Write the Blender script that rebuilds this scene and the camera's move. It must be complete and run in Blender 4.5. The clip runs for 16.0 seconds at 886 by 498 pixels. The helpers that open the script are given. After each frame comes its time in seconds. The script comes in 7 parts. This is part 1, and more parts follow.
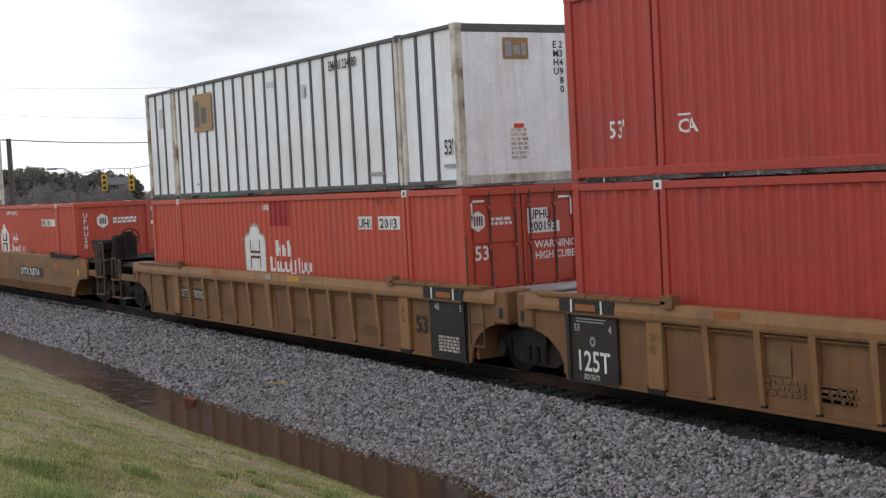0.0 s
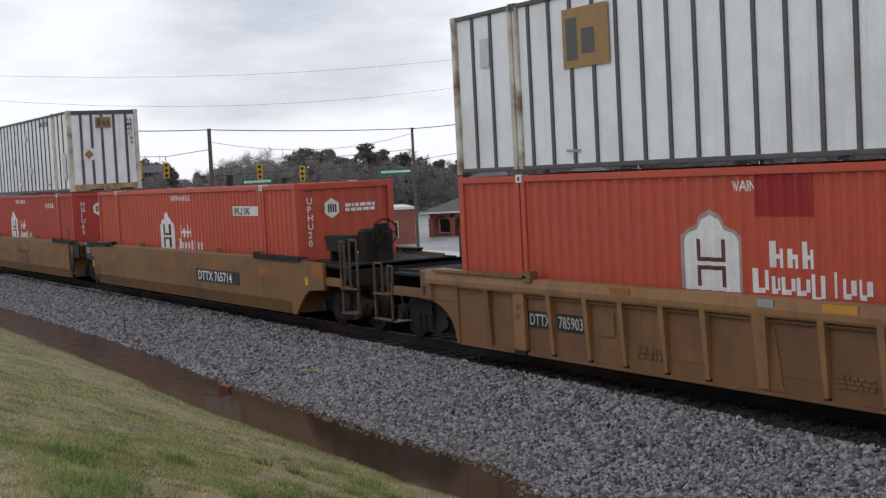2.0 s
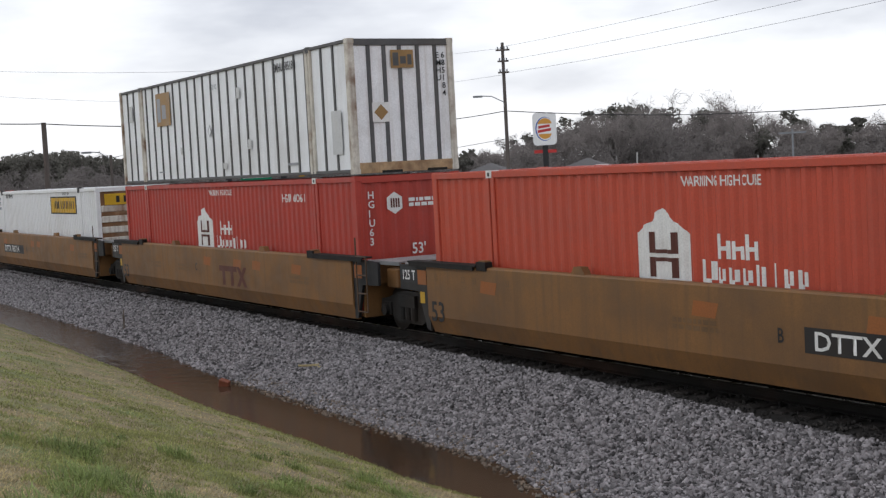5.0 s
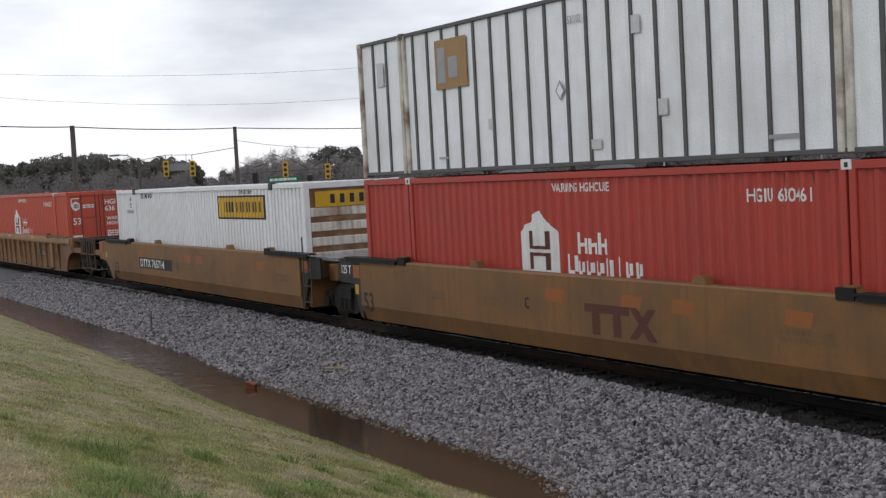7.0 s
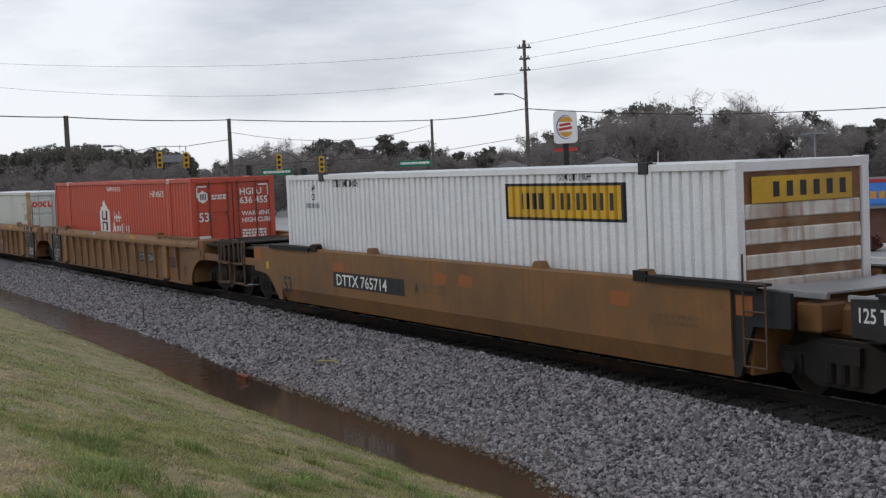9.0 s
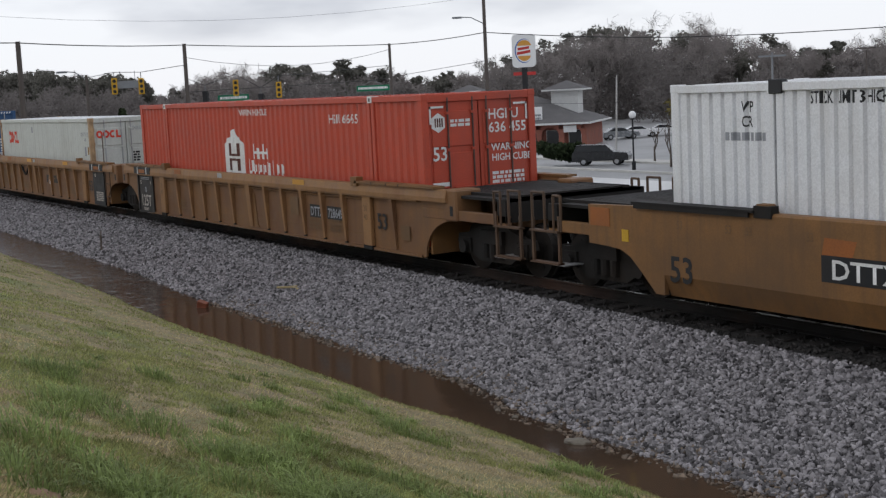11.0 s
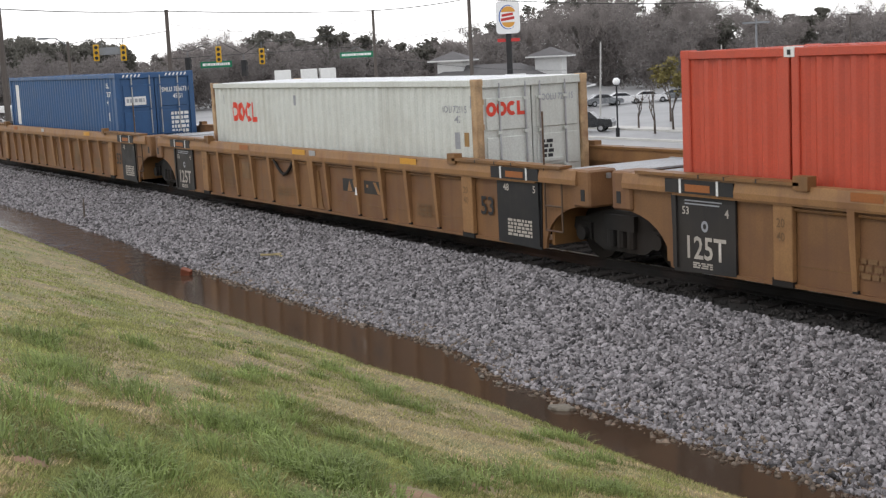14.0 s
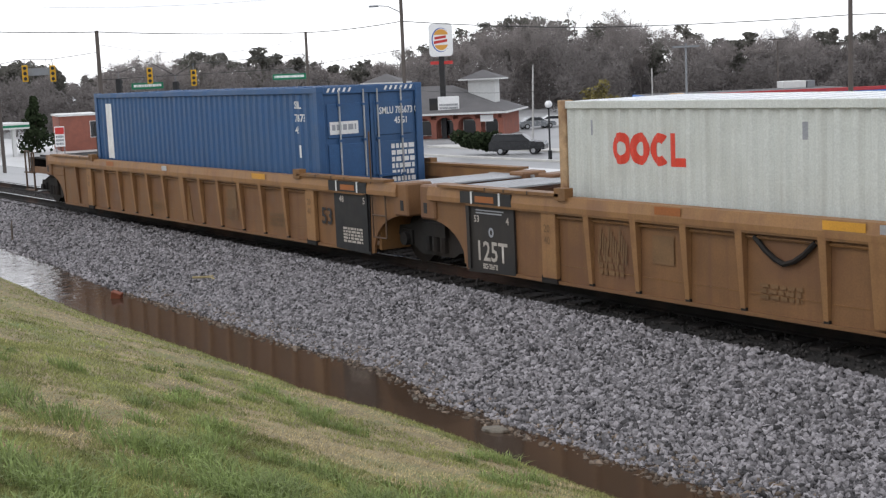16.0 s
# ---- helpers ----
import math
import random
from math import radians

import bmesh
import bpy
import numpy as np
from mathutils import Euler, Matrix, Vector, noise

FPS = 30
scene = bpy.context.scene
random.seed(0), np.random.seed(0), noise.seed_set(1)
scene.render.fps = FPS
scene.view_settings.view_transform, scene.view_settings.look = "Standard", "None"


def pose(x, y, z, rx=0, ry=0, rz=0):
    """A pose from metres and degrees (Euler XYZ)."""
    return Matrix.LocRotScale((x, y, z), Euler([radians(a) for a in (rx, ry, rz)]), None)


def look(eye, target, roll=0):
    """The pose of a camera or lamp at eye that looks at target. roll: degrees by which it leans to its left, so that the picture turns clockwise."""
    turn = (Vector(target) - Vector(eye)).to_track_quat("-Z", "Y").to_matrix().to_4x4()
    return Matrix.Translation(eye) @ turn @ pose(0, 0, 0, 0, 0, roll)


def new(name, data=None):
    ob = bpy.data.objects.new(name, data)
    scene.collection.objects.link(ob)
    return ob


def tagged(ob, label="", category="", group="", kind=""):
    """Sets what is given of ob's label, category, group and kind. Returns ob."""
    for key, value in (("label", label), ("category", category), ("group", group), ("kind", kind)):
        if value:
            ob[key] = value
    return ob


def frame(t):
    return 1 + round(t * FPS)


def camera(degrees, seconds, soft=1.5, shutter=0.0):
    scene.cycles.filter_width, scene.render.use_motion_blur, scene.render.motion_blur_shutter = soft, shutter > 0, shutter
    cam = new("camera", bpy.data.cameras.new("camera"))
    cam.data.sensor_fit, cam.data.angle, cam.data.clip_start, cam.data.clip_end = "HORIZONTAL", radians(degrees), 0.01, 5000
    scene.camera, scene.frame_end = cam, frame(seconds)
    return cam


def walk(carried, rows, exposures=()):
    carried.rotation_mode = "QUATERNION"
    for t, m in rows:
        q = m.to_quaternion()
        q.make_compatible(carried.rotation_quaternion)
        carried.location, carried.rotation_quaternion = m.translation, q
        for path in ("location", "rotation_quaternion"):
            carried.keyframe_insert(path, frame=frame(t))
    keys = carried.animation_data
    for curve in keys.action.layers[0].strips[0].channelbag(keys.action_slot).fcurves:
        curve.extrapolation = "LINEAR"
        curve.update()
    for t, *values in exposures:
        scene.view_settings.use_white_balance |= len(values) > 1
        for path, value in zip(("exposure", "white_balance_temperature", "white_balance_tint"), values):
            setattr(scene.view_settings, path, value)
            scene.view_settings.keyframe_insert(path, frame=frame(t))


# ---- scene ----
cam = camera(35.65, 16.0, soft=1.3, shutter=0.0)
EYE = (0.0, 0.0, 3.421)  # on the grassy bank, 3.4 m above the rail heads
walk(cam, [
    (0, pose(*EYE, 87.12, 2.91, 58.70)),
    (0.5, pose(*EYE, 87.09, 3.35, 58.70)),
    (1, pose(*EYE, 86.96, 3.04, 59.05)),
    (1.5, pose(*EYE, 86.80, 2.86, 59.63)),
    (2, pose(*EYE, 86.69, 2.94, 60.10)),
    (2.5, pose(*EYE, 86.47, 2.84, 60.21)),
    (3, pose(*EYE, 86.33, 2.64, 60.36)),
    (5.5, pose(*EYE, 86.52, 3.15, 60.05)),
    (6, pose(*EYE, 86.60, 3.13, 60.15)),
    (6.5, pose(*EYE, 86.62, 2.90, 60.41)),
    (7, pose(*EYE, 86.64, 3.08, 61.15)),
    (7.5, pose(*EYE, 86.57, 2.85, 61.43)),
    (8, pose(*EYE, 86.52, 2.68, 61.33)),
    (10.5, pose(*EYE, 85.40, 2.19, 59.58)),
    (11, pose(*EYE, 83.20, 2.77, 59.17)),
    (11.5, pose(*EYE, 82.16, 3.16, 58.79)),
    (12, pose(*EYE, 82.27, 2.98, 58.59)),
    (12.5, pose(*EYE, 81.85, 2.77, 58.36)),
    (13, pose(*EYE, 81.61, 2.52, 58.52)),
    (13.5, pose(*EYE, 81.75, 2.84, 58.67)),
    (14, pose(*EYE, 81.80, 2.76, 58.50)),
    (14.5, pose(*EYE, 81.87, 2.30, 56.93)),
    (15, pose(*EYE, 81.95, 2.08, 55.89)),
    (15.5, pose(*EYE, 82.27, 2.32, 55.93)),
    (16, pose(*EYE, 82.59, 2.50, 55.74)),
], exposures=[(t, e, k, 10) for t, e, k in ((0, -0.80, 6400), (1.5, -1.03, 6300), (3, -1.03, 6300), (5.5, -0.9, 6400), (8, -1.05, 6300), (10.5, -1.20, 6250), (11, -1.10, 6300), (11.5, -0.84, 6450), (12, -0.5, 6600), (13, -0.28, 6650), (14, -0.35, 6600), (15, -0.52, 6450), (16, -0.43, 6400))])

# ---- world, sun ----
world = bpy.data.worlds.new("overcast_sky")
scene.world = world
world.use_nodes = True
wn, wl = world.node_tree.nodes, world.node_tree.links
wn.clear()
w_out = wn.new("ShaderNodeOutputWorld")
w_mix = wn.new("ShaderNodeMixShader")
w_mix.inputs[0].default_value = 0.86
w_sky = wn.new("ShaderNodeTexSky")
w_sky.sky_type = "NISHITA"
w_sky.sun_disc = False
w_sky.sun_elevation, w_sky.sun_rotation = radians(48), radians(-75)
w_b1 = wn.new("ShaderNodeBackground")
w_b1.inputs["Strength"].default_value = 0.12
w_b2 = wn.new("ShaderNodeBackground")
w_b2.inputs["Strength"].default_value = 1.0
w_tc = wn.new("ShaderNodeTexCoord")
w_map = wn.new("ShaderNodeMapping")
w_map.inputs["Scale"].default_value = (2.2, 2.2, 8.0)
w_map.inputs["Location"].default_value = (0.35, 0.2, 0.1)
w_no = wn.new("ShaderNodeTexNoise")
w_no.inputs["Scale"].default_value = 1.3
w_no.inputs["Detail"].default_value = 7
w_no.inputs["Roughness"].default_value = 0.52
w_ra = wn.new("ShaderNodeValToRGB")
w_ra.color_ramp.elements[0].position, w_ra.color_ramp.elements[0].color = 0.31, (0.98, 1.03, 1.19, 1)
w_ra.color_ramp.elements[1].position, w_ra.color_ramp.elements[1].color = 0.54, (2.15, 2.17, 2.24, 1)
wl.new(w_tc.outputs["Generated"], w_map.inputs["Vector"])
wl.new(w_map.outputs["Vector"], w_no.inputs["Vector"])
w_sep = wn.new("ShaderNodeSeparateXYZ")
w_low = wn.new("ShaderNodeMapRange")  # thin bright cloud low over the horizon
w_low.inputs["From Min"].default_value, w_low.inputs["From Max"].default_value = 0.03, 0.11
w_low.inputs["To Min"].default_value, w_low.inputs["To Max"].default_value = 0.13, -0.035
w_add = wn.new("ShaderNodeMath")
w_add.operation = "ADD"
wl.new(w_tc.outputs["Generated"], w_sep.inputs[0])
wl.new(w_sep.outputs["Z"], w_low.inputs["Value"])
wl.new(w_no.outputs["Fac"], w_add.inputs[0])
wl.new(w_low.outputs["Result"], w_add.inputs[1])
wl.new(w_add.outputs[0], w_ra.inputs["Fac"])
wl.new(w_ra.outputs["Color"], w_b2.inputs["Color"])
wl.new(w_sky.outputs["Color"], w_b1.inputs["Color"])
wl.new(w_b1.outputs[0], w_mix.inputs[1])
wl.new(w_b2.outputs[0], w_mix.inputs[2])
wl.new(w_mix.outputs[0], w_out.inputs["Surface"])
sun = new("sun", bpy.data.lights.new("sun", "SUN"))
sun.data.energy, sun.data.angle, sun.data.color = 0.6, radians(20), (1.0, 0.95, 0.88)
sun.matrix_world = look((-20, -30, 45), (-15, 14, 0))
scene.view_settings.exposure = 0.0

# ---- materials ----
def mat(name, base, rough=0.6, metal=0.0, var=0.25, scale=3.0, dirt=None, dirt_amount=0.35, dirt_scale=0.6, bump=0.15, fine=40.0, stretch=(1, 1, 1), emit=0.0, rand=0.0, spec=0.4, streak=0.0, thin=0.0):
    """Base colour, varied by fine grain and by larger stains of the colour dirt; streak adds grime that runs down."""
    m = bpy.data.materials.new(name)
    m.use_nodes = True
    n, l = m.node_tree.nodes, m.node_tree.links
    b = n["Principled BSDF"]
    b.inputs["Roughness"].default_value = rough
    b.inputs["Metallic"].default_value = metal
    b.inputs["Specular IOR Level"].default_value = spec
    tc = n.new("ShaderNodeTexCoord")
    mp = n.new("ShaderNodeMapping")
    mp.inputs["Scale"].default_value = stretch
    l.new(tc.outputs["Object"], mp.inputs["Vector"])

    def noise_tex(s, detail=4, vec=None):
        t = n.new("ShaderNodeTexNoise")
        t.inputs["Scale"].default_value = s
        t.inputs["Detail"].default_value = detail
        l.new(vec or mp.outputs["Vector"], t.inputs["Vector"])
        return t

    def mix(kind, fac, a, c):
        x = n.new("ShaderNodeMix")
        x.data_type, x.blend_type = "RGBA", kind
        for sock, v in ((x.inputs[0], fac), (x.inputs[6], a), (x.inputs[7], c)):
            if isinstance(v, (int, float)):
                sock.default_value = v
            elif isinstance(v, tuple):
                sock.default_value = (*v, 1)
            else:
                l.new(v, sock)
        return x.outputs[2]

    def ramp(src, lo, hi, a=0.0, c=1.0):
        r = n.new("ShaderNodeMapRange")
        r.inputs["From Min"].default_value, r.inputs["From Max"].default_value = lo, hi
        r.inputs["To Min"].default_value, r.inputs["To Max"].default_value = a, c
        l.new(src, r.inputs["Value"])
        return r.outputs["Result"]

    t1 = noise_tex(scale)
    t2 = noise_tex(fine, 3)
    col = mix("MIX", ramp(t1.outputs["Fac"], 0.3, 0.7), tuple(c * (1 - var) for c in base), tuple(min(c * (1 + var), 1) for c in base))
    col = mix("MULTIPLY", 0.5, col, mix("MIX", ramp(t2.outputs["Fac"], 0.3, 0.7), (0.75, 0.75, 0.75), (1.15, 1.15, 1.15)))
    if dirt:
        t3 = noise_tex(dirt_scale, 6)
        col = mix("MIX", ramp(t3.outputs["Fac"], 0.48, 0.72, 0, dirt_amount), col, dirt)
        if streak:
            m2 = n.new("ShaderNodeMapping")
            m2.inputs["Scale"].default_value = (6, 6, 0.25)
            l.new(tc.outputs["Object"], m2.inputs["Vector"])
            t4 = noise_tex(1.5, 5, m2.outputs["Vector"])
            col = mix("MIX", ramp(t4.outputs["Fac"], 0.5, 0.75, 0, streak), col, dirt)
    if rand:
        oi = n.new("ShaderNodeObjectInfo")
        gm = n.new("ShaderNodeNewGeometry")
        ad = n.new("ShaderNodeMath")
        ad.operation = "ADD"
        l.new(oi.outputs["Random"], ad.inputs[0])
        l.new(gm.outputs["Random Per Island"], ad.inputs[1])
        fr = n.new("ShaderNodeMath")
        fr.operation = "FRACT"
        l.new(ad.outputs[0], fr.inputs[0])
        hs = n.new("ShaderNodeHueSaturation")
        l.new(ramp(fr.outputs[0], 0, 1, 1 - rand, 1 + rand), hs.inputs["Value"])
        l.new(col, hs.inputs["Color"])
        col = hs.outputs["Color"]
    l.new(col, b.inputs["Base Color"])
    if bump:
        bp = n.new("ShaderNodeBump")
        bp.inputs["Strength"].default_value = bump
        bp.inputs["Distance"].default_value = 0.02
        l.new(t2.outputs["Fac"], bp.inputs["Height"])
        l.new(bp.outputs["Normal"], b.inputs["Normal"])
    r1 = ramp(t1.outputs["Fac"], 0.3, 0.7, max(rough - 0.1, 0.02), min(rough + 0.1, 1))
    l.new(r1, b.inputs["Roughness"])
    if thin:
        tl = n.new("ShaderNodeBsdfTranslucent")
        l.new(col, tl.inputs["Color"])
        ms = n.new("ShaderNodeMixShader")
        ms.inputs[0].default_value = thin
        l.new(b.outputs[0], ms.inputs[1])
        l.new(tl.outputs[0], ms.inputs[2])
        l.new(ms.outputs[0], n["Material Output"].inputs["Surface"])
    if emit:
        b.inputs["Emission Color"].default_value = (*base, 1)
        b.inputs["Emission Strength"].default_value = emit
    return m


RUST = (0.12, 0.05, 0.025)
GRIME = (0.09, 0.075, 0.06)
M_RED = mat("red_orange_paint", (0.47, 0.070, 0.035), 0.5, var=0.07, dirt=(0.30, 0.07, 0.05), dirt_amount=0.4, bump=0.03, streak=0.2)
M_RED_DK = mat("dark_red_paint", (0.40, 0.046, 0.030), 0.5, var=0.08, dirt=(0.24, 0.045, 0.035), dirt_amount=0.4, bump=0.03, streak=0.2)
M_WHITE = mat("white_container_paint", (0.80, 0.82, 0.84), 0.45, var=0.05, dirt=(0.42, 0.40, 0.36), dirt_amount=0.35, bump=0.02, streak=0.2)
M_WHITE2 = mat("bright_white_paint", (0.76, 0.77, 0.78), 0.45, var=0.04, dirt=(0.5, 0.46, 0.4), dirt_amount=0.3, bump=0.02, streak=0.2)
M_STREAKY = mat("rust_streaked_white", (0.66, 0.64, 0.58), 0.5, var=0.08, dirt=(0.22, 0.10, 0.04), dirt_amount=0.7, dirt_scale=1.4, bump=0.04, streak=0.75)
M_OFFWHITE = mat("grey_white_paint", (0.56, 0.58, 0.54), 0.5, var=0.05, dirt=(0.34, 0.33, 0.28), dirt_amount=0.45, bump=0.02, streak=0.3)
M_BLUE = mat("blue_container_paint", (0.028, 0.085, 0.20), 0.5, var=0.1, dirt=(0.05, 0.09, 0.15), dirt_amount=0.4, bump=0.03, streak=0.2)
M_POST = mat("dark_grey_stiffener", (0.085, 0.085, 0.085), 0.55, var=0.2, dirt=GRIME, bump=0.05)
M_YELLOW = mat("well_car_yellow_paint", (0.190, 0.095, 0.039), 0.6, var=0.14, dirt=(0.13, 0.062, 0.034), dirt_amount=0.85, dirt_scale=0.9, bump=0.06, streak=0.5)
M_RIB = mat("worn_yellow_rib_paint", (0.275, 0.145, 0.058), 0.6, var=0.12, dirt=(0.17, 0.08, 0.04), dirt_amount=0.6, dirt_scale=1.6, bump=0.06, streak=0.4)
M_YELLOW2 = mat("browned_yellow_paint", (0.212, 0.104, 0.035), 0.6, var=0.12, dirt=(0.11, 0.065, 0.035), dirt_amount=0.75, dirt_scale=0.7, bump=0.06, streak=0.5)
M_BRIGHTY = mat("fresh_yellow_patch", (0.55, 0.27, 0.03), 0.55, var=0.1, dirt=(0.2, 0.1, 0.04), bump=0.05)
M_ORANGE = mat("orange_patch", (0.30, 0.10, 0.025), 0.6, var=0.1, dirt=(0.2, 0.1, 0.04), bump=0.05)
M_BLACK = mat("black_panel_paint", (0.013, 0.014, 0.016), 0.6, var=0.3, dirt=(0.06, 0.046, 0.034), dirt_amount=0.35, bump=0.05, streak=0.15)
M_RUSTY = mat("rust_brown_iron", (0.09, 0.056, 0.034), 0.7, var=0.25, dirt=RUST, dirt_amount=0.6, bump=0.1)
M_STEEL = mat("dark_cast_steel", (0.010, 0.009, 0.008), 0.8, 0.0, var=0.3, dirt=(0.028, 0.017, 0.011), dirt_amount=0.6, bump=0.15)
M_GALV = mat("galvanized_grating", (0.40, 0.41, 0.42), 0.5, 0.5, var=0.15, dirt=RUST, dirt_amount=0.3, bump=0.1)
M_GHOST = mat("faded_emblem_paint", (0.36, 0.27, 0.25), 0.6, var=0.15, bump=0)
M_PATCH = mat("fresh_red_patch_paint", (0.30, 0.008, 0.010), 0.5, var=0.06, bump=0.02)
M_ROD = mat("rust_dulled_lock_rod", (0.10, 0.055, 0.045), 0.55, var=0.3, dirt=RUST, bump=0.1)
M_RUSTSILL = mat("rust_scabbed_sill", (0.40, 0.27, 0.15), 0.7, var=0.3, scale=5, dirt=(0.16, 0.07, 0.03), dirt_amount=0.9, dirt_scale=2.2, bump=0.15, streak=0.3)
M_INK_W = mat("white_lettering", (0.72, 0.72, 0.70), 0.55, var=0.05, bump=0, dirt=(0.45, 0.4, 0.36), dirt_amount=0.3, dirt_scale=2)
M_INK_D = mat("grimy_pale_lettering", (0.46, 0.42, 0.37), 0.6, var=0.2, bump=0, dirt=(0.12, 0.10, 0.08), dirt_amount=0.6, dirt_scale=3)
M_INK_K = mat("black_lettering", (0.02, 0.02, 0.022), 0.55, var=0.1, bump=0)
M_INK_B = mat("brown_lettering", (0.10, 0.03, 0.02), 0.6, var=0.1, bump=0)
M_INK_R = mat("red_lettering", (0.62, 0.05, 0.025), 0.5, var=0.05, bump=0)
M_FADED = mat("faded_lettering", (0.16, 0.09, 0.04), 0.6, var=0.2, bump=0)
M_TAN = mat("ochre_emblem", (0.30, 0.175, 0.06), 0.5, var=0.15, bump=0)
M_EMBY = mat("yellow_sign_paint", (0.60, 0.36, 0.02), 0.5, var=0.08, bump=0.02, dirt=GRIME, dirt_amount=0.3)
M_RAILHEAD = mat("polished_rail_head", (0.45, 0.44, 0.43), 0.3, 0.9, var=0.1, bump=0)
M_RAIL = mat("rusty_rail_steel", (0.011, 0.009, 0.008), 0.85, 0.0, var=0.2, dirt=RUST, bump=0.05)
M_TIE = mat("creosoted_tie_wood", (0.022, 0.018, 0.016), 0.85, var=0.3, stretch=(8, 1, 8), bump=0.4, rand=0.3)


# ---- mesh helpers ----
def bm_box(bm, x0, x1, y0, y1, z0, z1):
    v = [bm.verts.new((x, y, z)) for x in (x0, x1) for y in (y0, y1) for z in (z0, z1)]
    for f in ((0, 1, 3, 2), (4, 6, 7, 5), (0, 4, 5, 1), (2, 3, 7, 6), (0, 2, 6, 4), (1, 5, 7, 3)):
        bm.faces.new([v[i] for i in f])
    return v


def box(*a, bevel=0.0):
    bm = bmesh.new()
    bm_box(bm, *a)
    if bevel:
        bmesh.ops.bevel(bm, geom=bm.edges[:], offset=bevel, segments=1, affect="EDGES")
    return bm


def boxes(*lst):
    bm = bmesh.new()
    for a in lst:
        bm_box(bm, *a)
    return bm


def prism(poly, axis, a, b):
    """A closed outline in the two other axes, drawn out along axis from a to b."""
    bm = bmesh.new()
    put = {"x": lambda p, s: (s, p[0], p[1]), "y": lambda p, s: (p[0], s, p[1]), "z": lambda p, s: (p[0], p[1], s)}[axis]
    lo = [bm.verts.new(put(p, a)) for p in poly]
    hi = [bm.verts.new(put(p, b)) for p in poly]
    bm.faces.new(lo)
    bm.faces.new(hi[::-1])
    k = len(poly)
    for i in range(k):
        bm.faces.new((lo[i], hi[i], hi[(i + 1) % k], lo[(i + 1) % k]))
    bmesh.ops.recalc_face_normals(bm, faces=bm.faces[:])
    return bm


def bm_rod(bm, p, q, r, seg=8, r2=None):
    """A round bar from p to q."""
    p, q = Vector(p), Vector(q)
    d = (q - p)
    rot = d.to_track_quat("Z", "Y").to_matrix()
    r2 = r if r2 is None else r2
    a = [bm.verts.new(p + rot @ Vector((r * math.cos(i * math.tau / seg), r * math.sin(i * math.tau / seg), 0))) for i in range(seg)]
    b = [bm.verts.new(q + rot @ Vector((r2 * math.cos(i * math.tau / seg), r2 * math.sin(i * math.tau / seg), 0))) for i in range(seg)]
    bm.faces.new(a[::-1])
    bm.faces.new(b)
    for i in range(seg):
        bm.faces.new((a[i], a[(i + 1) % seg], b[(i + 1) % seg], b[i]))
    return bm


def rods(lst, r, seg=8):
    bm = bmesh.new()
    for p, q in lst:
        bm_rod(bm, p, q, r, seg)
    return bm


SINK = [0.0]  # how far a loaded car's body has settled on its springs
WIDEN = [1.0]  # side sheets of the well cars stand this much further out


def part(name, bm, material, parent=None, label="", at=None, smooth=False):
    if WIDEN[0] != 1.0:
        for v in bm.verts:
            if abs(v.co.y) > 1.28:
                v.co.y *= WIDEN[0]
    if SINK[0]:
        for v in bm.verts:
            v.co.z -= SINK[0]
    me = bpy.data.meshes.new(name)
    bm.to_mesh(me)
    bm.free()
    me.materials.append(material)
    if smooth:
        me.polygons.foreach_set("use_smooth", [True] * len(me.polygons))
    ob = new(name, me)
    if parent is not None:
        ob.parent = parent
    if at is not None:
        ob.matrix_basis = at
    if label:
        ob["label"] = label
    if name in ("lettering", "walkway"):
        ob["kind"] = "stuff"
    return ob


def thing(name, label, category, at=None, group="", kind=""):
    ob = new(name)
    if at is not None:
        ob.matrix_basis = at
    return tagged(ob, label, category, group, kind)


def mesh_thing(name, bm, material, label, category, at=None, group="", kind="", smooth=False):
    return tagged(part(name, bm, material, None, "", at, smooth), label, category, group, kind)


def text_bm(words, size, squeeze=1.0, spacing=1.0, line=1.0, stack=False):
    """Flat letters in the x-z plane, standing at the origin and facing -y."""
    cu = bpy.data.curves.new("letters", "FONT")
    cu.body = "\n".join(words) if stack else words
    cu.size = size / 0.72
    cu.space_character = spacing
    cu.space_line = line
    cu.resolution_u = 2
    cu.offset = size * 0.022
    ob = new("letters", cu)
    me = ob.to_mesh()
    bm = bmesh.new()
    bm.from_mesh(me)
    ob.to_mesh_clear()
    bpy.data.objects.remove(ob)
    bpy.data.curves.remove(cu)
    for v in bm.verts:
        v.co = Vector((v.co.x * squeeze, 0, v.co.y))
    return bm


def moved(bm, x, y, z):
    for v in bm.verts:
        v.co += Vector((x, y, z))
    return bm


def poly_bm(*polys):
    """Flat outlines in the x-z plane."""
    bm = bmesh.new()
    for p in polys:
        bm.faces.new([bm.verts.new((x, 0, z)) for x, z in p])
    return bm


def rect(x0, x1, z0, z1):
    return [(x0, z0), (x1, z0), (x1, z1), (x0, z1)]


def to_end(bm):
    """Turn a drawing on the side wall (x-z) into one on the leading end (y-z)."""
    for v in bm.verts:
        v.co = Vector((v.co.y * -1, v.co.x, v.co.z))
    return bm

# ---- ground, track ----
YC = 14.32  # the track's centre line
WATER_Z = -0.85


def along(x, pts):
    """A broken line of y over x."""
    if x <= pts[0][0]:
        return pts[0][1]
    for (a, b), (c, d) in zip(pts, pts[1:]):
        if x <= c:
            return b + (d - b) * (x - a) / (c - a)
    return pts[-1][1]


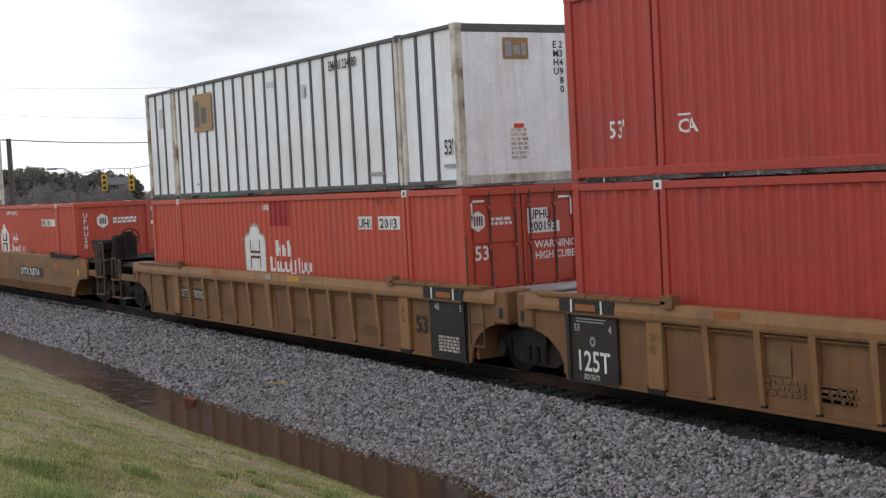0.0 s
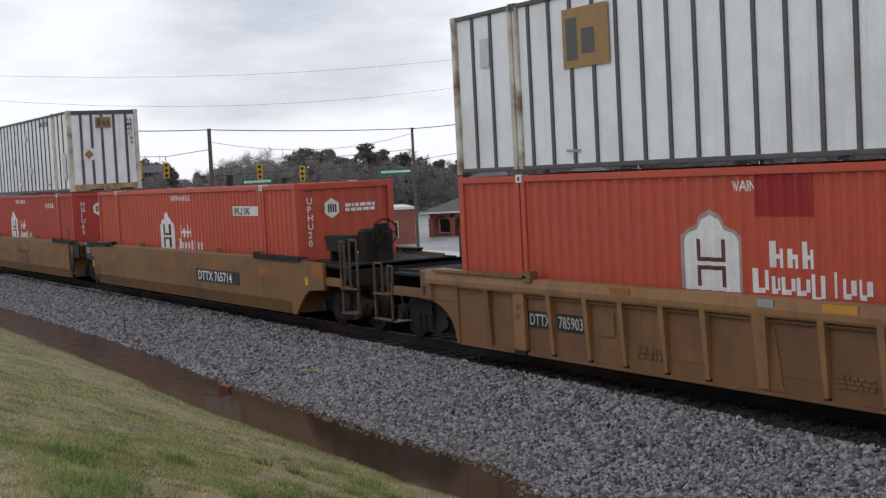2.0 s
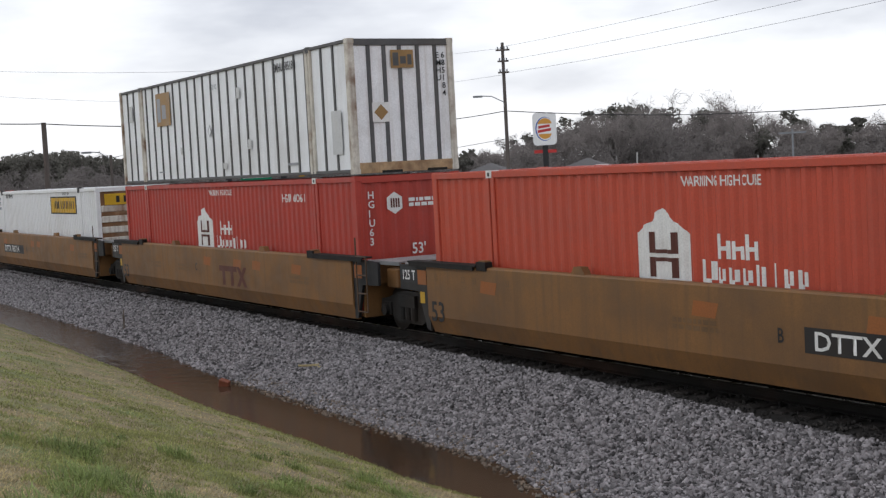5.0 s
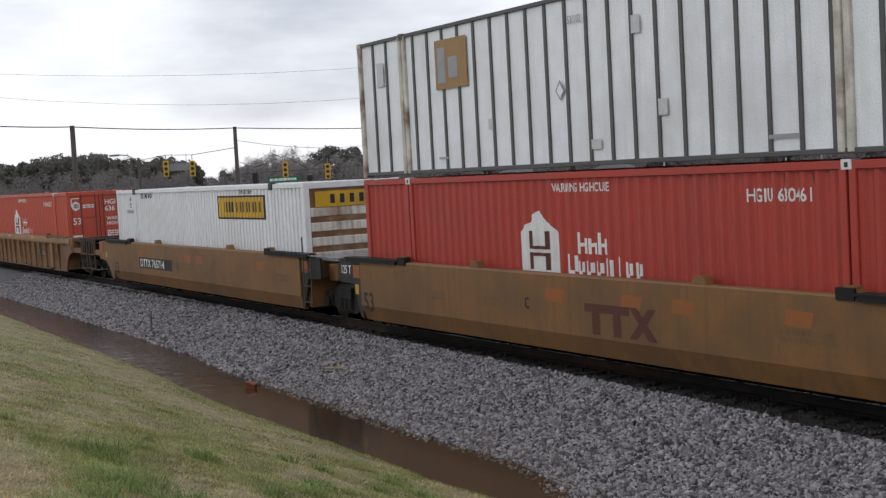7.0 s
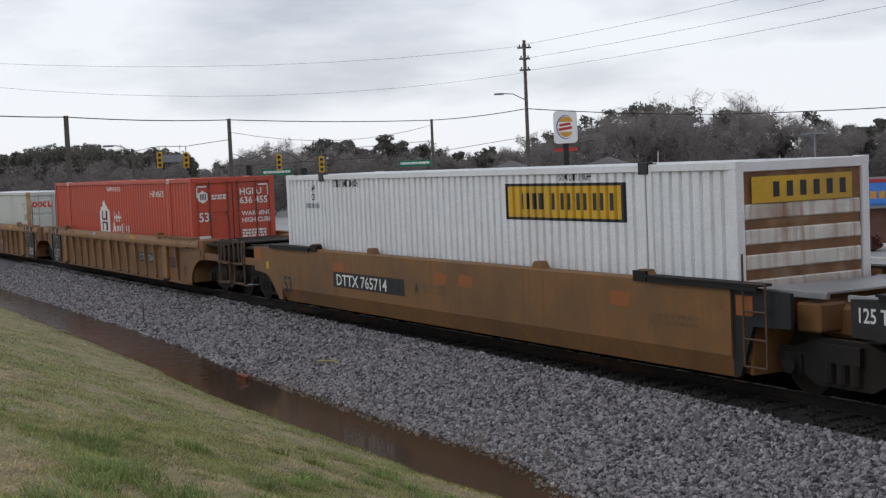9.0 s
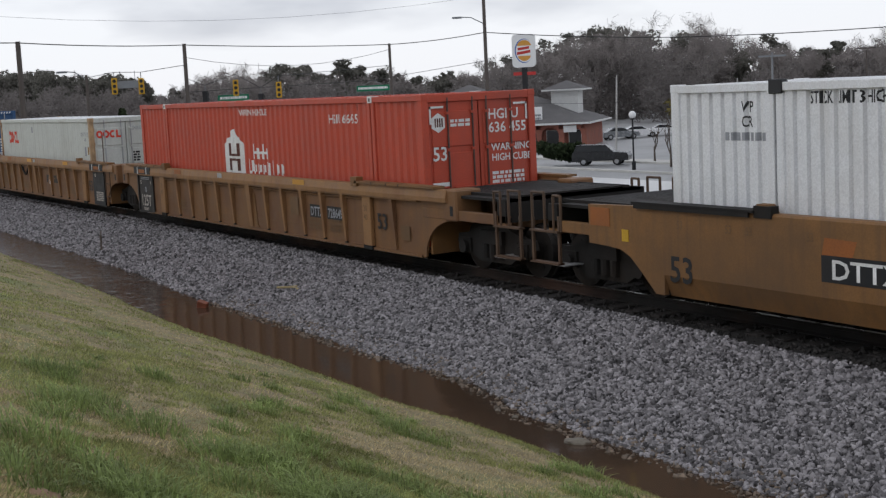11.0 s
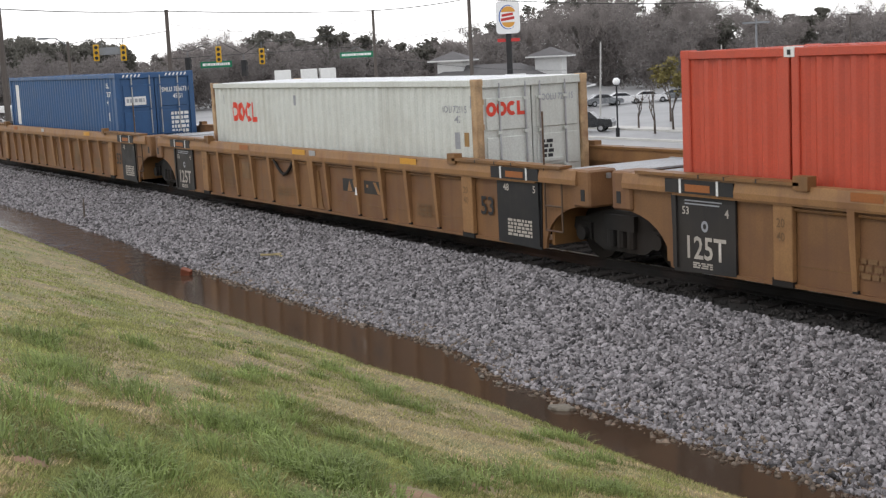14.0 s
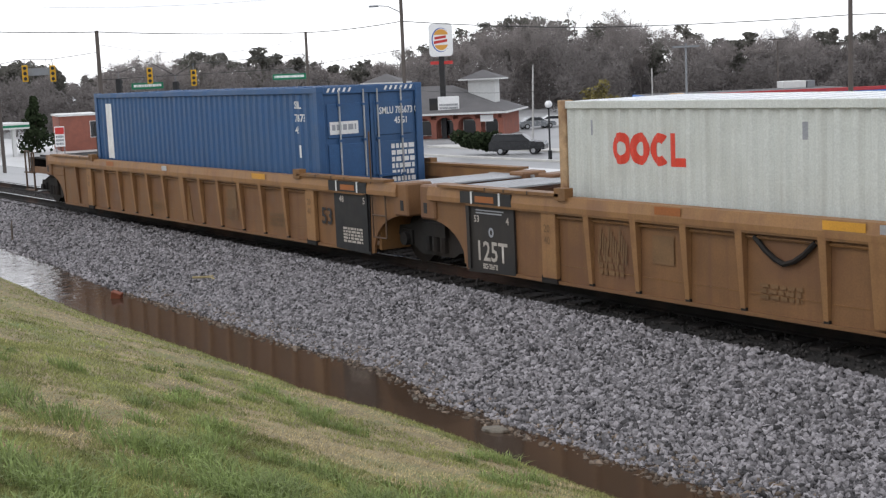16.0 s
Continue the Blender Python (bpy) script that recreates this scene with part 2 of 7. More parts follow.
def water_far(x):
    base = along(x, ((-56, 11.2), (-38.9, 11.0), (-33, 10.8), (-28, 10.42), (-23.3, 10.42), (-19.5, 10.25), (-17, 10.38), (-16.2, 10.3), (-14.4, 9.82), (-12.2, 9.79), (-9.6, 9.78), (0, 9.6)))
    return base + 0.07 * noise.noise((x * 0.7, 3.0, 0)) + 0.06 * noise.noise((x * 2.3, 9.0, 0))


def water_near(x):
    base = along(x, ((-56, 9.43), (-42, 9.2), (-30, 8.93), (-24.5, 8.61), (-20.9, 8.66), (-17.9, 8.70), (-15.6, 8.64), (-13.9, 8.80), (-12.2, 8.76), (-11, 8.66), (-9.3, 8.59), (0, 8.59)))
    return base + 0.05 * noise.noise((x * 0.5, 21.0, 0)) + 0.04 * noise.noise((x * 2.1, 33.0, 0))


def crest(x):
    """Where the grey shoulder ends and the dark bed, oil plus painted train shade, begins."""
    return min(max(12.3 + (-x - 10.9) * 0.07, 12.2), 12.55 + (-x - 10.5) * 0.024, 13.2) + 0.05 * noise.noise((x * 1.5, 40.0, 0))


def ground_z(x, y):
    """Height of the ground: grassy bank, ditch, ballast shoulder, track bed and the flat town beyond."""
    wn_, wf_ = water_near(x), water_far(x)
    if y < wn_:
        d = wn_ - y
        z = WATER_Z + 0.34 * d - 0.0035 * d * d + 0.05 * noise.noise((x * 0.4, y * 0.4, 1.0)) * min(d, 1) + 0.10 * (1 - math.exp(-d * 3))
        return min(z, 1.9 + 0.02 * y)
    if y < wf_:
        u = (y - wn_) / (wf_ - wn_)
        return WATER_Z - 0.35 * math.sin(u * math.pi)
    cr = crest(x)
    if y < cr:
        return WATER_Z + (y - wf_) / (cr - wf_) * 0.65
    if y < 15.9:
        return -0.20
    if y < 18:
        return -0.20 - (y - 15.9) * 0.2
    return max(-0.62 - (y - 18) * 0.16, -4.0)


def sheet(name, xs, ys, zf, material, label, category, kind="structure"):
    verts = [(x, y, zf(x, y)) for y in ys for x in xs]
    k = len(xs)
    faces = [(j * k + i, j * k + i + 1, (j + 1) * k + i + 1, (j + 1) * k + i) for j in range(len(ys) - 1) for i in range(k - 1)]
    me = bpy.data.meshes.new(name)
    me.from_pydata(verts, [], faces)
    me.polygons.foreach_set("use_smooth", [True] * len(faces))
    me.materials.append(material)
    return tagged(new(name, me), label, category, kind=kind)


def spread(*spans):
    out = []
    for a, b, step in spans:
        k = max(1, round((b - a) / step))
        out += [a + (b - a) * i / k for i in range(k)]
    return out + [spans[-1][1]]


M_SOIL = mat("thin_turf_soil", (0.25, 0.205, 0.115), 0.95, var=0.35, scale=3.5, dirt=(0.15, 0.185, 0.065), dirt_amount=1.0, dirt_scale=0.9, bump=0.5, fine=25)
M_BED = mat("grey_ballast_bed", (0.12, 0.115, 0.118), 0.9, var=0.3, scale=6, bump=0.8, fine=30)
# oily bed; the shade under the train is mixed into this near-black colour
M_BEDDARK = mat("oily_shaded_track_bed", (0.020, 0.018, 0.016), 0.9, var=0.3, scale=5, bump=0.8, fine=30)
M_ASPH = mat("wet_pale_lot_asphalt", (0.28, 0.28, 0.28), 0.45, var=0.2, scale=0.3, dirt=(0.11, 0.11, 0.11), dirt_amount=0.5, dirt_scale=0.1, bump=0.1)

XS = spread((-2000, -300, 200), (-300, -60, 12), (-60, 12, 0.3), (12, 60, 6), (60, 2000, 240))
ground = sheet("ground", XS, spread((-2000, -60, 200), (-60, -6, 6), (-6, 7.6, 0.4), (7.6, 11.0, 0.07), (11.0, 13.5, 0.17)), lambda x, y: ground_z(x, y) - (0.06 if y > 11.4 else 0), M_SOIL, "grassy bank sloping down to a water-filled ditch", "ground")
ballast_bed = sheet("ballast_bed", XS, spread((9.2, 13.3, 0.1)), lambda x, y: ground_z(x, y) + (0.012 if y < crest(x) else -0.05), M_BED, "grey crushed stone shoulder beside the track", "ballast")
track_bed = sheet("track_bed", XS, spread((12.4, 13.4, 0.1), (13.4, 15.9, 0.3), (15.9, 18, 0.5)), lambda x, y: ground_z(x, y) + (0.0 if y > crest(x) else -0.05), M_BEDDARK, "oily track bed with the train's shade painted in", "track bed")
far_ground = sheet("ground", spread((-2500, -200, 100), (-200, 60, 10), (60, 2500, 200)), spread((18, 42, 2), (42, 120, 8), (120, 4000, 200)), ground_z, M_ASPH, "pale weathered asphalt lots and road beyond the track", "ground")

# brown standing water in the ditch
M_WATER = bpy.data.materials.new("muddy_ditch_water")
M_WATER.use_nodes = True
_n, _l = M_WATER.node_tree.nodes, M_WATER.node_tree.links
_b = _n["Principled BSDF"]
_b.inputs["Base Color"].default_value = (0.055, 0.036, 0.024, 1)
_b.inputs["Roughness"].default_value = 0.10
_b.inputs["IOR"].default_value = 1.33
_t = _n.new("ShaderNodeTexNoise")
_t.inputs["Scale"].default_value = 2.5
_bp = _n.new("ShaderNodeBump")
_bp.inputs["Strength"].default_value = 0.06
_bp.inputs["Distance"].default_value = 0.05
_tc = _n.new("ShaderNodeTexCoord")
_l.new(_tc.outputs["Object"], _t.inputs["Vector"])
_l.new(_t.outputs["Fac"], _bp.inputs["Height"])
_sx = _n.new("ShaderNodeSeparateXYZ")
_rf = _n.new("ShaderNodeMapRange")  # the flow is rippled where the ditch runs shallow, further up
_rf.inputs["From Min"].default_value, _rf.inputs["From Max"].default_value = -33.0, -25.0
_rf.inputs["To Min"].default_value, _rf.inputs["To Max"].default_value = 0.9, 0.06
_t.inputs["Detail"].default_value = 4
_l.new(_tc.outputs["Object"], _sx.inputs[0])
_l.new(_sx.outputs["X"], _rf.inputs["Value"])
_l.new(_rf.outputs["Result"], _bp.inputs["Strength"])
_l.new(_bp.outputs["Normal"], _b.inputs["Normal"])
water = sheet("water", spread((-80, 12, 1.5)), spread((7.7, 11.3, 0.5)), lambda x, y: WATER_Z, M_WATER, "still muddy brown water standing in the ditch", "water")

# rails and ties
RAIL = [(-0.07, -0.17), (0.07, -0.17), (0.07, -0.155), (0.012, -0.13), (0.01, -0.045), (0.036, -0.035), (0.036, -0.004), (0.03, 0.0), (-0.03, 0.0), (-0.036, -0.004), (-0.036, -0.035), (-0.01, -0.045), (-0.012, -0.13), (-0.07, -0.155)]
track = thing("railway_track", "steel rails spiked to dark wooden ties", "railway track", pose(0, YC, 0), kind="structure")
for s in (-0.755, 0.755):
    rail = part("rail", moved(prism(RAIL, "x", -600, 80), 0, s, 0), M_RAIL, track, "rusty steel rail with a bright head")
    part("rail_head", boxes((-600, 80, s - 0.028, s + 0.028, -0.002, 0.003)), M_RAILHEAD, rail)

# ---- containers ----
mat_rust_band = mat("rust_brown_band", (0.20, 0.10, 0.045), 0.7, var=0.25, dirt=(0.4, 0.34, 0.26), dirt_amount=0.6, dirt_scale=1.5, bump=0.05)
# fold of each wall type, by pitch: ends of the outer flat, the slope and the inner flat
FOLDS = {0.279: (0.28, 0.5, 0.78), 0.34: (0.28, 0.5, 0.78), 0.235: (0.62, 0.70, 0.92)}


def corrugation(x, x0, pitch, depth):
    """Depth of the groove at x: outer flat, slope, inner flat, slope."""
    u = ((x - x0) / pitch) % 1.0
    a, b, c = FOLDS[pitch]
    if u < a:
        return 0.0
    if u < b:
        return depth * (u - a) / (b - a)
    if u < c:
        return depth
    return depth * (1 - (u - c) / (1 - c))


def breaks(a, b, x0, pitch):
    out = [a]
    k = math.floor((a - x0) / pitch)
    while x0 + k * pitch < b:
        out += [x for x in (x0 + (k + f) * pitch for f in (0, *FOLDS[pitch])) if a + 1e-4 < x < b - 1e-4]
        k += 1
    return out + [b]


def corrugated(spans, z0, z1, y, pitch, depth):
    """A folded sheet wall over several spans of x, facing -y at y."""
    bm = bmesh.new()
    for a, b in spans:
        prev = None
        for x in breaks(a, b, a, pitch):
            d = y + corrugation(x, a, pitch, depth)
            cur = (bm.verts.new((x, d, z0)), bm.verts.new((x, d, z1)))
            if prev:
                bm.faces.new((prev[0], cur[0], cur[1], prev[1]))
            prev = cur
    return bm


def drape(bm, spans, y, pitch, depth, lift=0.004):
    """Lay a flat drawing into the folds of a corrugated wall."""
    extra = bm.verts[:][0].co.y
    lo, hi = min(v.co.x for v in bm.verts), max(v.co.x for v in bm.verts)
    for a, b in spans:
        for x in breaks(a, b, a, pitch):
            if lo < x < hi:
                bmesh.ops.bisect_plane(bm, geom=bm.verts[:] + bm.edges[:] + bm.faces[:], plane_co=(x, 0, 0), plane_no=(1, 0, 0))
    for v in bm.verts:
        d = 0.0
        for a, b in spans:
            if a <= v.co.x <= b:
                d = corrugation(v.co.x, a, pitch, depth)
        v.co.y = y + d - lift + extra
    return bm


def mirrored(bm):
    for v in bm.verts:
        v.co.y = -v.co.y
    bmesh.ops.reverse_faces(bm, faces=bm.faces[:])
    return bm


def turned(bm):
    """The other end."""
    for v in bm.verts:
        v.co.x, v.co.y = -v.co.x, -v.co.y
    return bm


def emblem_house(x, z):
    """White gabled emblem with dark bars, 1.3 m wide and 1.1 m high, and light bars beside it."""
    w = [[(x, z), (x + 1.3, z), (x + 1.3, z + 0.72), (x + 1.12, z + 0.84), (x + 0.92, z + 0.9), (x + 0.82, z + 1.03), (x + 0.65, z + 1.1), (x + 0.48, z + 1.03), (x + 0.38, z + 0.9), (x + 0.18, z + 0.84), (x, z + 0.72)]]
    dk = [rect(x + 0.3, x + 0.43, z + 0.06, z + 0.36), rect(x + 0.3, x + 0.43, z + 0.42, z + 0.74), rect(x + 0.87, x + 1.0, z + 0.06, z + 0.36), rect(x + 0.87, x + 1.0, z + 0.42, z + 0.74), rect(x + 0.43, x + 0.87, z + 0.3, z + 0.36), rect(x + 0.43, x + 0.87, z + 0.42, z + 0.48)]
    bars, bx = [], x + 1.75
    for wd, ht in ((0.24, 0.36), (0.2, 0.26), (0.2, 0.36)):
        bars.append(rect(bx, bx + wd * 0.35, z + 0.38, z + 0.38 + ht))
        bars.append(rect(bx + wd * 0.65, bx + wd, z + 0.38, z + 0.38 + ht * 0.72))
        bars.append(rect(bx + wd * 0.35, bx + wd * 0.65, z + 0.50, z + 0.56))
        bx += wd + 0.06
    bx = x + 1.42
    for wd, ht in ((0.3, 0.34), (0.12, 0.24), (0.22, 0.24), (0.2, 0.24), (0.2, 0.3), (0, 0), (0.08, 0.34), (0.2, 0.26), (0.2, 0.26)):
        if wd:
            lo = z + 0.02 - (0.07 if ht == 0.3 else 0)
            bars.append(rect(bx, bx + wd * 0.34, lo, z + 0.02 + ht))
            if wd > 0.1:
                bars.append(rect(bx + wd * 0.66, bx + wd, lo + 0.05, z + ht))
                bars.append(rect(bx + wd * 0.34, bx + wd * 0.66, lo, lo + 0.07))
        bx += (wd + 0.05) if wd else 0.12
    return w + bars, dk


def hexagon(x, z, r):
    return [(x + r * 0.9 * math.sin(i * math.tau / 6), z + r * math.cos(i * math.tau / 6)) for i in range(6)]


def label_bars(x0, x1, z0, z1, rows, seed=1):
    rg = random.Random(seed)
    out, h = [], (z1 - z0) / rows
    for i in range(rows):
        x = x0
        while x < x1 - 0.02:
            w = min(rg.uniform(0.05, 0.16), x1 - x)
            out.append(rect(x, x + w, z0 + h * i + h * 0.2, z0 + h * (i + 1) - h * 0.1))
            x += w + 0.03
    return out


def container(label, L, H, paint, at, style="corrugated", end="doors", posts=True, frame_paint=None, W=2.591, group="containers on the train", end_paint=None, roof_paint=None, post_paint=None):
    """A box container whose base is at the origin; its near long side faces -y, its leading end +x."""
    c = thing("shipping_container", label, "container", at, group)
    fp, hx, hy, slip = frame_paint or paint, L / 2, W / 2, slip_now[0]
    px = 6.10 if posts else None
    pw = 0.15
    pitch, depth = (0.279, 0.036) if style == "corrugated" else (0.235, 0.05) if style == "narrow" else (0.279, 0.0)
    if posts:
        spans = [(-hx + 0.16, -px - pw), (-px + pw, px - pw), (px + pw, hx - 0.16)]
    else:
        spans = [(-hx + 0.16, hx - 0.16)]
    y = -hy + 0.034
    for k, side in enumerate((lambda b: b, mirrored)):
        if style == "sheet_and_post":
            part("side_wall", side(box(-hx + 0.1, hx - 0.1, y + 0.012, y + 0.04, 0.10, H - 0.08)), paint, c)
        else:
            part("side_wall", side(corrugated(spans, 0.14, H - 0.10, y, pitch, depth)), paint, c)
        thin_ = style == "sheet_and_post"
        part("top_rail", side(box(-hx + 0.1, hx - 0.1, -hy, -hy + 0.07, H - (0.085 if thin_ else 0.125), H - 0.012, bevel=0.008)), fp, c)
        part("bottom_rail", side(box(-hx + 0.1, hx - 0.1, -hy + 0.004, -hy + 0.09, 0.035, 0.11 if thin_ else 0.17, bevel=0.01)), fp, c)
        for sx in (-1, 1):
            part("corner_post", side(box(*sorted((sx * hx, sx * (hx - 0.17))), -hy - 0.002, -hy + 0.15, 0.1, H - 0.1, bevel=0.012)), post_paint or fp, c)
            for z in (0.0, H - 0.12):
                part("corner_casting", side(box(*sorted((sx * (hx + 0.004), sx * (hx - 0.178))), -hy - 0.006, -hy + 0.16, z, z + 0.12, bevel=0.01)), post_paint or fp, c)
            if posts:
                part("lifting_post", side(box(sx * px - pw, sx * px - 0.02, -hy - 0.004, -hy + 0.1, 0.05, H - 0.05, bevel=0.012)), post_paint or fp, c)
                part("lifting_post", side(box(sx * px + 0.02, sx * px + pw, -hy - 0.002, -hy + 0.1, 0.05, H - 0.05, bevel=0.012)), post_paint or fp, c)
                fitting = part("lifting_fitting", side(boxes((sx * px - 0.09, sx * px + 0.09, -hy - 0.012, -hy + 0.16, H - 0.13, H + 0.004))), M_INK_W if style == "corrugated" else M_POST, c, "pale top fitting with a dark lock hole")
                part("lock_hole", side(boxes((sx * px - 0.03, sx * px + 0.03, -hy - 0.016, -hy, H - 0.1, H - 0.035))), M_INK_K, fitting)
        if style == "sheet_and_post":
            xs, x = [], -px - pw - 0.61
            while x > -hx + 0.3:
                xs.append(x)
                x -= 0.61
            xs += [-px + pw + 0.305 + 0.6075 * i for i in range(20)]
            x = px + pw + 0.5
            while x < hx - 0.3:
                xs.append(x)
                x += 0.61
            for x in xs:
                part("stiffener", side(box(x - 0.042, x + 0.042, y - 0.016, y + 0.012, 0.11, H - 0.085, bevel=0.006)), M_POST, c, "dark grey vertical stiffener")
    part("roof", boxes((-hx + 0.05, hx - 0.05, -hy + 0.03, hy - 0.03, H - 0.05, H - 0.02), *[(-hx + 0.3 + 0.6 * i, -hx + 0.55 + 0.6 * i, -hy + 0.2, hy - 0.2, H - 0.02, H - 0.008) for i in range(int((L - 0.6) / 0.6))]), roof_paint or fp, c)
    part("floor", box(-hx + 0.05, hx - 0.05, -hy + 0.05, hy - 0.05, 0.06, 0.14), M_STEEL, c)
    part("rear_wall", turned(moved(to_end(corrugated([(-hy + 0.15, hy - 0.15)], 0.15, H - 0.12, 0, 0.279, 0.036)), hx - 0.03, 0, 0)), end_paint or paint, c)
    ep = end_paint or paint
    part("end_sill", box(hx - 0.1, hx - 0.006, -hy + 0.14, hy - 0.14, 0.01, 0.24 if end == "ribbed" else 0.18, bevel=0.01), M_RUSTSILL if end == "ribbed" else post_paint or fp, c)
    if end == "ribbed":
        for yy in (-0.62, 0.5):
            part("fork_pocket", boxes((hx - 0.03, hx - 0.002, yy, yy + 0.5, 0.005, 0.06)), M_STEEL, c)
    part("end_header", box(hx - 0.1, hx - 0.006, -hy + 0.14, hy - 0.14, H - 0.16, H - 0.012, bevel=0.01), fp, c)
    if end == "doors":
        for s in (-1, 1):
            y0, y1 = sorted((s * 0.012, s * (hy - 0.155)))
            door = part("door", box(hx - 0.09, hx - 0.055, y0, y1, 0.18, H - 0.16, bevel=0.006), ep, c)
            for i in range(3):
                z = 0.28 + i * (H - 0.5) / 3
                part("door_panel", box(hx - 0.056, hx - 0.03, y0 + 0.07, y1 - 0.07, z, z + (H - 0.5) / 3 - 0.12, bevel=0.012), ep, door)
            for yy in (0.16, 0.72):
                part("lock_rod", rods([((hx - 0.012, s * yy, 0.1), (hx - 0.012, s * yy, H - 0.08))], 0.019), M_ROD if paint in (M_RED, M_RED_DK) else M_GALV, door, "vertical steel locking rod")
                for z in (0.35, H * 0.36, H * 0.62, H - 0.4):
                    part("rod_bracket", box(hx - 0.04, hx + 0.01, s * yy - 0.05, s * yy + 0.05, z, z + 0.05), ep, door)
            part("lock_handle", boxes((hx - 0.03, hx + 0.012, *sorted((s * 0.2, s * 0.62)), 1.05, 1.1)), ep, door)
            for z in (0.35, 1.0, 1.7, H - 0.45):
                part("hinge", box(hx - 0.06, hx + 0.004, *sorted((s * (hy - 0.16), s * (hy - 0.06))), z, z + 0.1), post_paint or fp, door)
    elif end == "corrugated":
        part("end_wall", moved(to_end(corrugated([(-hy + 0.15, hy - 0.15)], 0.17, H - 0.14, 0, 0.34, 0.036)), hx - 0.04, 0, 0), ep, c)
    elif end == "ribbed":
        w = part("end_wall", box(hx - 0.08, hx - 0.04, -hy + 0.14, hy - 0.14, 0.16, H - 0.14), ep, c)
        for yy in (-0.8, -0.42, -0.04, 0.4, 0.84):
            part("stiffener", box(hx - 0.045, hx - 0.012, yy - 0.045, yy + 0.045, 0.18, H - 0.16, bevel=0.006), M_POST, w, "dark grey vertical stiffener")
    elif end == "banded":
        w = part("end_wall", box(hx - 0.08, hx - 0.05, -hy + 0.14, hy - 0.14, 0.16, H - 0.14), mat_rust_band, c)
        for i in range(6):
            part("band", box(hx - 0.06, hx - 0.02, -hy + 0.16, hy - 0.16, 0.25 + i * 0.36, 0.47 + i * 0.36, bevel=0.02), ep, w)
    else:
        part("end_wall", box(hx - 0.06, hx - 0.02, -hy + 0.14, hy - 0.14, 0.16, H - 0.14, bevel=0.006), ep, c)

    def side_mark(bm, ink, label_=""):
        moved(bm, -slip, 0, 0)
        if depth:
            drape(bm, spans, y, pitch, depth)
        else:
            moved(bm, 0, y - 0.022, 0)
        part("lettering", bm, ink, c, label_)

    def end_mark(bm, ink, label_="", lift=0.0):
        part("lettering", moved(to_end(bm), hx + {"doors": -0.024, "corrugated": -0.036, "ribbed": -0.008, "banded": -0.016}.get(end, -0.016) + lift, 0, 0), ink, c, label_)

    return c, side_mark, end_mark


def T(words, size, x, z, **kw):
    return moved(text_bm(words, size, **kw), x, 0, z)


def wall_sign(side, x, z, w, h, seed, face=M_TAN):
    """Weathered ochre emblem plate with grey and dark plain shapes."""
    side(poly_bm(rect(x, x + w, z, z + h)), face, "weathered ochre emblem")


def hub_marks(side, end, number, doors, prefix, vertical=False):
    w, dk = emblem_house(-2.0, 1.13)
    for shape in (w, dk):  # the emblem is a little narrower and its bars reach further
        for k, p in enumerate(shape):
            house = shape is dk or k == 0
            shape[k] = [(-2.04 + (a + 2.0) * 0.93, b) if house else (-2.0 + (a + 2.0) * 1.07 - 0.1, b) for a, b in p]
    side(poly_bm(*w), M_INK_W, "white emblem with plain bars")
    side(moved(poly_bm(*dk), 0, -0.004, 0), M_INK_B)
    side(T("WARN" if doors and not number else "WARNING HIGH CUBE", 0.15, -0.95, 2.55, squeeze=0.78), M_INK_W)
    if number:
        side(T(prefix + " " + number, 0.19, 4.02, 2.36, squeeze=0.86), M_INK_W)
    for x in (4.75, 5.3):
        side(poly_bm(rect(x, x + 0.05, 2.62, 2.74)), M_INK_B)


# ---- train: where each unit stands at the start, along the track ----
ORIGIN = [-9.27, -28.77, -52.75, -72.42, -92.20, -115.76, -135.50, -155.10]
RIBBED, SMOOTH = (0, 1, 5, 6, 7), (2, 3, 4)
FLOOR = 0.36
MOVING, WHEELS = [], []
HC = 2.896
LONG = 16.36  # fifty-three-foot boxes over their fittings


# how far each load stands behind the middle of its car
SLIP = [-0.08, -0.20, -0.10, -0.12, -0.10, -0.10, -0.10, -0.10]
slip_now = [0.0]
STACK = HC + 0.04  # the corner locks hold the upper box clear of the lower


def load(i, z=0.0):
    slip_now[0] = SLIP[i]
    return pose(ORIGIN[i] + SLIP[i], YC, FLOOR + z)


# unit 0: two red boxes
c, side, end = container("plain red corrugated container in a well car", LONG, HC, M_RED_DK, load(0))
MOVING.append((c, 0, 0.0))
c, side, end = container("plain red smooth-ribbed container stacked on another", LONG, HC, M_RED_DK, load(0, STACK))
side(T("53'", 0.26, -7.3, 0.62, squeeze=0.9), M_INK_W)
side(T("CA", 0.2, -5.72, 0.62), M_INK_W)
side(poly_bm(rect(-5.72, -5.45, 0.86, 0.89)), M_INK_W)
MOVING.append((c, 0, STACK))

# unit 1: white box on a red one
c, side, end = container("orange-red corrugated container with white lettering and barred doors", LONG, HC, M_RED, load(1))
side(moved(poly_bm([(-2.12, 1.13), (-0.78, 1.13), (-0.78, 1.92), (-1.12, 2.08), (-1.28, 2.24), (-1.44, 2.31), (-1.6, 2.24), (-1.76, 2.08), (-2.12, 1.92)]), 0, 0.002, 0), M_GHOST, "faded grey outline of an older emblem")
hub_marks(side, end, "", True, "")
side(moved(poly_bm(rect(-0.48, 0.62, 2.2, 2.78)), 0, -0.004, 0), M_PATCH, "darker red repaint patch")
for a, b in ((3.86, 4.48), (4.75, 5.62)):
    side(poly_bm(rect(a, b, 2.14, 2.40)), M_INK_W)
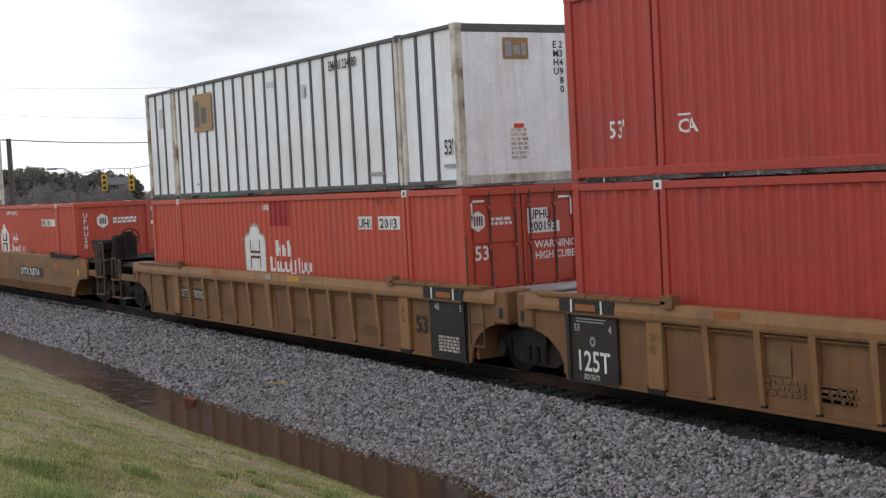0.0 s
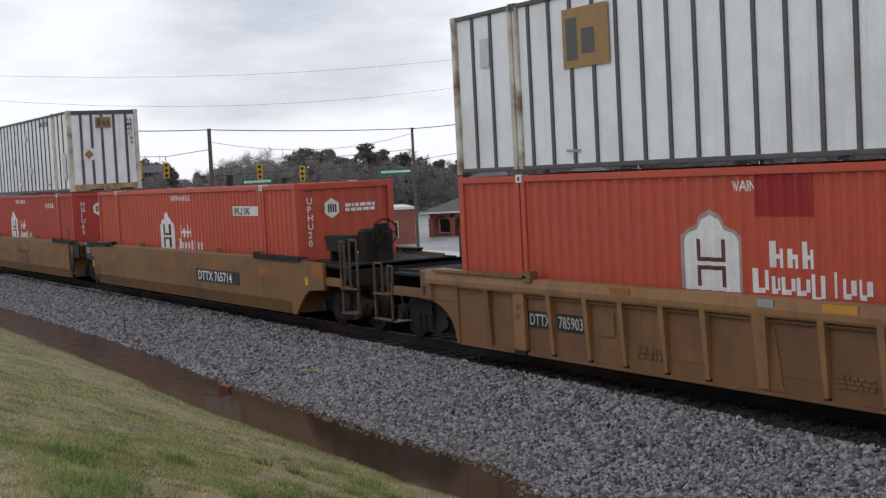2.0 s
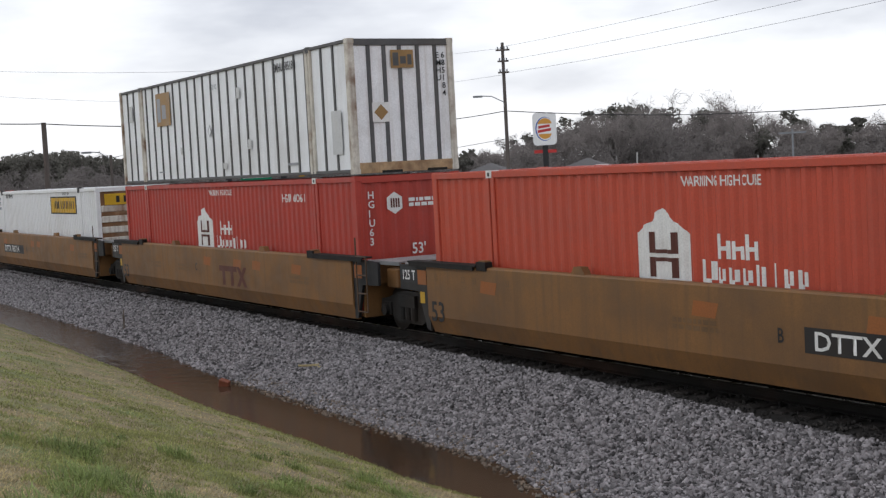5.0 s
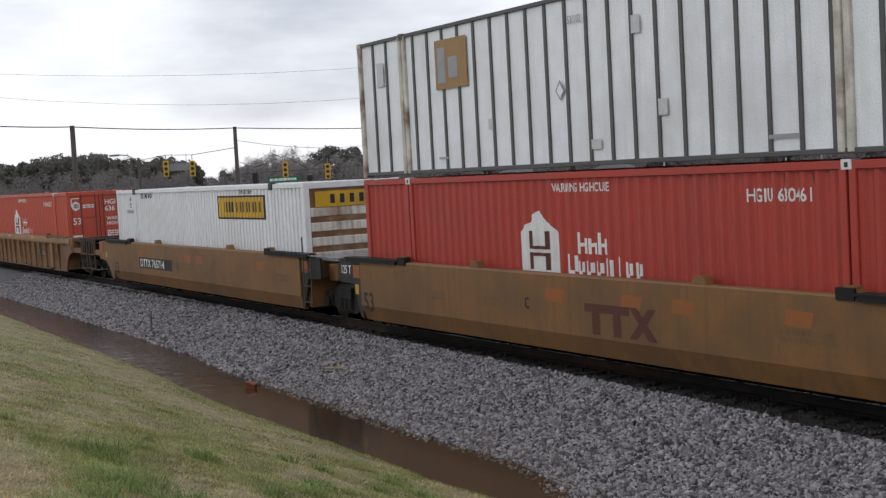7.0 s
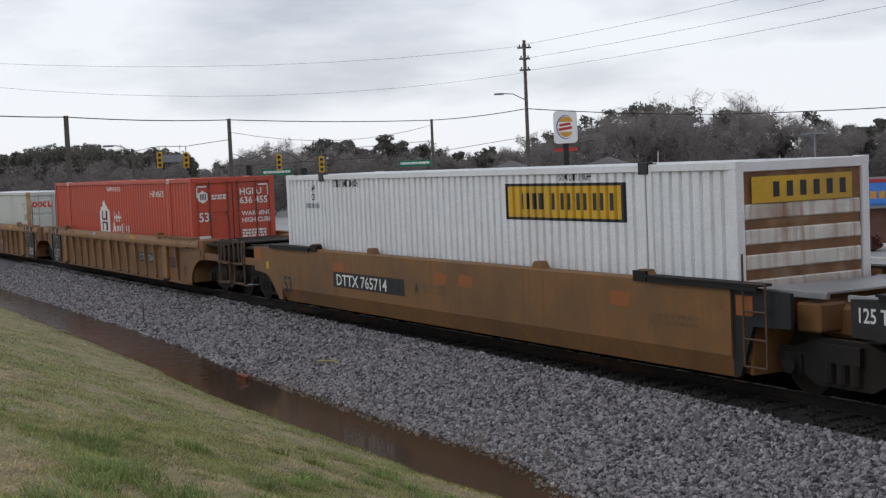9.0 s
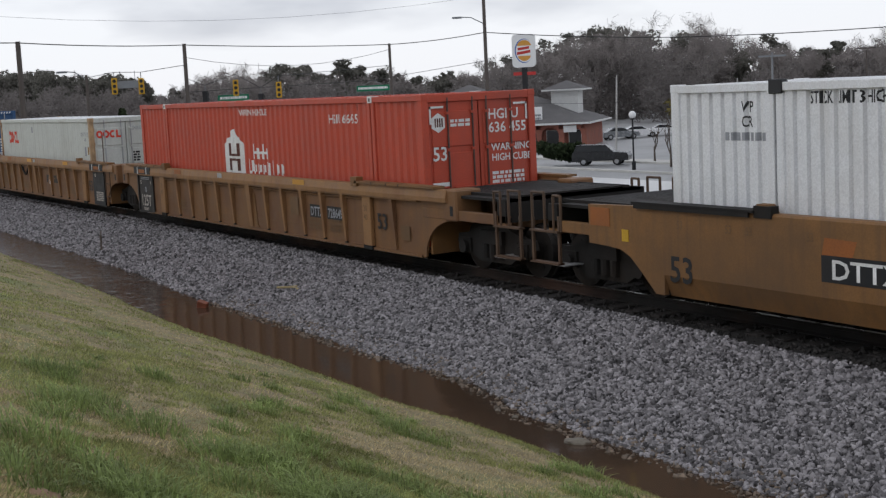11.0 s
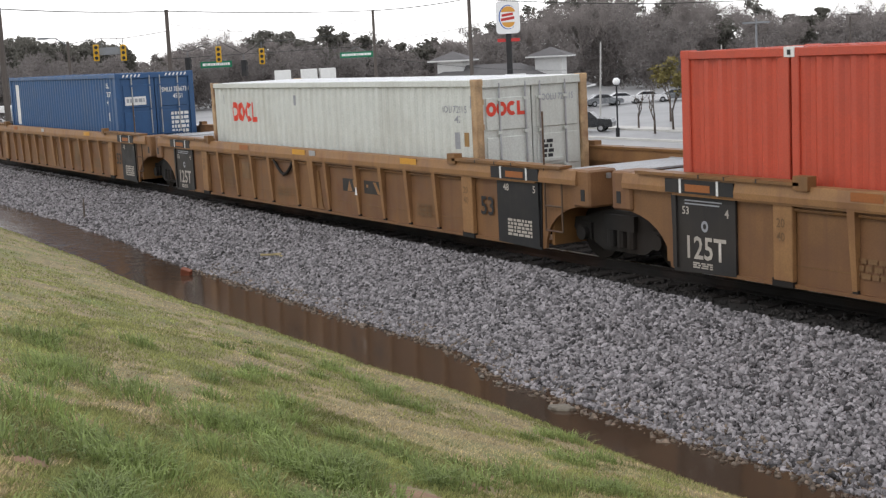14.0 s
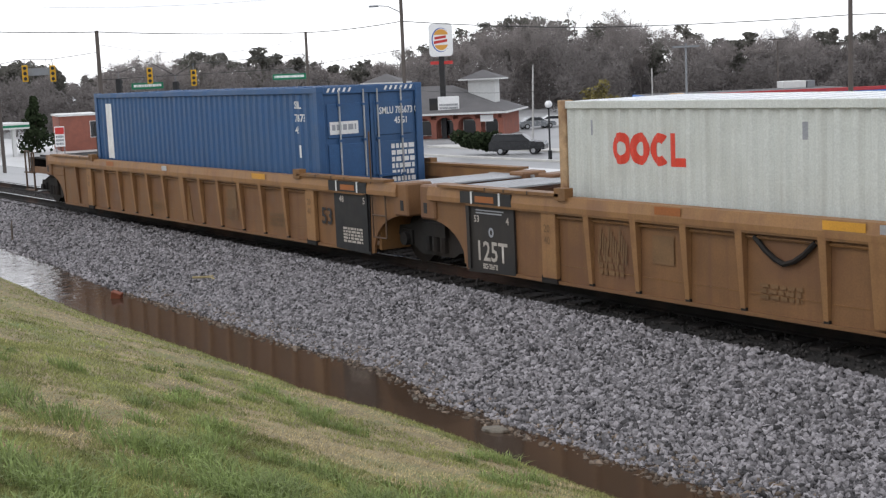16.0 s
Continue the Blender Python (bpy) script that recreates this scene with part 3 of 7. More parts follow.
side(moved(T("UPHU", 0.19, 3.9, 2.17, squeeze=0.8), 0, -0.003, 0), M_INK_K)
side(moved(T("210193", 0.19, 4.8, 2.17, squeeze=0.82), 0, -0.003, 0), M_INK_K)
end(poly_bm(hexagon(-0.98, 2.28, 0.19)), M_INK_W)
end(poly_bm(*[rect(-1.06 + a, -1.03 + a, 2.2, 2.37) for a in (0, 0.05, 0.1, 0.15)]), M_INK_B, lift=0.004)
end(poly_bm(*label_bars(-0.72, -0.25, 2.18, 2.34, 2, 4)), M_INK_W)
end(poly_bm(rect(0.1, 0.56, 2.0, 2.46), rect(0.56, 0.82, 2.0, 2.2)), M_INK_W, "white number patch")
end(T("UPHU", 0.17, 0.13, 2.26, squeeze=0.8), M_INK_K, lift=0.004)
end(T("200193", 0.17, 0.13, 2.04, squeeze=0.86), M_INK_K, lift=0.004)
end(T("53'", 0.26, -1.08, 1.58, squeeze=0.9), M_INK_W)
end(T("WARNING", 0.14, 0.24, 1.72), M_INK_W)
end(T("HIGH CUBE", 0.14, 0.24, 1.52, squeeze=0.9), M_INK_W)
end(poly_bm(rect(-1.12, -1.08, 2.3, 2.66), rect(-1.12, -0.82, 2.62, 2.66), rect(1.08, 1.12, 2.3, 2.66), rect(0.82, 1.12, 2.62, 2.66)), M_INK_W)
MOVING.append((c, 1, 0.0))


def white_box(i, label, end_kind):
    c, side, end = container(label, LONG, HC, M_WHITE, load(i, STACK), style="sheet_and_post", end=end_kind, frame_paint=M_POST, post_paint=mat_post_white, end_paint=mat_white_stained)
    z = 1.65
    side(poly_bm(rect(-4.82, -3.58, z, z + 0.95)), M_TAN, "weathered ochre emblem")
    side(moved(poly_bm(rect(-4.72, -4.42, z + 0.12, z + 0.8), rect(-4.3, -3.95, z + 0.2, z + 0.6)), 0, -0.003, 0), M_POST if i == 1 else M_INK_G)
    side(T("53/102", 0.13, -0.2, 2.4, squeeze=0.8), M_INK_G)
    side(T("EMHU 234980" if i == 1 else "EMHU 685184", 0.2, 2.95 if i == 1 else 4.0, 2.5, squeeze=0.75), M_INK_K)
    side(poly_bm(rect(4.55, 5.15, 0.28, 0.34), rect(-4.85, -4.45, 0.3, 0.34)), M_INK_G)
    for a, b, w_, h_ in ((-7.4, 1.9, 0.3, 0.5), (1.55, 2.05, 0.22, 0.28), (2.15, 0.75, 0.22, 0.25), (-2.9, 0.78, 0.16, 0.2), (7.05, 0.45, 0.5, 0.95), (0.35, 0.3, 0.28, 0.16))[: 6 if i == 3 else 2]:
        side(poly_bm(rect(a, a + w_, b, b + h_)), M_SCUFF, "dull grey sticker scar")
    end(poly_bm(rect(-0.27, 0.29, 2.25, 2.64)), M_TAN, "ochre emblem", lift=0.003)
    end(poly_bm(rect(-0.22, -0.08, 2.3, 2.58), rect(-0.04, 0.10, 2.34, 2.5), rect(0.14, 0.24, 2.32, 2.54)), M_INK_G if i == 1 else M_POST, lift=0.006)
    for k, ch in enumerate("234980" if i == 1 else "685184"):
        end(T(ch, 0.13, 0.98, 2.46 - k * 0.165), M_INK_K, lift=0.004)
    for k, ch in enumerate("EMHU"):
        end(T(ch, 0.13, 0.84, 2.46 - k * 0.165), M_INK_K, lift=0.004)
    return c, side, end


M_SCUFF = mat("sticker_scar_paint", (0.56, 0.57, 0.57), 0.6, var=0.15, dirt=(0.36, 0.34, 0.30), dirt_amount=0.5, dirt_scale=3, bump=0)
mat_white_stained = mat("stained_white_paint", (0.82, 0.83, 0.84), 0.5, var=0.05, dirt=(0.38, 0.31, 0.23), dirt_amount=0.28, dirt_scale=0.9, bump=0.03, streak=0.28)
M_INK_G = mat("grey_lettering", (0.30, 0.31, 0.33), 0.6, var=0.1, bump=0)
mat_post_white = mat("scuffed_pale_post", (0.60, 0.57, 0.50), 0.6, var=0.15, dirt=(0.15, 0.075, 0.035), dirt_amount=0.95, dirt_scale=2.2, bump=0.05, streak=0.5)
c, side, end = white_box(1, "white panelled container with dark vertical ribs", "flat")
side(T("53'", 0.27, 7.42, 0.58, squeeze=0.75), M_INK_K)
side(poly_bm(rect(7.4, 7.85, 0.34, 0.4)), M_INK_G)
end(poly_bm(*label_bars(-0.18, 0.2, 0.42, 1.0, 7, 2)), mat_post_white)
end(poly_bm(rect(-0.1, 0.12, 1.0, 1.08)), M_INK_R)
MOVING.append((c, 1, STACK))

# unit 2: single red box
c, side, end = container("orange-red corrugated container with white gabled emblem", LONG, HC, M_RED, load(2), end="corrugated")
hub_marks(side, end, "", False, "")
side(poly_bm(rect(3.86, 5.62, 2.14, 2.38)), M_INK_W)
side(moved(T("UPHU 211006", 0.18, 3.95, 2.17, squeeze=0.8), 0, -0.003, 0), M_INK_K)


def hub_front(end, marks):
    end(poly_bm(hexagon(-0.35, 2.28, 0.24)), M_INK_W, "white hexagon emblem")
    end(poly_bm(*[rect(-0.45 + a, -0.41 + a, 2.18, 2.38) for a in (0, 0.06, 0.12, 0.18)]), M_INK_B, lift=0.004)
    end(poly_bm(*label_bars(0.0, 0.8, 2.16, 2.38, 2, 5)), M_INK_W)
    for k, ch in enumerate(marks):
        end(T(ch, 0.16, -1.0, 2.4 - k * 0.2), M_INK_W)
    end(T("53'", 0.24, 0.02, 1.15, squeeze=0.9), M_INK_W)


hub_front(end, "UPHU20")
MOVING.append((c, 2, 0.0))

# unit 3: white box on a dark red one
c, side, end = container("dark red corrugated container with white gabled emblem", LONG, HC, M_RED_DK, load(3), end="corrugated")
hub_marks(side, end, "630461", False, "HGIU")
hub_front(end, "HGIU63")
MOVING.append((c, 3, 0.0))
c, side, end = white_box(3, "white container with dark ribs and stained corners", "ribbed")
side(poly_bm([(-0.5, 1.15), (-0.36, 1.32), (-0.5, 1.5), (-0.64, 1.32)]), M_INK_G)
side(moved(poly_bm([(-0.5, 1.2), (-0.4, 1.32), (-0.5, 1.45), (-0.6, 1.32)]), 0, -0.003, 0), M_WHITE)
end(poly_bm(rect(-0.78, -0.36, 1.1, 1.52)), M_INK_W, "white hazard placard", lift=0.003)
end(poly_bm([(-0.57, 1.14), (-0.4, 1.31), (-0.57, 1.48), (-0.74, 1.31)]), M_TAN, lift=0.006)
MOVING.append((c, 3, STACK))

# unit 4: white box with a yellow sign
c, side, end = container("bright white narrow-ribbed container with yellow sign panel", LONG, HC, M_WHITE2, load(4), style="narrow", end="banded", end_paint=M_STREAKY)
side(poly_bm(rect(1.85, 5.4, 1.98, 2.62)), M_INK_K, "yellow sign with dark bars")
side(moved(poly_bm(rect(1.92, 5.33, 2.03, 2.57)), 0, -0.003, 0), M_EMBY)
bars, x = [], 2.35
for w in (0.3, 0.3, 0.12, 0.38, 0.38, 0.38, 0.38):
    bars += [rect(x, x + 0.1, 2.17, 2.45), rect(x + w - 0.1, x + w, 2.17, 2.45)] if w > 0.2 else []
    x += w + 0.09
side(moved(poly_bm(*bars), 0, -0.006, 0), M_INK_K)
side(T("STICK LIMIT 3 HIGH", 0.16, -5.6, 2.60, squeeze=0.66), M_INK_K)
side(T("STICK LIMIT 3 HIGH", 0.13, 3.6, 2.66, squeeze=0.55), M_INK_K)
for k, s in enumerate(("WP", "OR")):
    side(T(s, 0.15, -6.85, 2.5 - k * 0.2, squeeze=0.7), M_INK_K)
side(poly_bm(*label_bars(-7.2, -6.4, 2.08, 2.24, 1, 9)), M_INK_G)
for x in (-6.07, 6.07):
    part("lifting_fitting", box(x - 0.12, x + 0.12, -1.32, -1.2, HC - 0.16, HC + 0.03, bevel=0.01), M_INK_K, c, "black top fitting")
end(poly_bm(rect(-1.0, 0.95, 2.28, 2.66)), M_EMBY, "yellow sign panel", lift=0.004)
end(poly_bm(*[rect(-0.6 + a * 0.26, -0.48 + a * 0.26, 2.36, 2.58) for a in range(6)]), M_INK_K, lift=0.008)
MOVING.append((c, 4, 0.0))

# unit 5: red box with doors
c, side, end = container("orange-red corrugated container with lettered double doors", LONG, HC, M_RED, load(5))
hub_marks(side, end, "636455", True, "HGIU")
end(poly_bm(hexagon(-0.93, 2.34, 0.19)), M_INK_W, "white hexagon emblem")
end(poly_bm(*[rect(-1.01 + a, -0.98 + a, 2.26, 2.43) for a in (0, 0.05, 0.1, 0.15)]), M_INK_B, lift=0.004)
end(poly_bm(*label_bars(-0.66, -0.2, 2.24, 2.4, 2, 6)), M_INK_W)
end(T("HGI U", 0.2, 0.2, 2.36, squeeze=0.95), M_INK_W)
end(T("636 455", 0.2, 0.2, 2.1, squeeze=0.98), M_INK_W)
end(T("53'", 0.27, -1.08, 1.62, squeeze=0.9), M_INK_W)
end(T("WARNING", 0.14, 0.25, 1.74), M_INK_W)
end(T("HIGH CUBE", 0.14, 0.25, 1.54, squeeze=0.92), M_INK_W)
end(poly_bm(*label_bars(0.25, 1.0, 1.0, 1.34, 4, 8)), M_INK_W)
end(poly_bm(rect(-1.12, -1.08, 2.32, 2.66), rect(-1.12, -0.8, 2.62, 2.66), rect(1.08, 1.12, 2.32, 2.66), rect(0.8, 1.12, 2.62, 2.66), rect(-1.1, -0.7, 1.12, 1.2)), M_INK_W)
MOVING.append((c, 5, 0.0))


def ring(x, z, ro, ri, a0=0.0, a1=math.tau, k=20):
    pts = [(a0 + (a1 - a0) * i / k) for i in range(k + 1)]
    return [[(x + ro * 0.86 * math.cos(a), z + ro * math.sin(a)), (x + ro * 0.86 * math.cos(b), z + ro * math.sin(b)), (x + ri * 0.8 * math.cos(b), z + ri * math.sin(b)), (x + ri * 0.8 * math.cos(a), z + ri * math.sin(a))] for a, b in zip(pts, pts[1:])]


def red_rings(x, z, s):
    """Row of plain red ring shapes and a bar."""
    return ring(x + 0.2 * s, z, 0.23 * s, 0.1 * s) + ring(x + 0.6 * s, z, 0.23 * s, 0.1 * s) + ring(x + 1.0 * s, z, 0.23 * s, 0.1 * s, 0.9, 5.4) + [rect(x + 1.2 * s, x + 1.32 * s, z - 0.23 * s, z + 0.23 * s), rect(x + 1.32 * s, x + 1.52 * s, z - 0.23 * s, z - 0.11 * s)]


# unit 6: off-white forty-foot box
c, side, end = container("off-white forty-foot container with red ring emblem", 12.192, 2.591, M_OFFWHITE, load(6, -0.06), posts=False, W=2.438, post_paint=M_RUSTSILL, roof_paint=M_WHITE2)
side(poly_bm(*red_rings(-5.05, 1.9, 1.0)), M_INK_R)
side(T("OOLU 729115", 0.13, 4.75, 2.0, squeeze=0.75), M_INK_G)
side(T("42", 0.13, 5.2, 1.82), M_INK_G)
side(poly_bm(rect(5.2, 5.32, 1.35, 1.65)), M_INK_G)
side(poly_bm(rect(5.5, 5.62, 1.4, 1.65)), M_TAN)
for x in (-5.5, -1.5, 2.0, 5.75):
    side(poly_bm(rect(x, x + 0.06, 2.08, 2.3)), M_INK_G)
end(poly_bm(*red_rings(-1.0, 2.05, 0.55)), M_INK_R)
end(T("OOLU 729115", 0.12, 0.2, 2.15, squeeze=0.7), M_INK_G)
end(poly_bm(*label_bars(0.2, 0.45, 1.1, 1.45, 4, 3)), M_INK_K)
MOVING.append((c, 6, -0.06))

# unit 7: blue forty-foot box
c, side, end = container("blue forty-foot container with silver locking rods", 12.192, HC, M_BLUE, load(7, -0.06), posts=False, W=2.438)
side(poly_bm(rect(-5.52, -5.1, 1.2, 2.62)), M_INK_W)
side(T("SML", 0.15, 4.95, 2.48, squeeze=0.8), M_INK_W)
side(T("78673", 0.15, 4.95, 2.22, squeeze=0.8), M_INK_W)
side(T("45", 0.15, 4.95, 1.98, squeeze=0.8), M_INK_W)
side(poly_bm(rect(5.1, 5.2, 1.5, 1.75)), M_INK_W)
end(poly_bm(rect(-0.95, -0.3, 1.95, 2.2)), M_INK_W, "white plate with grey bars")
end(poly_bm(*label_bars(-0.9, -0.35, 2.0, 2.16, 1, 3)), M_INK_G, lift=0.003)
end(T("SMLU 786673 0", 0.14, 0.2, 2.3, squeeze=0.72), M_INK_W)
end(T("45G1", 0.13, 0.55, 2.1, squeeze=0.8), M_INK_W)
end(poly_bm(*label_bars(0.45, 1.0, 0.9, 1.7, 6, 7)), M_INK_W)
end(poly_bm(*[[(-1.0 + 0.12 * k, 2.78), (-0.95 + 0.12 * k, 2.78), (-0.91 + 0.12 * k, 2.86), (-0.96 + 0.12 * k, 2.86)] for k in range(17) if k not in (5, 6, 7, 8, 9, 10)]), M_INK_W, "white hazard stripes", lift=0.022)
MOVING.append((c, 7, -0.06))


# ---- well cars ----
WIDEN[0] = 1.063
def wheelset():
    bm = bmesh.new()
    bm_rod(bm, (0, -0.95, 0), (0, 0.95, 0), 0.08, 10)
    for s in (-0.755, 0.755):
        bm_rod(bm, (0, s - 0.065, 0), (0, s + 0.065, 0), 0.46, 28)
        bm_rod(bm, (0, s - (0.09 if s > 0 else -0.09), 0), (0, s - (0.05 if s > 0 else -0.05), 0), 0.49, 28)
        bm_rod(bm, (0, s - 0.1, 0), (0, s + 0.1, 0), 0.2, 16)
        for k in range(4):
            a = k * math.tau / 4
            bm_box(bm, 0.3 * math.cos(a) - 0.04, 0.3 * math.cos(a) + 0.04, s - 0.075, s + 0.075, 0.3 * math.sin(a) - 0.04, 0.3 * math.sin(a) + 0.04)
    return bm


WHEEL_MESH = None


def truck(parent, x):
    """Two-axle bogie with cast side frames, springs and bolster; x along its car."""
    global WHEEL_MESH
    settled, SINK[0] = SINK[0], 0.0
    prof = [(-1.25, 0.52), (-1.2, 0.68), (-0.95, 0.70), (-0.42, 0.86), (0.42, 0.86), (0.95, 0.70), (1.2, 0.68), (1.25, 0.52), (1.1, 0.36), (0.85, 0.40), (0.5, 0.22), (-0.5, 0.22), (-0.85, 0.40), (-1.1, 0.36)]
    tr = part("truck", box(-0.22, 0.22, -1.0, 1.0, 0.5, 0.78, bevel=0.03), M_STEEL, parent, "dark cast steel truck", pose(x, 0, 0))
    for s in (-1, 1):
        fr = prism(prof, "y", *sorted((s * 1.0, s * 1.12)))
        bm_box(fr, -0.36, 0.36, *sorted((s * 0.95, s * 1.2)), 0.56, 0.80)
        part("side_frame", fr, M_STEEL, tr)
        for wx in (-0.915, 0.915):
            bx = box(wx - 0.17, wx + 0.17, *sorted((s * 1.04, s * 1.16)), 0.36, 0.62)
            bm_rod(bx, (wx, s * 1.1, 0.46), (wx, s * 1.24, 0.46), 0.12, 12)
            part("axle_box", bx, M_STEEL, tr)
        for k in range(3):
            part("spring", rods([((-0.24 + 0.24 * k, s * 1.13, 0.30), (-0.24 + 0.24 * k, s * 1.13, 0.56))], 0.09, 10), M_STEEL, tr)
    for wx in (-0.915, 0.915):
        if WHEEL_MESH is None:
            w = part("wheelset", wheelset(), M_STEEL, tr)
            WHEEL_MESH = w.data
        else:
            w = new("wheelset", WHEEL_MESH)
            w.parent = tr
        w.matrix_basis = pose(wx, 0, 0.46)
        WHEELS.append((w, wx))
    SINK[0] = settled
    return tr


def ladder(parent, x, y, z0, z1, w=0.45, rungs=5, top=2.3):
    bm = rods([((x, y, z0), (x, y, top)), ((x + w, y, z0), (x + w, y, z1))] + [((x, y, z0 + (z1 - z0) * i / (rungs - 1)), (x + w, y, z0 + (z1 - z0) * i / (rungs - 1))) for i in range(rungs)], 0.016, 6)
    part("ladder", bm, M_RUSTY, parent, "thin steel ladder with grab iron")


def arch_plate(s, paint_y0, paint_y1, top, wheel_x, x_in, x_out, z_bot):
    """End plate of a side, cut away over the wheel by a round arch. s: which end."""
    pts = [(s * x_in, z_bot)]
    k = 8
    for i in range(k + 1):
        u = i / k
        pts.append((s * (x_in + 0.1 + (x_out - x_in - 0.15) * (1 - math.cos(u * math.pi / 2))), z_bot + 0.02 + (0.96 - z_bot) * math.sin(u * math.pi / 2)))
    pts += [(s * x_out, 0.98), (s * x_out, top), (s * x_in, top)]
    return prism(pts, "y", paint_y0, paint_y1)


def well_floor(car, paint):
    part("well_floor", boxes((-8.42, 8.42, -1.3, -1.0, FLOOR - 0.06, FLOOR), (-8.42, 8.42, 1.0, 1.3, FLOOR - 0.06, FLOOR), *[(x - 0.2, x + 0.2, -1.0, 1.0, FLOOR - 0.06, FLOOR) for x in (-8, -6, -3, 0, 3, 6, 8)]), paint, car)
    for s in (-1, 1):
        part("bulkhead", box(*sorted((s * 8.43, s * 8.5)), -1.35, 1.35, 0.3, 1.2), paint, car)


def end_deck(car, s, reach, paint, grate):
    """Centre sill, crossbeam and walkway beyond the well at one end, out to reach."""
    part("end_sill", box(*sorted((s * 8.3, s * (reach - 0.15))), -0.35, 0.35, 0.75, 1.28, bevel=0.02), paint, car)
    part("cross_beam", box(*sorted((s * 8.45, s * 8.75)), -1.4, 1.4, 1.0, 1.42, bevel=0.02), paint, car)
    part("walkway", boxes(*[(*sorted((s * (8.35 + 0.11 * k), s * (8.43 + 0.11 * k))), -1.2, 1.2, 1.46, 1.49) for k in range(int((reach - 8.5) / 0.11))], (*sorted((s * 8.3, s * (reach - 0.1))), -1.22, -1.16, 1.42, 1.5), (*sorted((s * 8.3, s * (reach - 0.1))), 1.16, 1.22, 1.42, 1.5)), grate, car, "grey steel grating walkway")


def coupler_end(car, s, paint, lift=0.0):
    """Wide platform with hand rails, steps and a coupler at an outer end."""
    end_deck(car, s, 11.2, paint, M_STEEL)
    part("platform", boxes((*sorted((s * 8.6, s * 11.15)), -1.35, 1.35, 1.40, 1.45), (*sorted((s * 10.9, s * 11.15)), -1.42, 1.42, 1.05, 1.45)), M_STEEL, car, "dark end platform")
    bm = boxes((*sorted((s * 10.9, s * 11.7)), -0.13, 0.13, 0.72, 0.98), (*sorted((s * 11.6, s * 11.95)), -0.2, 0.16, 0.62, 1.08))
    bmesh.ops.bevel(bm, geom=bm.edges[:], offset=0.03, segments=1, affect="EDGES")
    part("coupler", bm, M_STEEL, car, "knuckle coupler")
    y = -1.42
    for yy in (y, -y):
        for x0, x1, z0, z1 in ((10.80, 11.0, 1.0, 1.58 + lift), (11.25, 11.6, 1.0, 1.62 + lift)):
            part("hand_rail", rods([((s * x0, yy, z0), (s * x0, yy, z1)), ((s * x0, yy, z1), (s * x1, yy, z1)), ((s * x1, yy, z1), (s * x1, yy, z0))], 0.024, 6), M_RUSTY, car, "bent grab iron")
        part("step", boxes((*sorted((s * 10.83, s * 10.88)), yy - 0.02, yy + 0.02, 0.46, 1.25), (*sorted((s * 11.57, s * 11.62)), yy - 0.02, yy + 0.02, 0.46, 1.2), *[(*sorted((s * 10.83, s * 11.62)), yy - 0.06, yy + 0.06, z, z + 0.03) for z in (0.46, 0.98)]), M_RUSTY, car, "side step")
        part("foot_board", boxes((*sorted((s * 10.75, s * 11.1)), min(yy, yy * 0.78), max(yy, yy * 0.78), 0.44, 0.46)), M_GALV, car, "pale grating foot board")
        part("air_hose", rods([((s * 11.7, yy * 0.4, 0.9), (s * 11.85, yy * 0.4, 0.5)), ((s * 11.85, yy * 0.4, 0.5), (s * 12.0, yy * 0.4, 0.42))], 0.03, 6), M_STEEL, car)
    for yy in (y, -y - 0.12):
        part("end_beam", box(*sorted((s * 8.3, s * 11.15)), yy, yy + 0.12, 1.0, 1.18, bevel=0.01), paint, car)


# where the ribs stand along each ribbed car
RIB_PLACES = {
    0: (-5.0, -4.0, -3.03, -2.05, -1.06, 1.06, 2.05, 3.03, 4.0, 5.0),
    1: (-5.17, -4.15, -3.22, -2.23, -1.30, 0.98, 1.97, 2.94, 3.94, 5.02),
    5: (-4.95, -3.97, -3.04, -2.08, -1.10, 0.97, 1.94, 3.0, 4.0, 5.02),
    6: (-5.2, -4.2, -3.22, -2.22, -0.88, 0.60, 1.94, 2.98, 3.97, 5.0),
}
RIB_CENTRE = {1: -0.16, 6: -0.07}


def tapered_rib(x, wide, narrow):
    """Pressed rib that narrows and flattens towards its foot."""
    bm = bmesh.new()
    lo = [bm.verts.new(p) for p in ((x - narrow, -1.386, 0.30), (x - narrow, -1.425, 0.30), (x + narrow, -1.425, 0.30), (x + narrow, -1.386, 0.30))]
    hi = [bm.verts.new(p) for p in ((x - wide, -1.386, 1.325), (x - wide, -1.493, 1.325), (x + wide, -1.493, 1.325), (x + wide, -1.386, 1.325))]
    bm.faces.new(lo)
    bm.faces.new(hi[::-1])
    for k in range(4):
        bm.faces.new((lo[k], hi[k], hi[(k + 1) % 4], lo[(k + 1) % 4]))
    bmesh.ops.recalc_face_normals(bm, faces=bm.faces[:])
    return bm


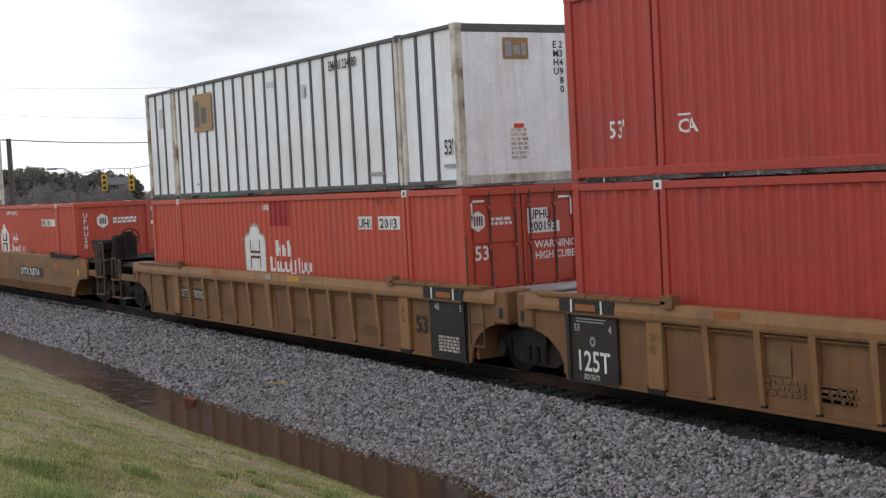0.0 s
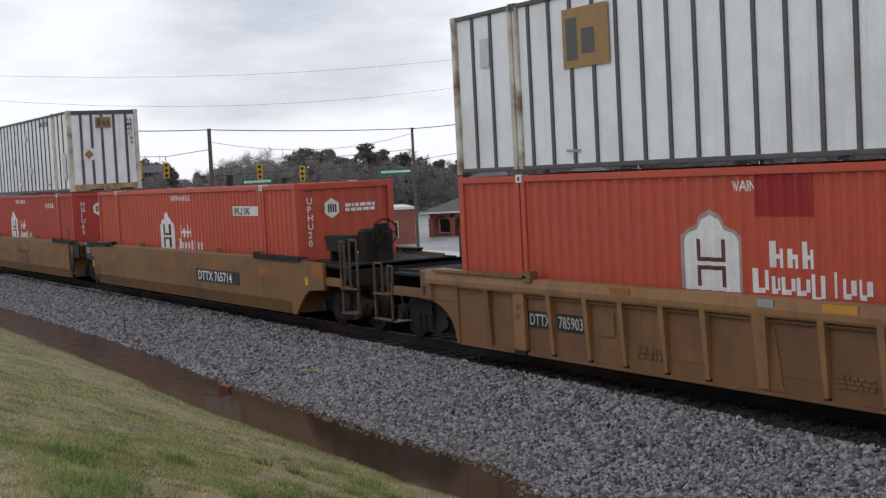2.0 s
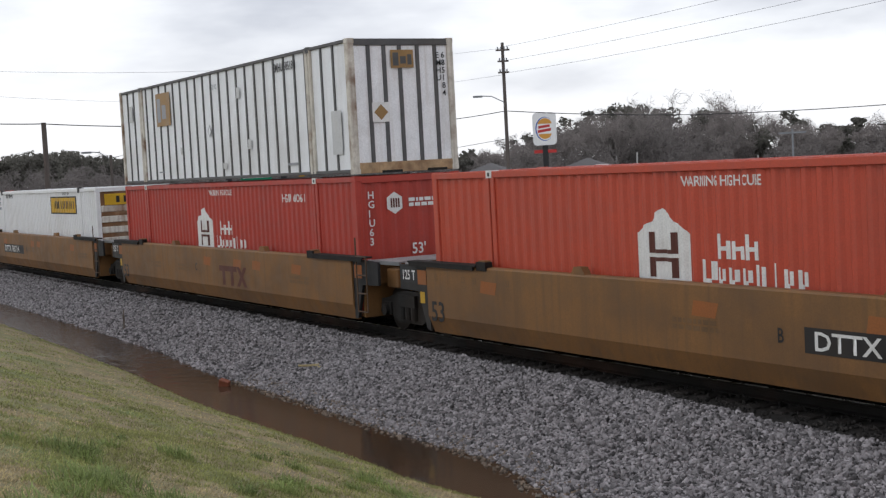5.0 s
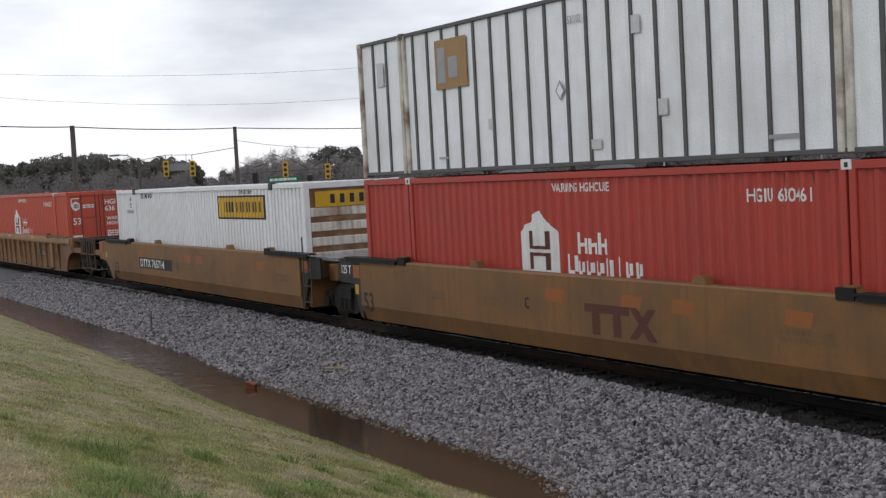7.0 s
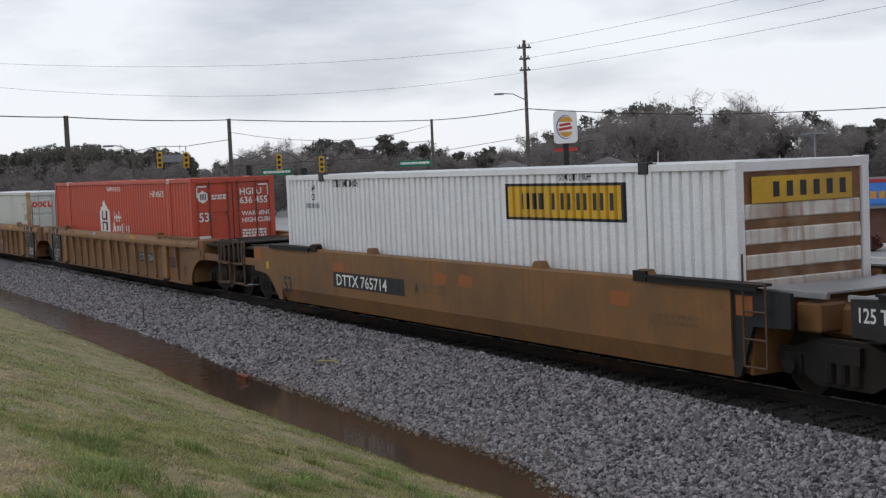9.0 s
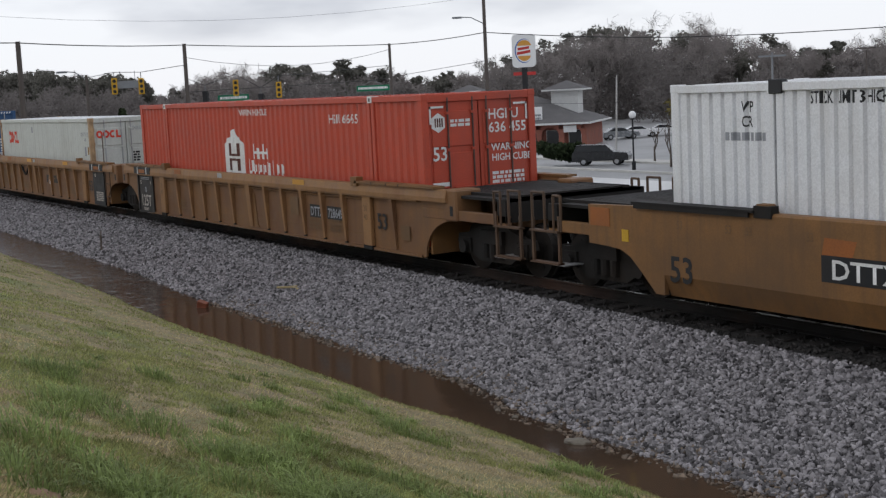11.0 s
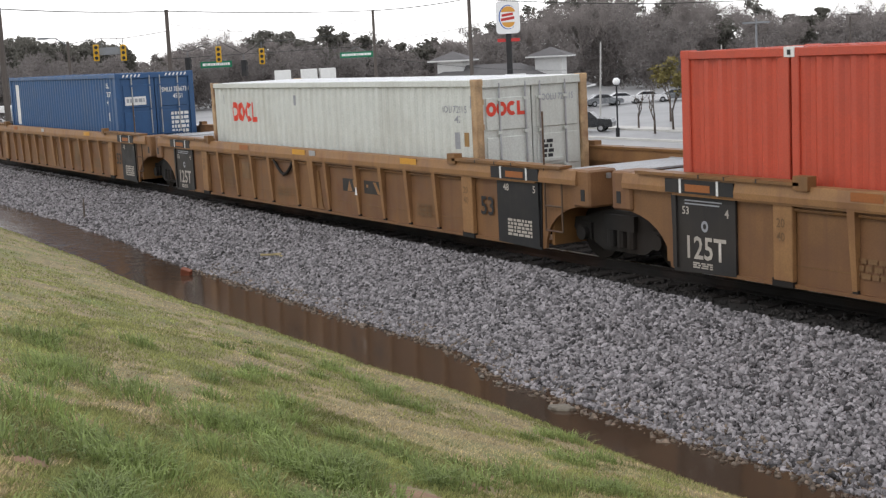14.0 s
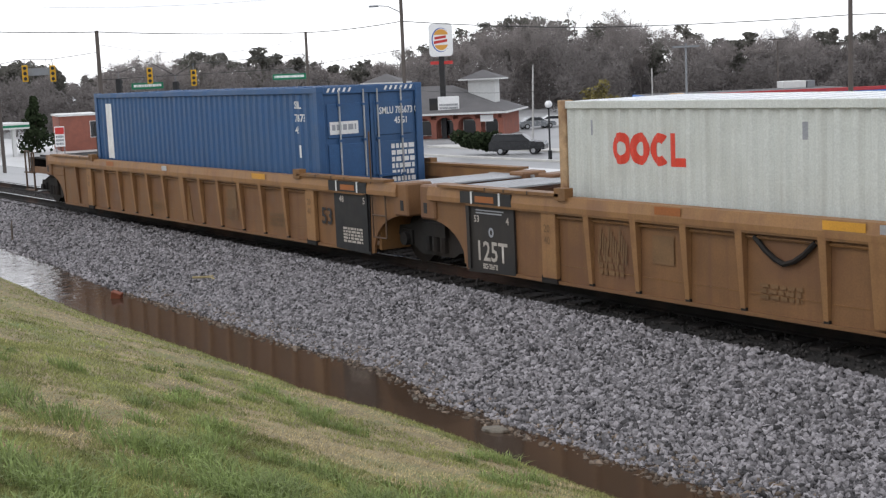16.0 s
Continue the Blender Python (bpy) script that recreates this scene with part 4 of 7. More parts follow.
def ribbed_car(i, left, right, number):
    """Well car with a chorded, ribbed side; left and right tell 'joint' or 'coupler'."""
    SINK[0] = {0: 0.06, 1: 0.05, 5: 0.03}.get(i, 0.06)
    car = thing("well_car", "yellow-brown ribbed well car, paint stained and faded", "freight car", pose(ORIGIN[i], YC, 0), "well cars of the train")
    for sy in (-1, 1):
        f = (lambda b: b) if sy < 0 else mirrored
        part("side_plate", f(box(-8.25, 8.25, -1.385, -1.35, 0.23, 1.34)), M_YELLOW, car)
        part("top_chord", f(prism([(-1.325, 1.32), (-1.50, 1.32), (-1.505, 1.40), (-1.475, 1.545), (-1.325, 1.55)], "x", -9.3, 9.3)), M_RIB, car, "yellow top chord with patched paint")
        part("chord_lip", f(box(-8.2, 8.2, -1.49, -1.386, 1.29, 1.318)), M_YELLOW2, car)
        part("bottom_flange", f(box(-8.2, 8.2, -1.425, -1.36, 0.22, 0.27)), M_YELLOW, car)
        for x in RIB_PLACES.get(i, RIB_PLACES[5]):
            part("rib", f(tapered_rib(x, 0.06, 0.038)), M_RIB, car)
            part("rib_foot", f(box(x - 0.035, x + 0.05, -1.425, -1.386, 0.27, 0.31)), M_STEEL, car)
        x = RIB_CENTRE.get(i, 0.0)
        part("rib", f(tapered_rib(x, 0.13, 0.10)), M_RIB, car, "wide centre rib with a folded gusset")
        part("gusset", f(prism([(x + 0.10, 0.29), (x + 0.42, 0.29), (x + 0.34, 0.36), (x + 0.22, 1.1), (x + 0.12, 1.1)], "y", -1.402, -1.386)), M_YELLOW2, car)
        for a, b in zip((-6.1, *RIB_PLACES.get(i, RIB_PLACES[5])), (*RIB_PLACES.get(i, RIB_PLACES[5]), 6.1)):
            part("pipe", f(rods([((a + 0.07, -1.42, 1.235), (b - 0.07, -1.42, 1.235))], 0.022, 6)), M_YELLOW2, car)
            part("weld_seam", f(box(a + 0.08, b - 0.08, -1.391, -1.384, 0.505, 0.517)), M_YELLOW2, car)
        for x in (-6.1, 6.1):
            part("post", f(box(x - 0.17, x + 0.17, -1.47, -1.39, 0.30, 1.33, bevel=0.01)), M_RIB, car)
            part("jack_pad", f(box(x - 0.2, x + 0.16, -1.46, -1.38, 0.22, 0.33)), M_STEEL, car)
        for s, kind in ((-1, left), (1, right)):
            if kind == "joint":
                part("black_panel", f(prism([(s * 7.0, 0.24), (s * 8.25, 0.20), (s * 8.30, 1.3), (s * 7.0, 1.3)], "y", -1.43, -1.395)), M_BLACK, car, "black stencilled end panel")
                part("chord_band", f(boxes((*sorted((s * 6.95, s * 8.32)), -1.508, -1.47, 1.33, 1.52))), M_BLACK, car)
                part("orange_band", f(boxes((*sorted((s * 7.4, s * 7.9)), -1.513, -1.47, 1.36, 1.46))), M_ORANGE, car)
                for x in (7.25, 8.0):
                    part("tie_mark", f(box(s * x - 0.02, s * x + 0.02, -1.516, -1.47, 1.33, 1.53)), M_INK_W, car)
                for x in (8.2,):
                    part("end_post", f(box(s * x - 0.04, s * x + 0.04, -1.46, -1.41, 0.26, 1.33)), M_BLACK, car)
            else:
                for x in (7.15,):
                    part("rib", f(prism([(-1.39, 0.30), (-1.42, 0.30), (-1.485, 1.325), (-1.39, 1.325)], "x", s * x - 0.06, s * x + 0.06)), M_YELLOW, car)
            part("arch_plate", f(arch_plate(s, -1.41, -1.37, 1.34, 9.8, 8.25, 9.45, 0.22)), M_YELLOW, car)
            part("wear_pad", f(boxes((*sorted((s * 5.75, s * 8.95)), -1.53, -1.30, 1.555, 1.60), (*sorted((s * 5.6, s * 5.85)), -1.53, -1.38, 1.50, 1.68))), M_YELLOW2, car, "worn guide plate")
            for xx in (6.5, 7.1, 7.6):
                part("plate_joint", f(box(s * xx - 0.012, s * xx + 0.012, -1.534, -1.44, 1.552, 1.603)), M_BLACK, car)
            part("end_block", f(box(*sorted((s * 9.15, s * 9.6)), -1.46, -1.0, 0.98, 1.56, bevel=0.03)), M_YELLOW, car)
            part("lift_hole", f(boxes((*sorted((s * 9.38, s * 9.48)), -1.465, -1.3, 1.08, 1.26))), M_BLACK, car)
    well_floor(car, M_YELLOW2)
    for s, kind in ((-1, left), (1, right)):
        if kind == "joint":
            end_deck(car, s, 9.75, M_YELLOW, M_GALV)
            part("joint_casting", box(*sorted((s * 9.0, s * 9.72)), -0.8, 0.8, 0.85, 1.35, bevel=0.06), M_YELLOW, car)
        else:
            coupler_end(car, s, M_YELLOW)
            truck(car, s * 10.15)
    if right == "joint":
        ladder(car, 8.45, -1.47, 0.55, 1.35, rungs=3, top=2.45)
        truck(car, 9.85)
        mk = [("48", 0.12, 7.2, 1.12), ("5", 0.12, 8.05, 1.12)]
        for w, h, x, z in mk:
            part("lettering", moved(T(w, h, x, z), 0, -1.436, 0), M_INK_D, car)
        part("lettering", moved(poly_bm(*label_bars(7.3, 8.0, 0.36, 0.66, 5, 5)), 0, -1.436, 0), M_INK_D, car)
        part("lettering", moved(T("53", 0.32, 6.42, 0.66, squeeze=1.0), 0, -1.406, 0), M_INK_K, car)
    else:
        part("lettering", moved(T("53", 0.32, 6.42, 0.66, squeeze=1.0), 0, -1.406, 0), M_INK_K, car)
        part("lettering", moved(poly_bm(rect(7.4, 7.75, 0.5, 0.78)), 0, -1.406, 0), M_FADED, car)
    if left == "joint":
        part("lettering", moved(T("125T", 0.32, -8.04, 0.42, squeeze=0.92), 0, -1.436, 0), M_INK_W if i == 0 else M_INK_D, car)
        part("lettering", moved(poly_bm(rect(-8.0, -7.25, 1.215, 1.235), rect(-8.0, -7.3, 1.17, 1.19)), 0, -1.436, 0), M_INK_G, car)
        part("lettering", moved(T("53", 0.11, -8.06, 1.03), 0, -1.436, 0), M_INK_D, car)
        part("lettering", moved(T("4", 0.12, -7.2, 1.03), 0, -1.436, 0), M_INK_D, car)
        part("lettering", moved(poly_bm(*ring(-7.6, 0.88, 0.08, 0.04)), 0, -1.436, 0), M_INK_G, car)
        part("lettering", moved(poly_bm(*label_bars(-7.85, -7.45, 0.28, 0.37, 3, 6)), 0, -1.436, 0), M_INK_D, car)
    for x in (-6.1, 6.1):
        for k, w in enumerate(("40", "20")):
            part("lettering", moved(T(w, 0.12, x - 0.1, 0.82 + k * 0.18, squeeze=0.9), 0, -1.475, 0), M_FADED, car)
    if number and i == 6:
        x = number[2]
        part("number_plate", moved(poly_bm(rect(x, x + 0.66, 0.74, 1.0), rect(x + 0.92, x + 1.72, 0.74, 1.0)), 0, -1.3865, 0), M_BLACK, car)
        part("lettering", moved(poly_bm([(x + 0.2, 0.75), (x + 0.42, 0.75), (x + 0.3, 0.97)], [(x + 0.44, 0.99), (x + 0.62, 0.99), (x + 0.5, 0.8)], rect(x + 1.02, x + 1.1, 0.86, 0.92), [(x + 1.3, 0.98), (x + 1.42, 0.98), (x + 1.6, 0.75), (x + 1.48, 0.75)]), 0, -1.39, 0), M_RIB, car, "worn marks on a dark plate")
        part("lettering", moved(poly_bm([(x + 0.68, 0.70), (x + 0.78, 0.70), (x + 0.75, 0.86), (x + 0.71, 0.86)]), 0, -1.47, 0), M_INK_W, car)
    elif number:
        pre, num, x = number
        part("number_plate", moved(poly_bm(rect(x, x + 0.72, 0.72, 1.0), rect(x + 0.86, x + 1.7, 0.72, 1.0)), 0, -1.4055, 0), M_BLACK, car)
        part("lettering", moved(T(pre, 0.2, x + 0.04, 0.76, squeeze=0.85), 0, -1.41, 0), M_INK_G if num == "728649" else M_INK_D, car)
        part("lettering", moved(T(num, 0.2, x + 0.9, 0.76, squeeze=0.85), 0, -1.41, 0), M_INK_G if num == "728649" else M_INK_D, car)
    rg = random.Random(20 + i)
    for k in range(3):
        a = rg.choice((-5, -4, -3, -2, 1, 2, 3, 4)) * 1.03 + 0.12
        part("lettering", moved(poly_bm(*label_bars(a, a + rg.uniform(0.5, 0.78), 0.45, rg.uniform(0.6, 0.75), 3, k + i)), 0, -1.4045, 0), M_FADED, car)
    a = rg.choice((-4, 2)) * 1.03 + 0.22
    part("paint_patch", moved(poly_bm(rect(a, a + 0.42, 0.72, 1.12)), 0, -1.4035, 0), M_FADED, car)
    for a, b, m_ in ((rg.uniform(-5, -3), 0.5, M_ORANGE), (rg.uniform(1, 4), 0.6, M_BRIGHTY), (rg.uniform(-2, 0), 0.3, M_GALV)):
        part("paint_patch", moved(poly_bm([(a, 1.42), (a + b, 1.42), (a + b, 1.53), (a, 1.53)]), 0, -1.506, 0), m_, car)
    return car


def smooth_car(i, left, right):
    """Well car with plain plate sides whose lower part leans inwards."""
    SINK[0] = 0.02
    car = thing("well_car", "brownish yellow plate-sided well car with stencilled markings", "freight car", pose(ORIGIN[i], YC, 0), "well cars of the train")
    for sy in (-1, 1):
        f = (lambda b: b) if sy < 0 else mirrored
        sec = [(-1.31, 0.24), (-1.36, 0.24), (-1.475, 0.56), (-1.475, 1.53), (-1.455, 1.56), (-1.31, 1.56)]
        part("side_plate", f(prism(sec, "x", -8.2, 8.2)), M_YELLOW2, car)
        for x in (-3.25, 3.25, -6.2, 6.2):
            part("bracket", f(prism([(x - 0.2, 1.55), (x + 0.2, 1.55), (x + 0.1, 1.68), (x - 0.1, 1.68)], "y", -1.46, -1.33)), M_YELLOW2, car)
        for s, kind in ((-1, left), (1, right)):
            part("wear_pad", f(boxes((*sorted((s * 6.3, s * 8.85)), -1.53, -1.30, 1.565, 1.60), (*sorted((s * 6.0, s * 6.32)), -1.5, -1.36, 1.50, 1.66), (*sorted((s * 6.4, s * 8.8)), -1.53, -1.50, 1.50, 1.57))), M_STEEL, car, "worn dark guide plate")
            if kind == "joint":
                part("end_plate", f(prism([(s * 8.2, 0.26), (s * 8.34, 0.30), (s * 8.62, 1.0), (s * 9.35, 1.02), (s * 9.35, 1.5), (s * 8.2, 1.55)], "y", -1.44, -1.38)), M_BLACK, car, "black end plate")
                part("orange_patch", f(boxes((*sorted((s * 8.28, s * 8.62)), -1.448, -1.38, 1.14, 1.42))), M_ORANGE, car)
                part("end_block", f(box(*sorted((s * 9.1, s * 9.55)), -1.2, -0.7, 0.95, 1.35, bevel=0.03)), M_YELLOW2, car)
            else:
                part("arch_plate", f(prism([(s * 8.2, 0.26), (s * 8.4, 0.26), (s * 8.72, 0.55), (s * 8.98, 0.76), (s * 9.2, 0.85), (s * 9.5, 0.88), (s * 9.98, 0.9), (s * 9.98, 1.5), (s * 8.2, 1.54)], "y", -1.473, -1.40)), M_YELLOW2, car)
                part("orange_patch", f(boxes((*sorted((s * 9.45, s * 9.93)), -1.48, -1.40, 1.18, 1.46))), M_ORANGE, car)
                part("reflector", f(boxes((*sorted((s * 9.0, s * 9.16)), -1.48, -1.40, 0.98, 1.16))), M_EMBY, car)
    well_floor(car, M_YELLOW2)
    for s, kind in ((-1, left), (1, right)):
        if kind == "joint":
            end_deck(car, s, 9.8, M_YELLOW2, M_GALV)
            part("joint_casting", box(*sorted((s * 9.0, s * 9.76)), -0.8, 0.8, 0.85, 1.3, bevel=0.06), M_YELLOW2, car)
        else:
            coupler_end(car, s, M_YELLOW2, 0.42 if s > 0 else 0.0)
            truck(car, s * 10.15)
    if right == "joint":
        ladder(car, 8.5, -1.5, 0.45, 1.6, rungs=4, top=2.0)
        truck(car, 9.88)
        part("lettering", moved(T("53", 0.12, 7.9, 1.2), 0, -1.479, 0), M_FADED, car)
    if left == "joint":
        part("sign_plate", moved(poly_bm(rect(-9.3, -8.62, 1.16, 1.46)), 0, -1.445, 0), M_INK_K, car)
        part("lettering", moved(T("125 T", 0.19, -9.25, 1.22, squeeze=0.85), 0, -1.449, 0), M_INK_W, car)
        part("reflector", moved(poly_bm(rect(-8.55, -8.37, 0.78, 1.0)), 0, -1.445, 0), M_EMBY, car)
    part("lettering", moved(T("53", 0.38, -8.08, 0.48, squeeze=1.0), 0, -1.48, 0), M_INK_K, car)
    for x in (-7.9, -6.9, -6.5, -5.4):
        part("lettering", moved(T("53", 0.12, x, 1.25, squeeze=0.8), 0, -1.48, 0), M_FADED, car)
    for a, b in (((-2.9, 1.0), (-5.3, 0.9), (4.9, 1.1)) if i == 3 else ((-0.9, 1.0), (6.4, 1.1))):
        part("lettering", moved(poly_bm(*label_bars(a, a + b, 0.86, 1.06, 2, int(a * 7) + 40)), 0, -1.479, 0), M_FADED, car)
    if i == 3:
        x, z = 0.34, 0.62
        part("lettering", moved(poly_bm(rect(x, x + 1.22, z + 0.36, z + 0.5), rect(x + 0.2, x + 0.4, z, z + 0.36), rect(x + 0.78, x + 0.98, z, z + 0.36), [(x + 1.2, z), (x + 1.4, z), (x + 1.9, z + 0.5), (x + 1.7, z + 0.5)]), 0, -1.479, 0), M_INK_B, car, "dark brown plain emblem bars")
        part("lettering", moved(poly_bm([(x + 1.22, z + 0.5), (x + 1.42, z + 0.5), (x + 1.9, z), (x + 1.7, z)]), 0, -1.481, 0), M_INK_B, car)
        part("lettering", moved(T("C", 0.2, -1.5, 0.92, squeeze=0.8), 0, -1.48, 0), M_INK_K, car)
    else:
        x, wd = (-5.15, 3.45) if i == 4 else (1.75, 3.2)
        part("number_plate", moved(poly_bm(rect(x, x + wd, 0.76, 1.10)), 0, -1.479, 0), M_BLACK, car)
        part("lettering", moved(T("DTTX 765714", 0.25, x + 0.16, 0.81, squeeze=1.22), 0, -1.484, 0), M_INK_W, car)
        part("lettering", moved(T("A" if i == 4 else "B", 0.2, x + (wd + 0.45 if i == 4 else -0.5), 0.86, squeeze=0.8), 0, -1.48, 0), M_INK_K, car)
    rg = random.Random(50 + i)
    for k in range(4):
        a = rg.uniform(-7, 6.5)
        part("paint_patch", moved(poly_bm([(a, 1.1), (a + 0.5, 1.08), (a + 0.58, 1.3), (a + 0.05, 1.32)]), 0, -1.4775, 0), M_ORANGE, car)
    return car


CARS = [
    ribbed_car(0, "joint", "joint", None),
    ribbed_car(1, "coupler", "joint", ("DTTX", "785903", -6.25 + 0.35)),
    smooth_car(2, "joint", "coupler"),
    smooth_car(3, "joint", "joint"),
    smooth_car(4, "coupler", "joint"),
    ribbed_car(5, "joint", "coupler", ("DTTX", "728649", 3.3)),
    ribbed_car(6, "joint", "joint", ("DTTX", "728649", 1.22)),
    ribbed_car(7, "coupler", "joint", None),
]
# chain hung in a V on the side of one car
vee = [(-2.0, 1.24), (-1.82, 1.08), (-1.66, 0.98), (-1.52, 0.93), (-1.36, 0.98), (-1.2, 1.08), (-1.02, 1.24)]
part("chain", rods([((p[0], -1.43, p[1]), (q[0], -1.43, q[1])) for p, q in zip(vee, vee[1:])], 0.035, 6), M_STEEL, CARS[6], "dark hanging chain")
part("paint_patch", moved(poly_bm(rect(-0.85, -0.22, 1.42, 1.53)), 0, -1.508, 0), M_BRIGHTY, CARS[6])
scr = []
for k in range(14):
    a_, z_ = -5.05 + 0.045 * k, 0.62 + 0.03 * ((k * 7) % 9)
    scr.append([(a_, z_), (a_ + 0.03, z_), (a_ + 0.05, z_ + 0.3), (a_ + 0.02, z_ + 0.3)])
part("lettering", moved(poly_bm(*scr), 0, -1.407, 0), M_FADED, CARS[6], "faded scribble")


def brake_stand(car, x, y, bulky):
    """Hand brake wheel on a dark stand."""
    st = part("brake_stand", box(x - 0.1, x + 0.1, y - 0.15, y + 0.15, 1.4, 2.3, bevel=0.02), M_STEEL, car, "dark hand brake stand")
    rim = [(x + 0.16, y + 0.3 * math.cos(k * math.tau / 16), 2.1 + 0.3 * math.sin(k * math.tau / 16)) for k in range(17)]
    part("brake_wheel", rods(list(zip(rim, rim[1:])) + [((x + 0.16, y, 2.1), rim[k]) for k in (0, 3, 6, 10, 13)] + [((x, y, 2.1), (x + 0.18, y, 2.1))], 0.018, 6), M_STEEL, st)
    if bulky:
        part("brake_box", box(x - 0.35, x + 0.02, y - 0.45, y + 0.3, 1.4, 2.2, bevel=0.06), M_STEEL, car, "black air brake equipment box")
        part("reservoir", prism([(x - 1.42, 2.02), (x - 1.36, 1.94), (x - 1.3, 1.72), (x - 0.45, 1.70), (x - 0.35, 1.78), (x - 0.33, 1.98), (x - 0.40, 2.06), (x - 1.34, 2.06)], "y", y - 0.75, y - 0.35), M_STEEL, car, "dark air reservoir on the end platform")
        part("reservoir_stand", boxes((x - 1.25, x - 1.15, y - 0.7, y - 0.4, 1.4, 1.74), (x - 0.6, x - 0.5, y - 0.7, y - 0.4, 1.4, 1.74)), M_STEEL, car)


SINK[0] = 0.0
brake_stand(CARS[2], 10.55, -0.35, True)
brake_stand(CARS[1], -10.75, 0.6, False)
brake_stand(CARS[7], -10.75, 0.6, False)
WIDEN[0] = 1.0
for i_, car_ in enumerate(CARS):
    MOVING.append((car_, i_, None))


# ---- ties, ballast stones, turf, things in the ditch ----
tie_mesh = None
for k in range(112):
    x = -60 + 0.53 * k
    if tie_mesh is None:
        t_ = part("tie", box(-0.115, 0.115, -1.3, 1.3, -0.18, 0.0, bevel=0.012), M_TIE, track)
        tie_mesh = t_.data
    else:
        t_ = new("tie", tie_mesh)
        t_.parent = track
    t_.matrix_basis = pose(x, random.uniform(-0.06, 0.06), -0.165, 0, 0, random.uniform(-1, 1))


def fast_mesh(name, verts, faces, material):
    """verts: n x 3 array, faces: m x k array of one polygon size."""
    me = bpy.data.meshes.new(name)
    k = faces.shape[1]
    me.vertices.add(len(verts))
    me.vertices.foreach_set("co", np.ascontiguousarray(verts, dtype=np.float32).ravel())
    me.loops.add(faces.size)
    me.loops.foreach_set("vertex_index", np.ascontiguousarray(faces, dtype=np.int32).ravel())
    me.polygons.add(len(faces))
    me.polygons.foreach_set("loop_start", np.arange(0, faces.size, k, dtype=np.int32))
    me.update(calc_edges=True)
    me.materials.append(material)
    return new(name, me)


CUBE_V = np.array([(x, y, z) for x in (-1, 1) for y in (-1, 1) for z in (-1, 1)], dtype=float)
CUBE_F = np.array([(0, 1, 3, 2), (4, 6, 7, 5), (0, 4, 5, 1), (2, 3, 7, 6), (0, 2, 6, 4), (1, 5, 7, 3)])
RNG = np.random.default_rng(7)


def random_turns(k):
    q = RNG.normal(size=(k, 4))
    q /= np.linalg.norm(q, axis=1)[:, None]
    w, x, y, z = q.T
    return np.stack([1 - 2 * (y * y + z * z), 2 * (x * y - z * w), 2 * (x * z + y * w), 2 * (x * y + z * w), 1 - 2 * (x * x + z * z), 2 * (y * z - x * w), 2 * (x * z - y * w), 2 * (y * z + x * w), 1 - 2 * (x * x + y * y)], axis=1).reshape(-1, 3, 3)


def stones(name, pts, sizes, material, label):
    """Angular broken stones, one closed shape each."""
    k = len(pts)
    shape = CUBE_V[None] * RNG.uniform(0.5, 1.0, (k, 8, 3)) * RNG.uniform((0.7, 0.45, 0.25), (1.15, 0.8, 0.55), (k, 3))[:, None, :]
    v = np.einsum("kij,kvj->kvi", random_turns(k), shape) * sizes[:, None, None] + pts[:, None, :]
    f = CUBE_F[None] + 8 * np.arange(k)[:, None, None]
    return tagged(fast_mesh(name, v.reshape(-1, 3), f.reshape(-1, 4), material), label, "ballast", kind="stuff")


M_STONE = mat("crushed_granite", (0.205, 0.193, 0.198), 0.8, var=0.25, scale=9, bump=0.3, fine=60, rand=0.85)
M_STONE_BR = mat("silt_stained_stone", (0.15, 0.115, 0.085), 0.7, var=0.3, scale=9, bump=0.3, fine=60, rand=0.6)
# oily stone, darkened further to hold the shade beneath the cars
M_STONE_DK = mat("oily_shaded_stone", (0.026, 0.023, 0.021), 0.85, var=0.25, scale=9, bump=0.3, fine=60, rand=0.5)


def shoulder(count, xa, xb, smin, smax, ua=-0.08, ub=1.03):
    xs, us = RNG.uniform(xa, xb, count), RNG.uniform(ua, ub, count)
    pts = []
    for x, u in zip(xs, us):
        wf_ = water_far(x)
        y = wf_ + u * (crest(x) - wf_)
        pts.append((x, y, max(ground_z(x, y), WATER_Z - 0.03) + 0.02 + 0.02 * noise.noise((x * 3, y * 3, 0))))
    return np.array(pts), RNG.uniform(smin, smax, count)


p1, s1 = shoulder(46000, -27, -5, 0.028, 0.064)
p2, s2 = shoulder(32000, -62, -27, 0.036, 0.072)
stones("ballast_stones", np.vstack([p1, p2]), np.concatenate([s1, s2]), M_STONE, "loose grey crushed stone on the track shoulder")
p3, s3 = shoulder(2600, -27, -5, 0.026, 0.055, -0.17, 0.10)
stones("ballast_stones", p3, s3, M_STONE_BR, "brown silt-stained stones along the water")
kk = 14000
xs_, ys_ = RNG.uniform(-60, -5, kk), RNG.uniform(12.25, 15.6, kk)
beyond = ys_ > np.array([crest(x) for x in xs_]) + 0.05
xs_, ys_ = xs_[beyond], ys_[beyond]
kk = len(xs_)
stones("ballast_stones", np.stack([xs_, ys_, np.full(kk, -0.19) + RNG.uniform(-0.02, 0.02, kk)], axis=1), RNG.uniform(0.03, 0.055, kk), M_STONE_DK, "oily stones between the ties, coloured darker for the train's shade")


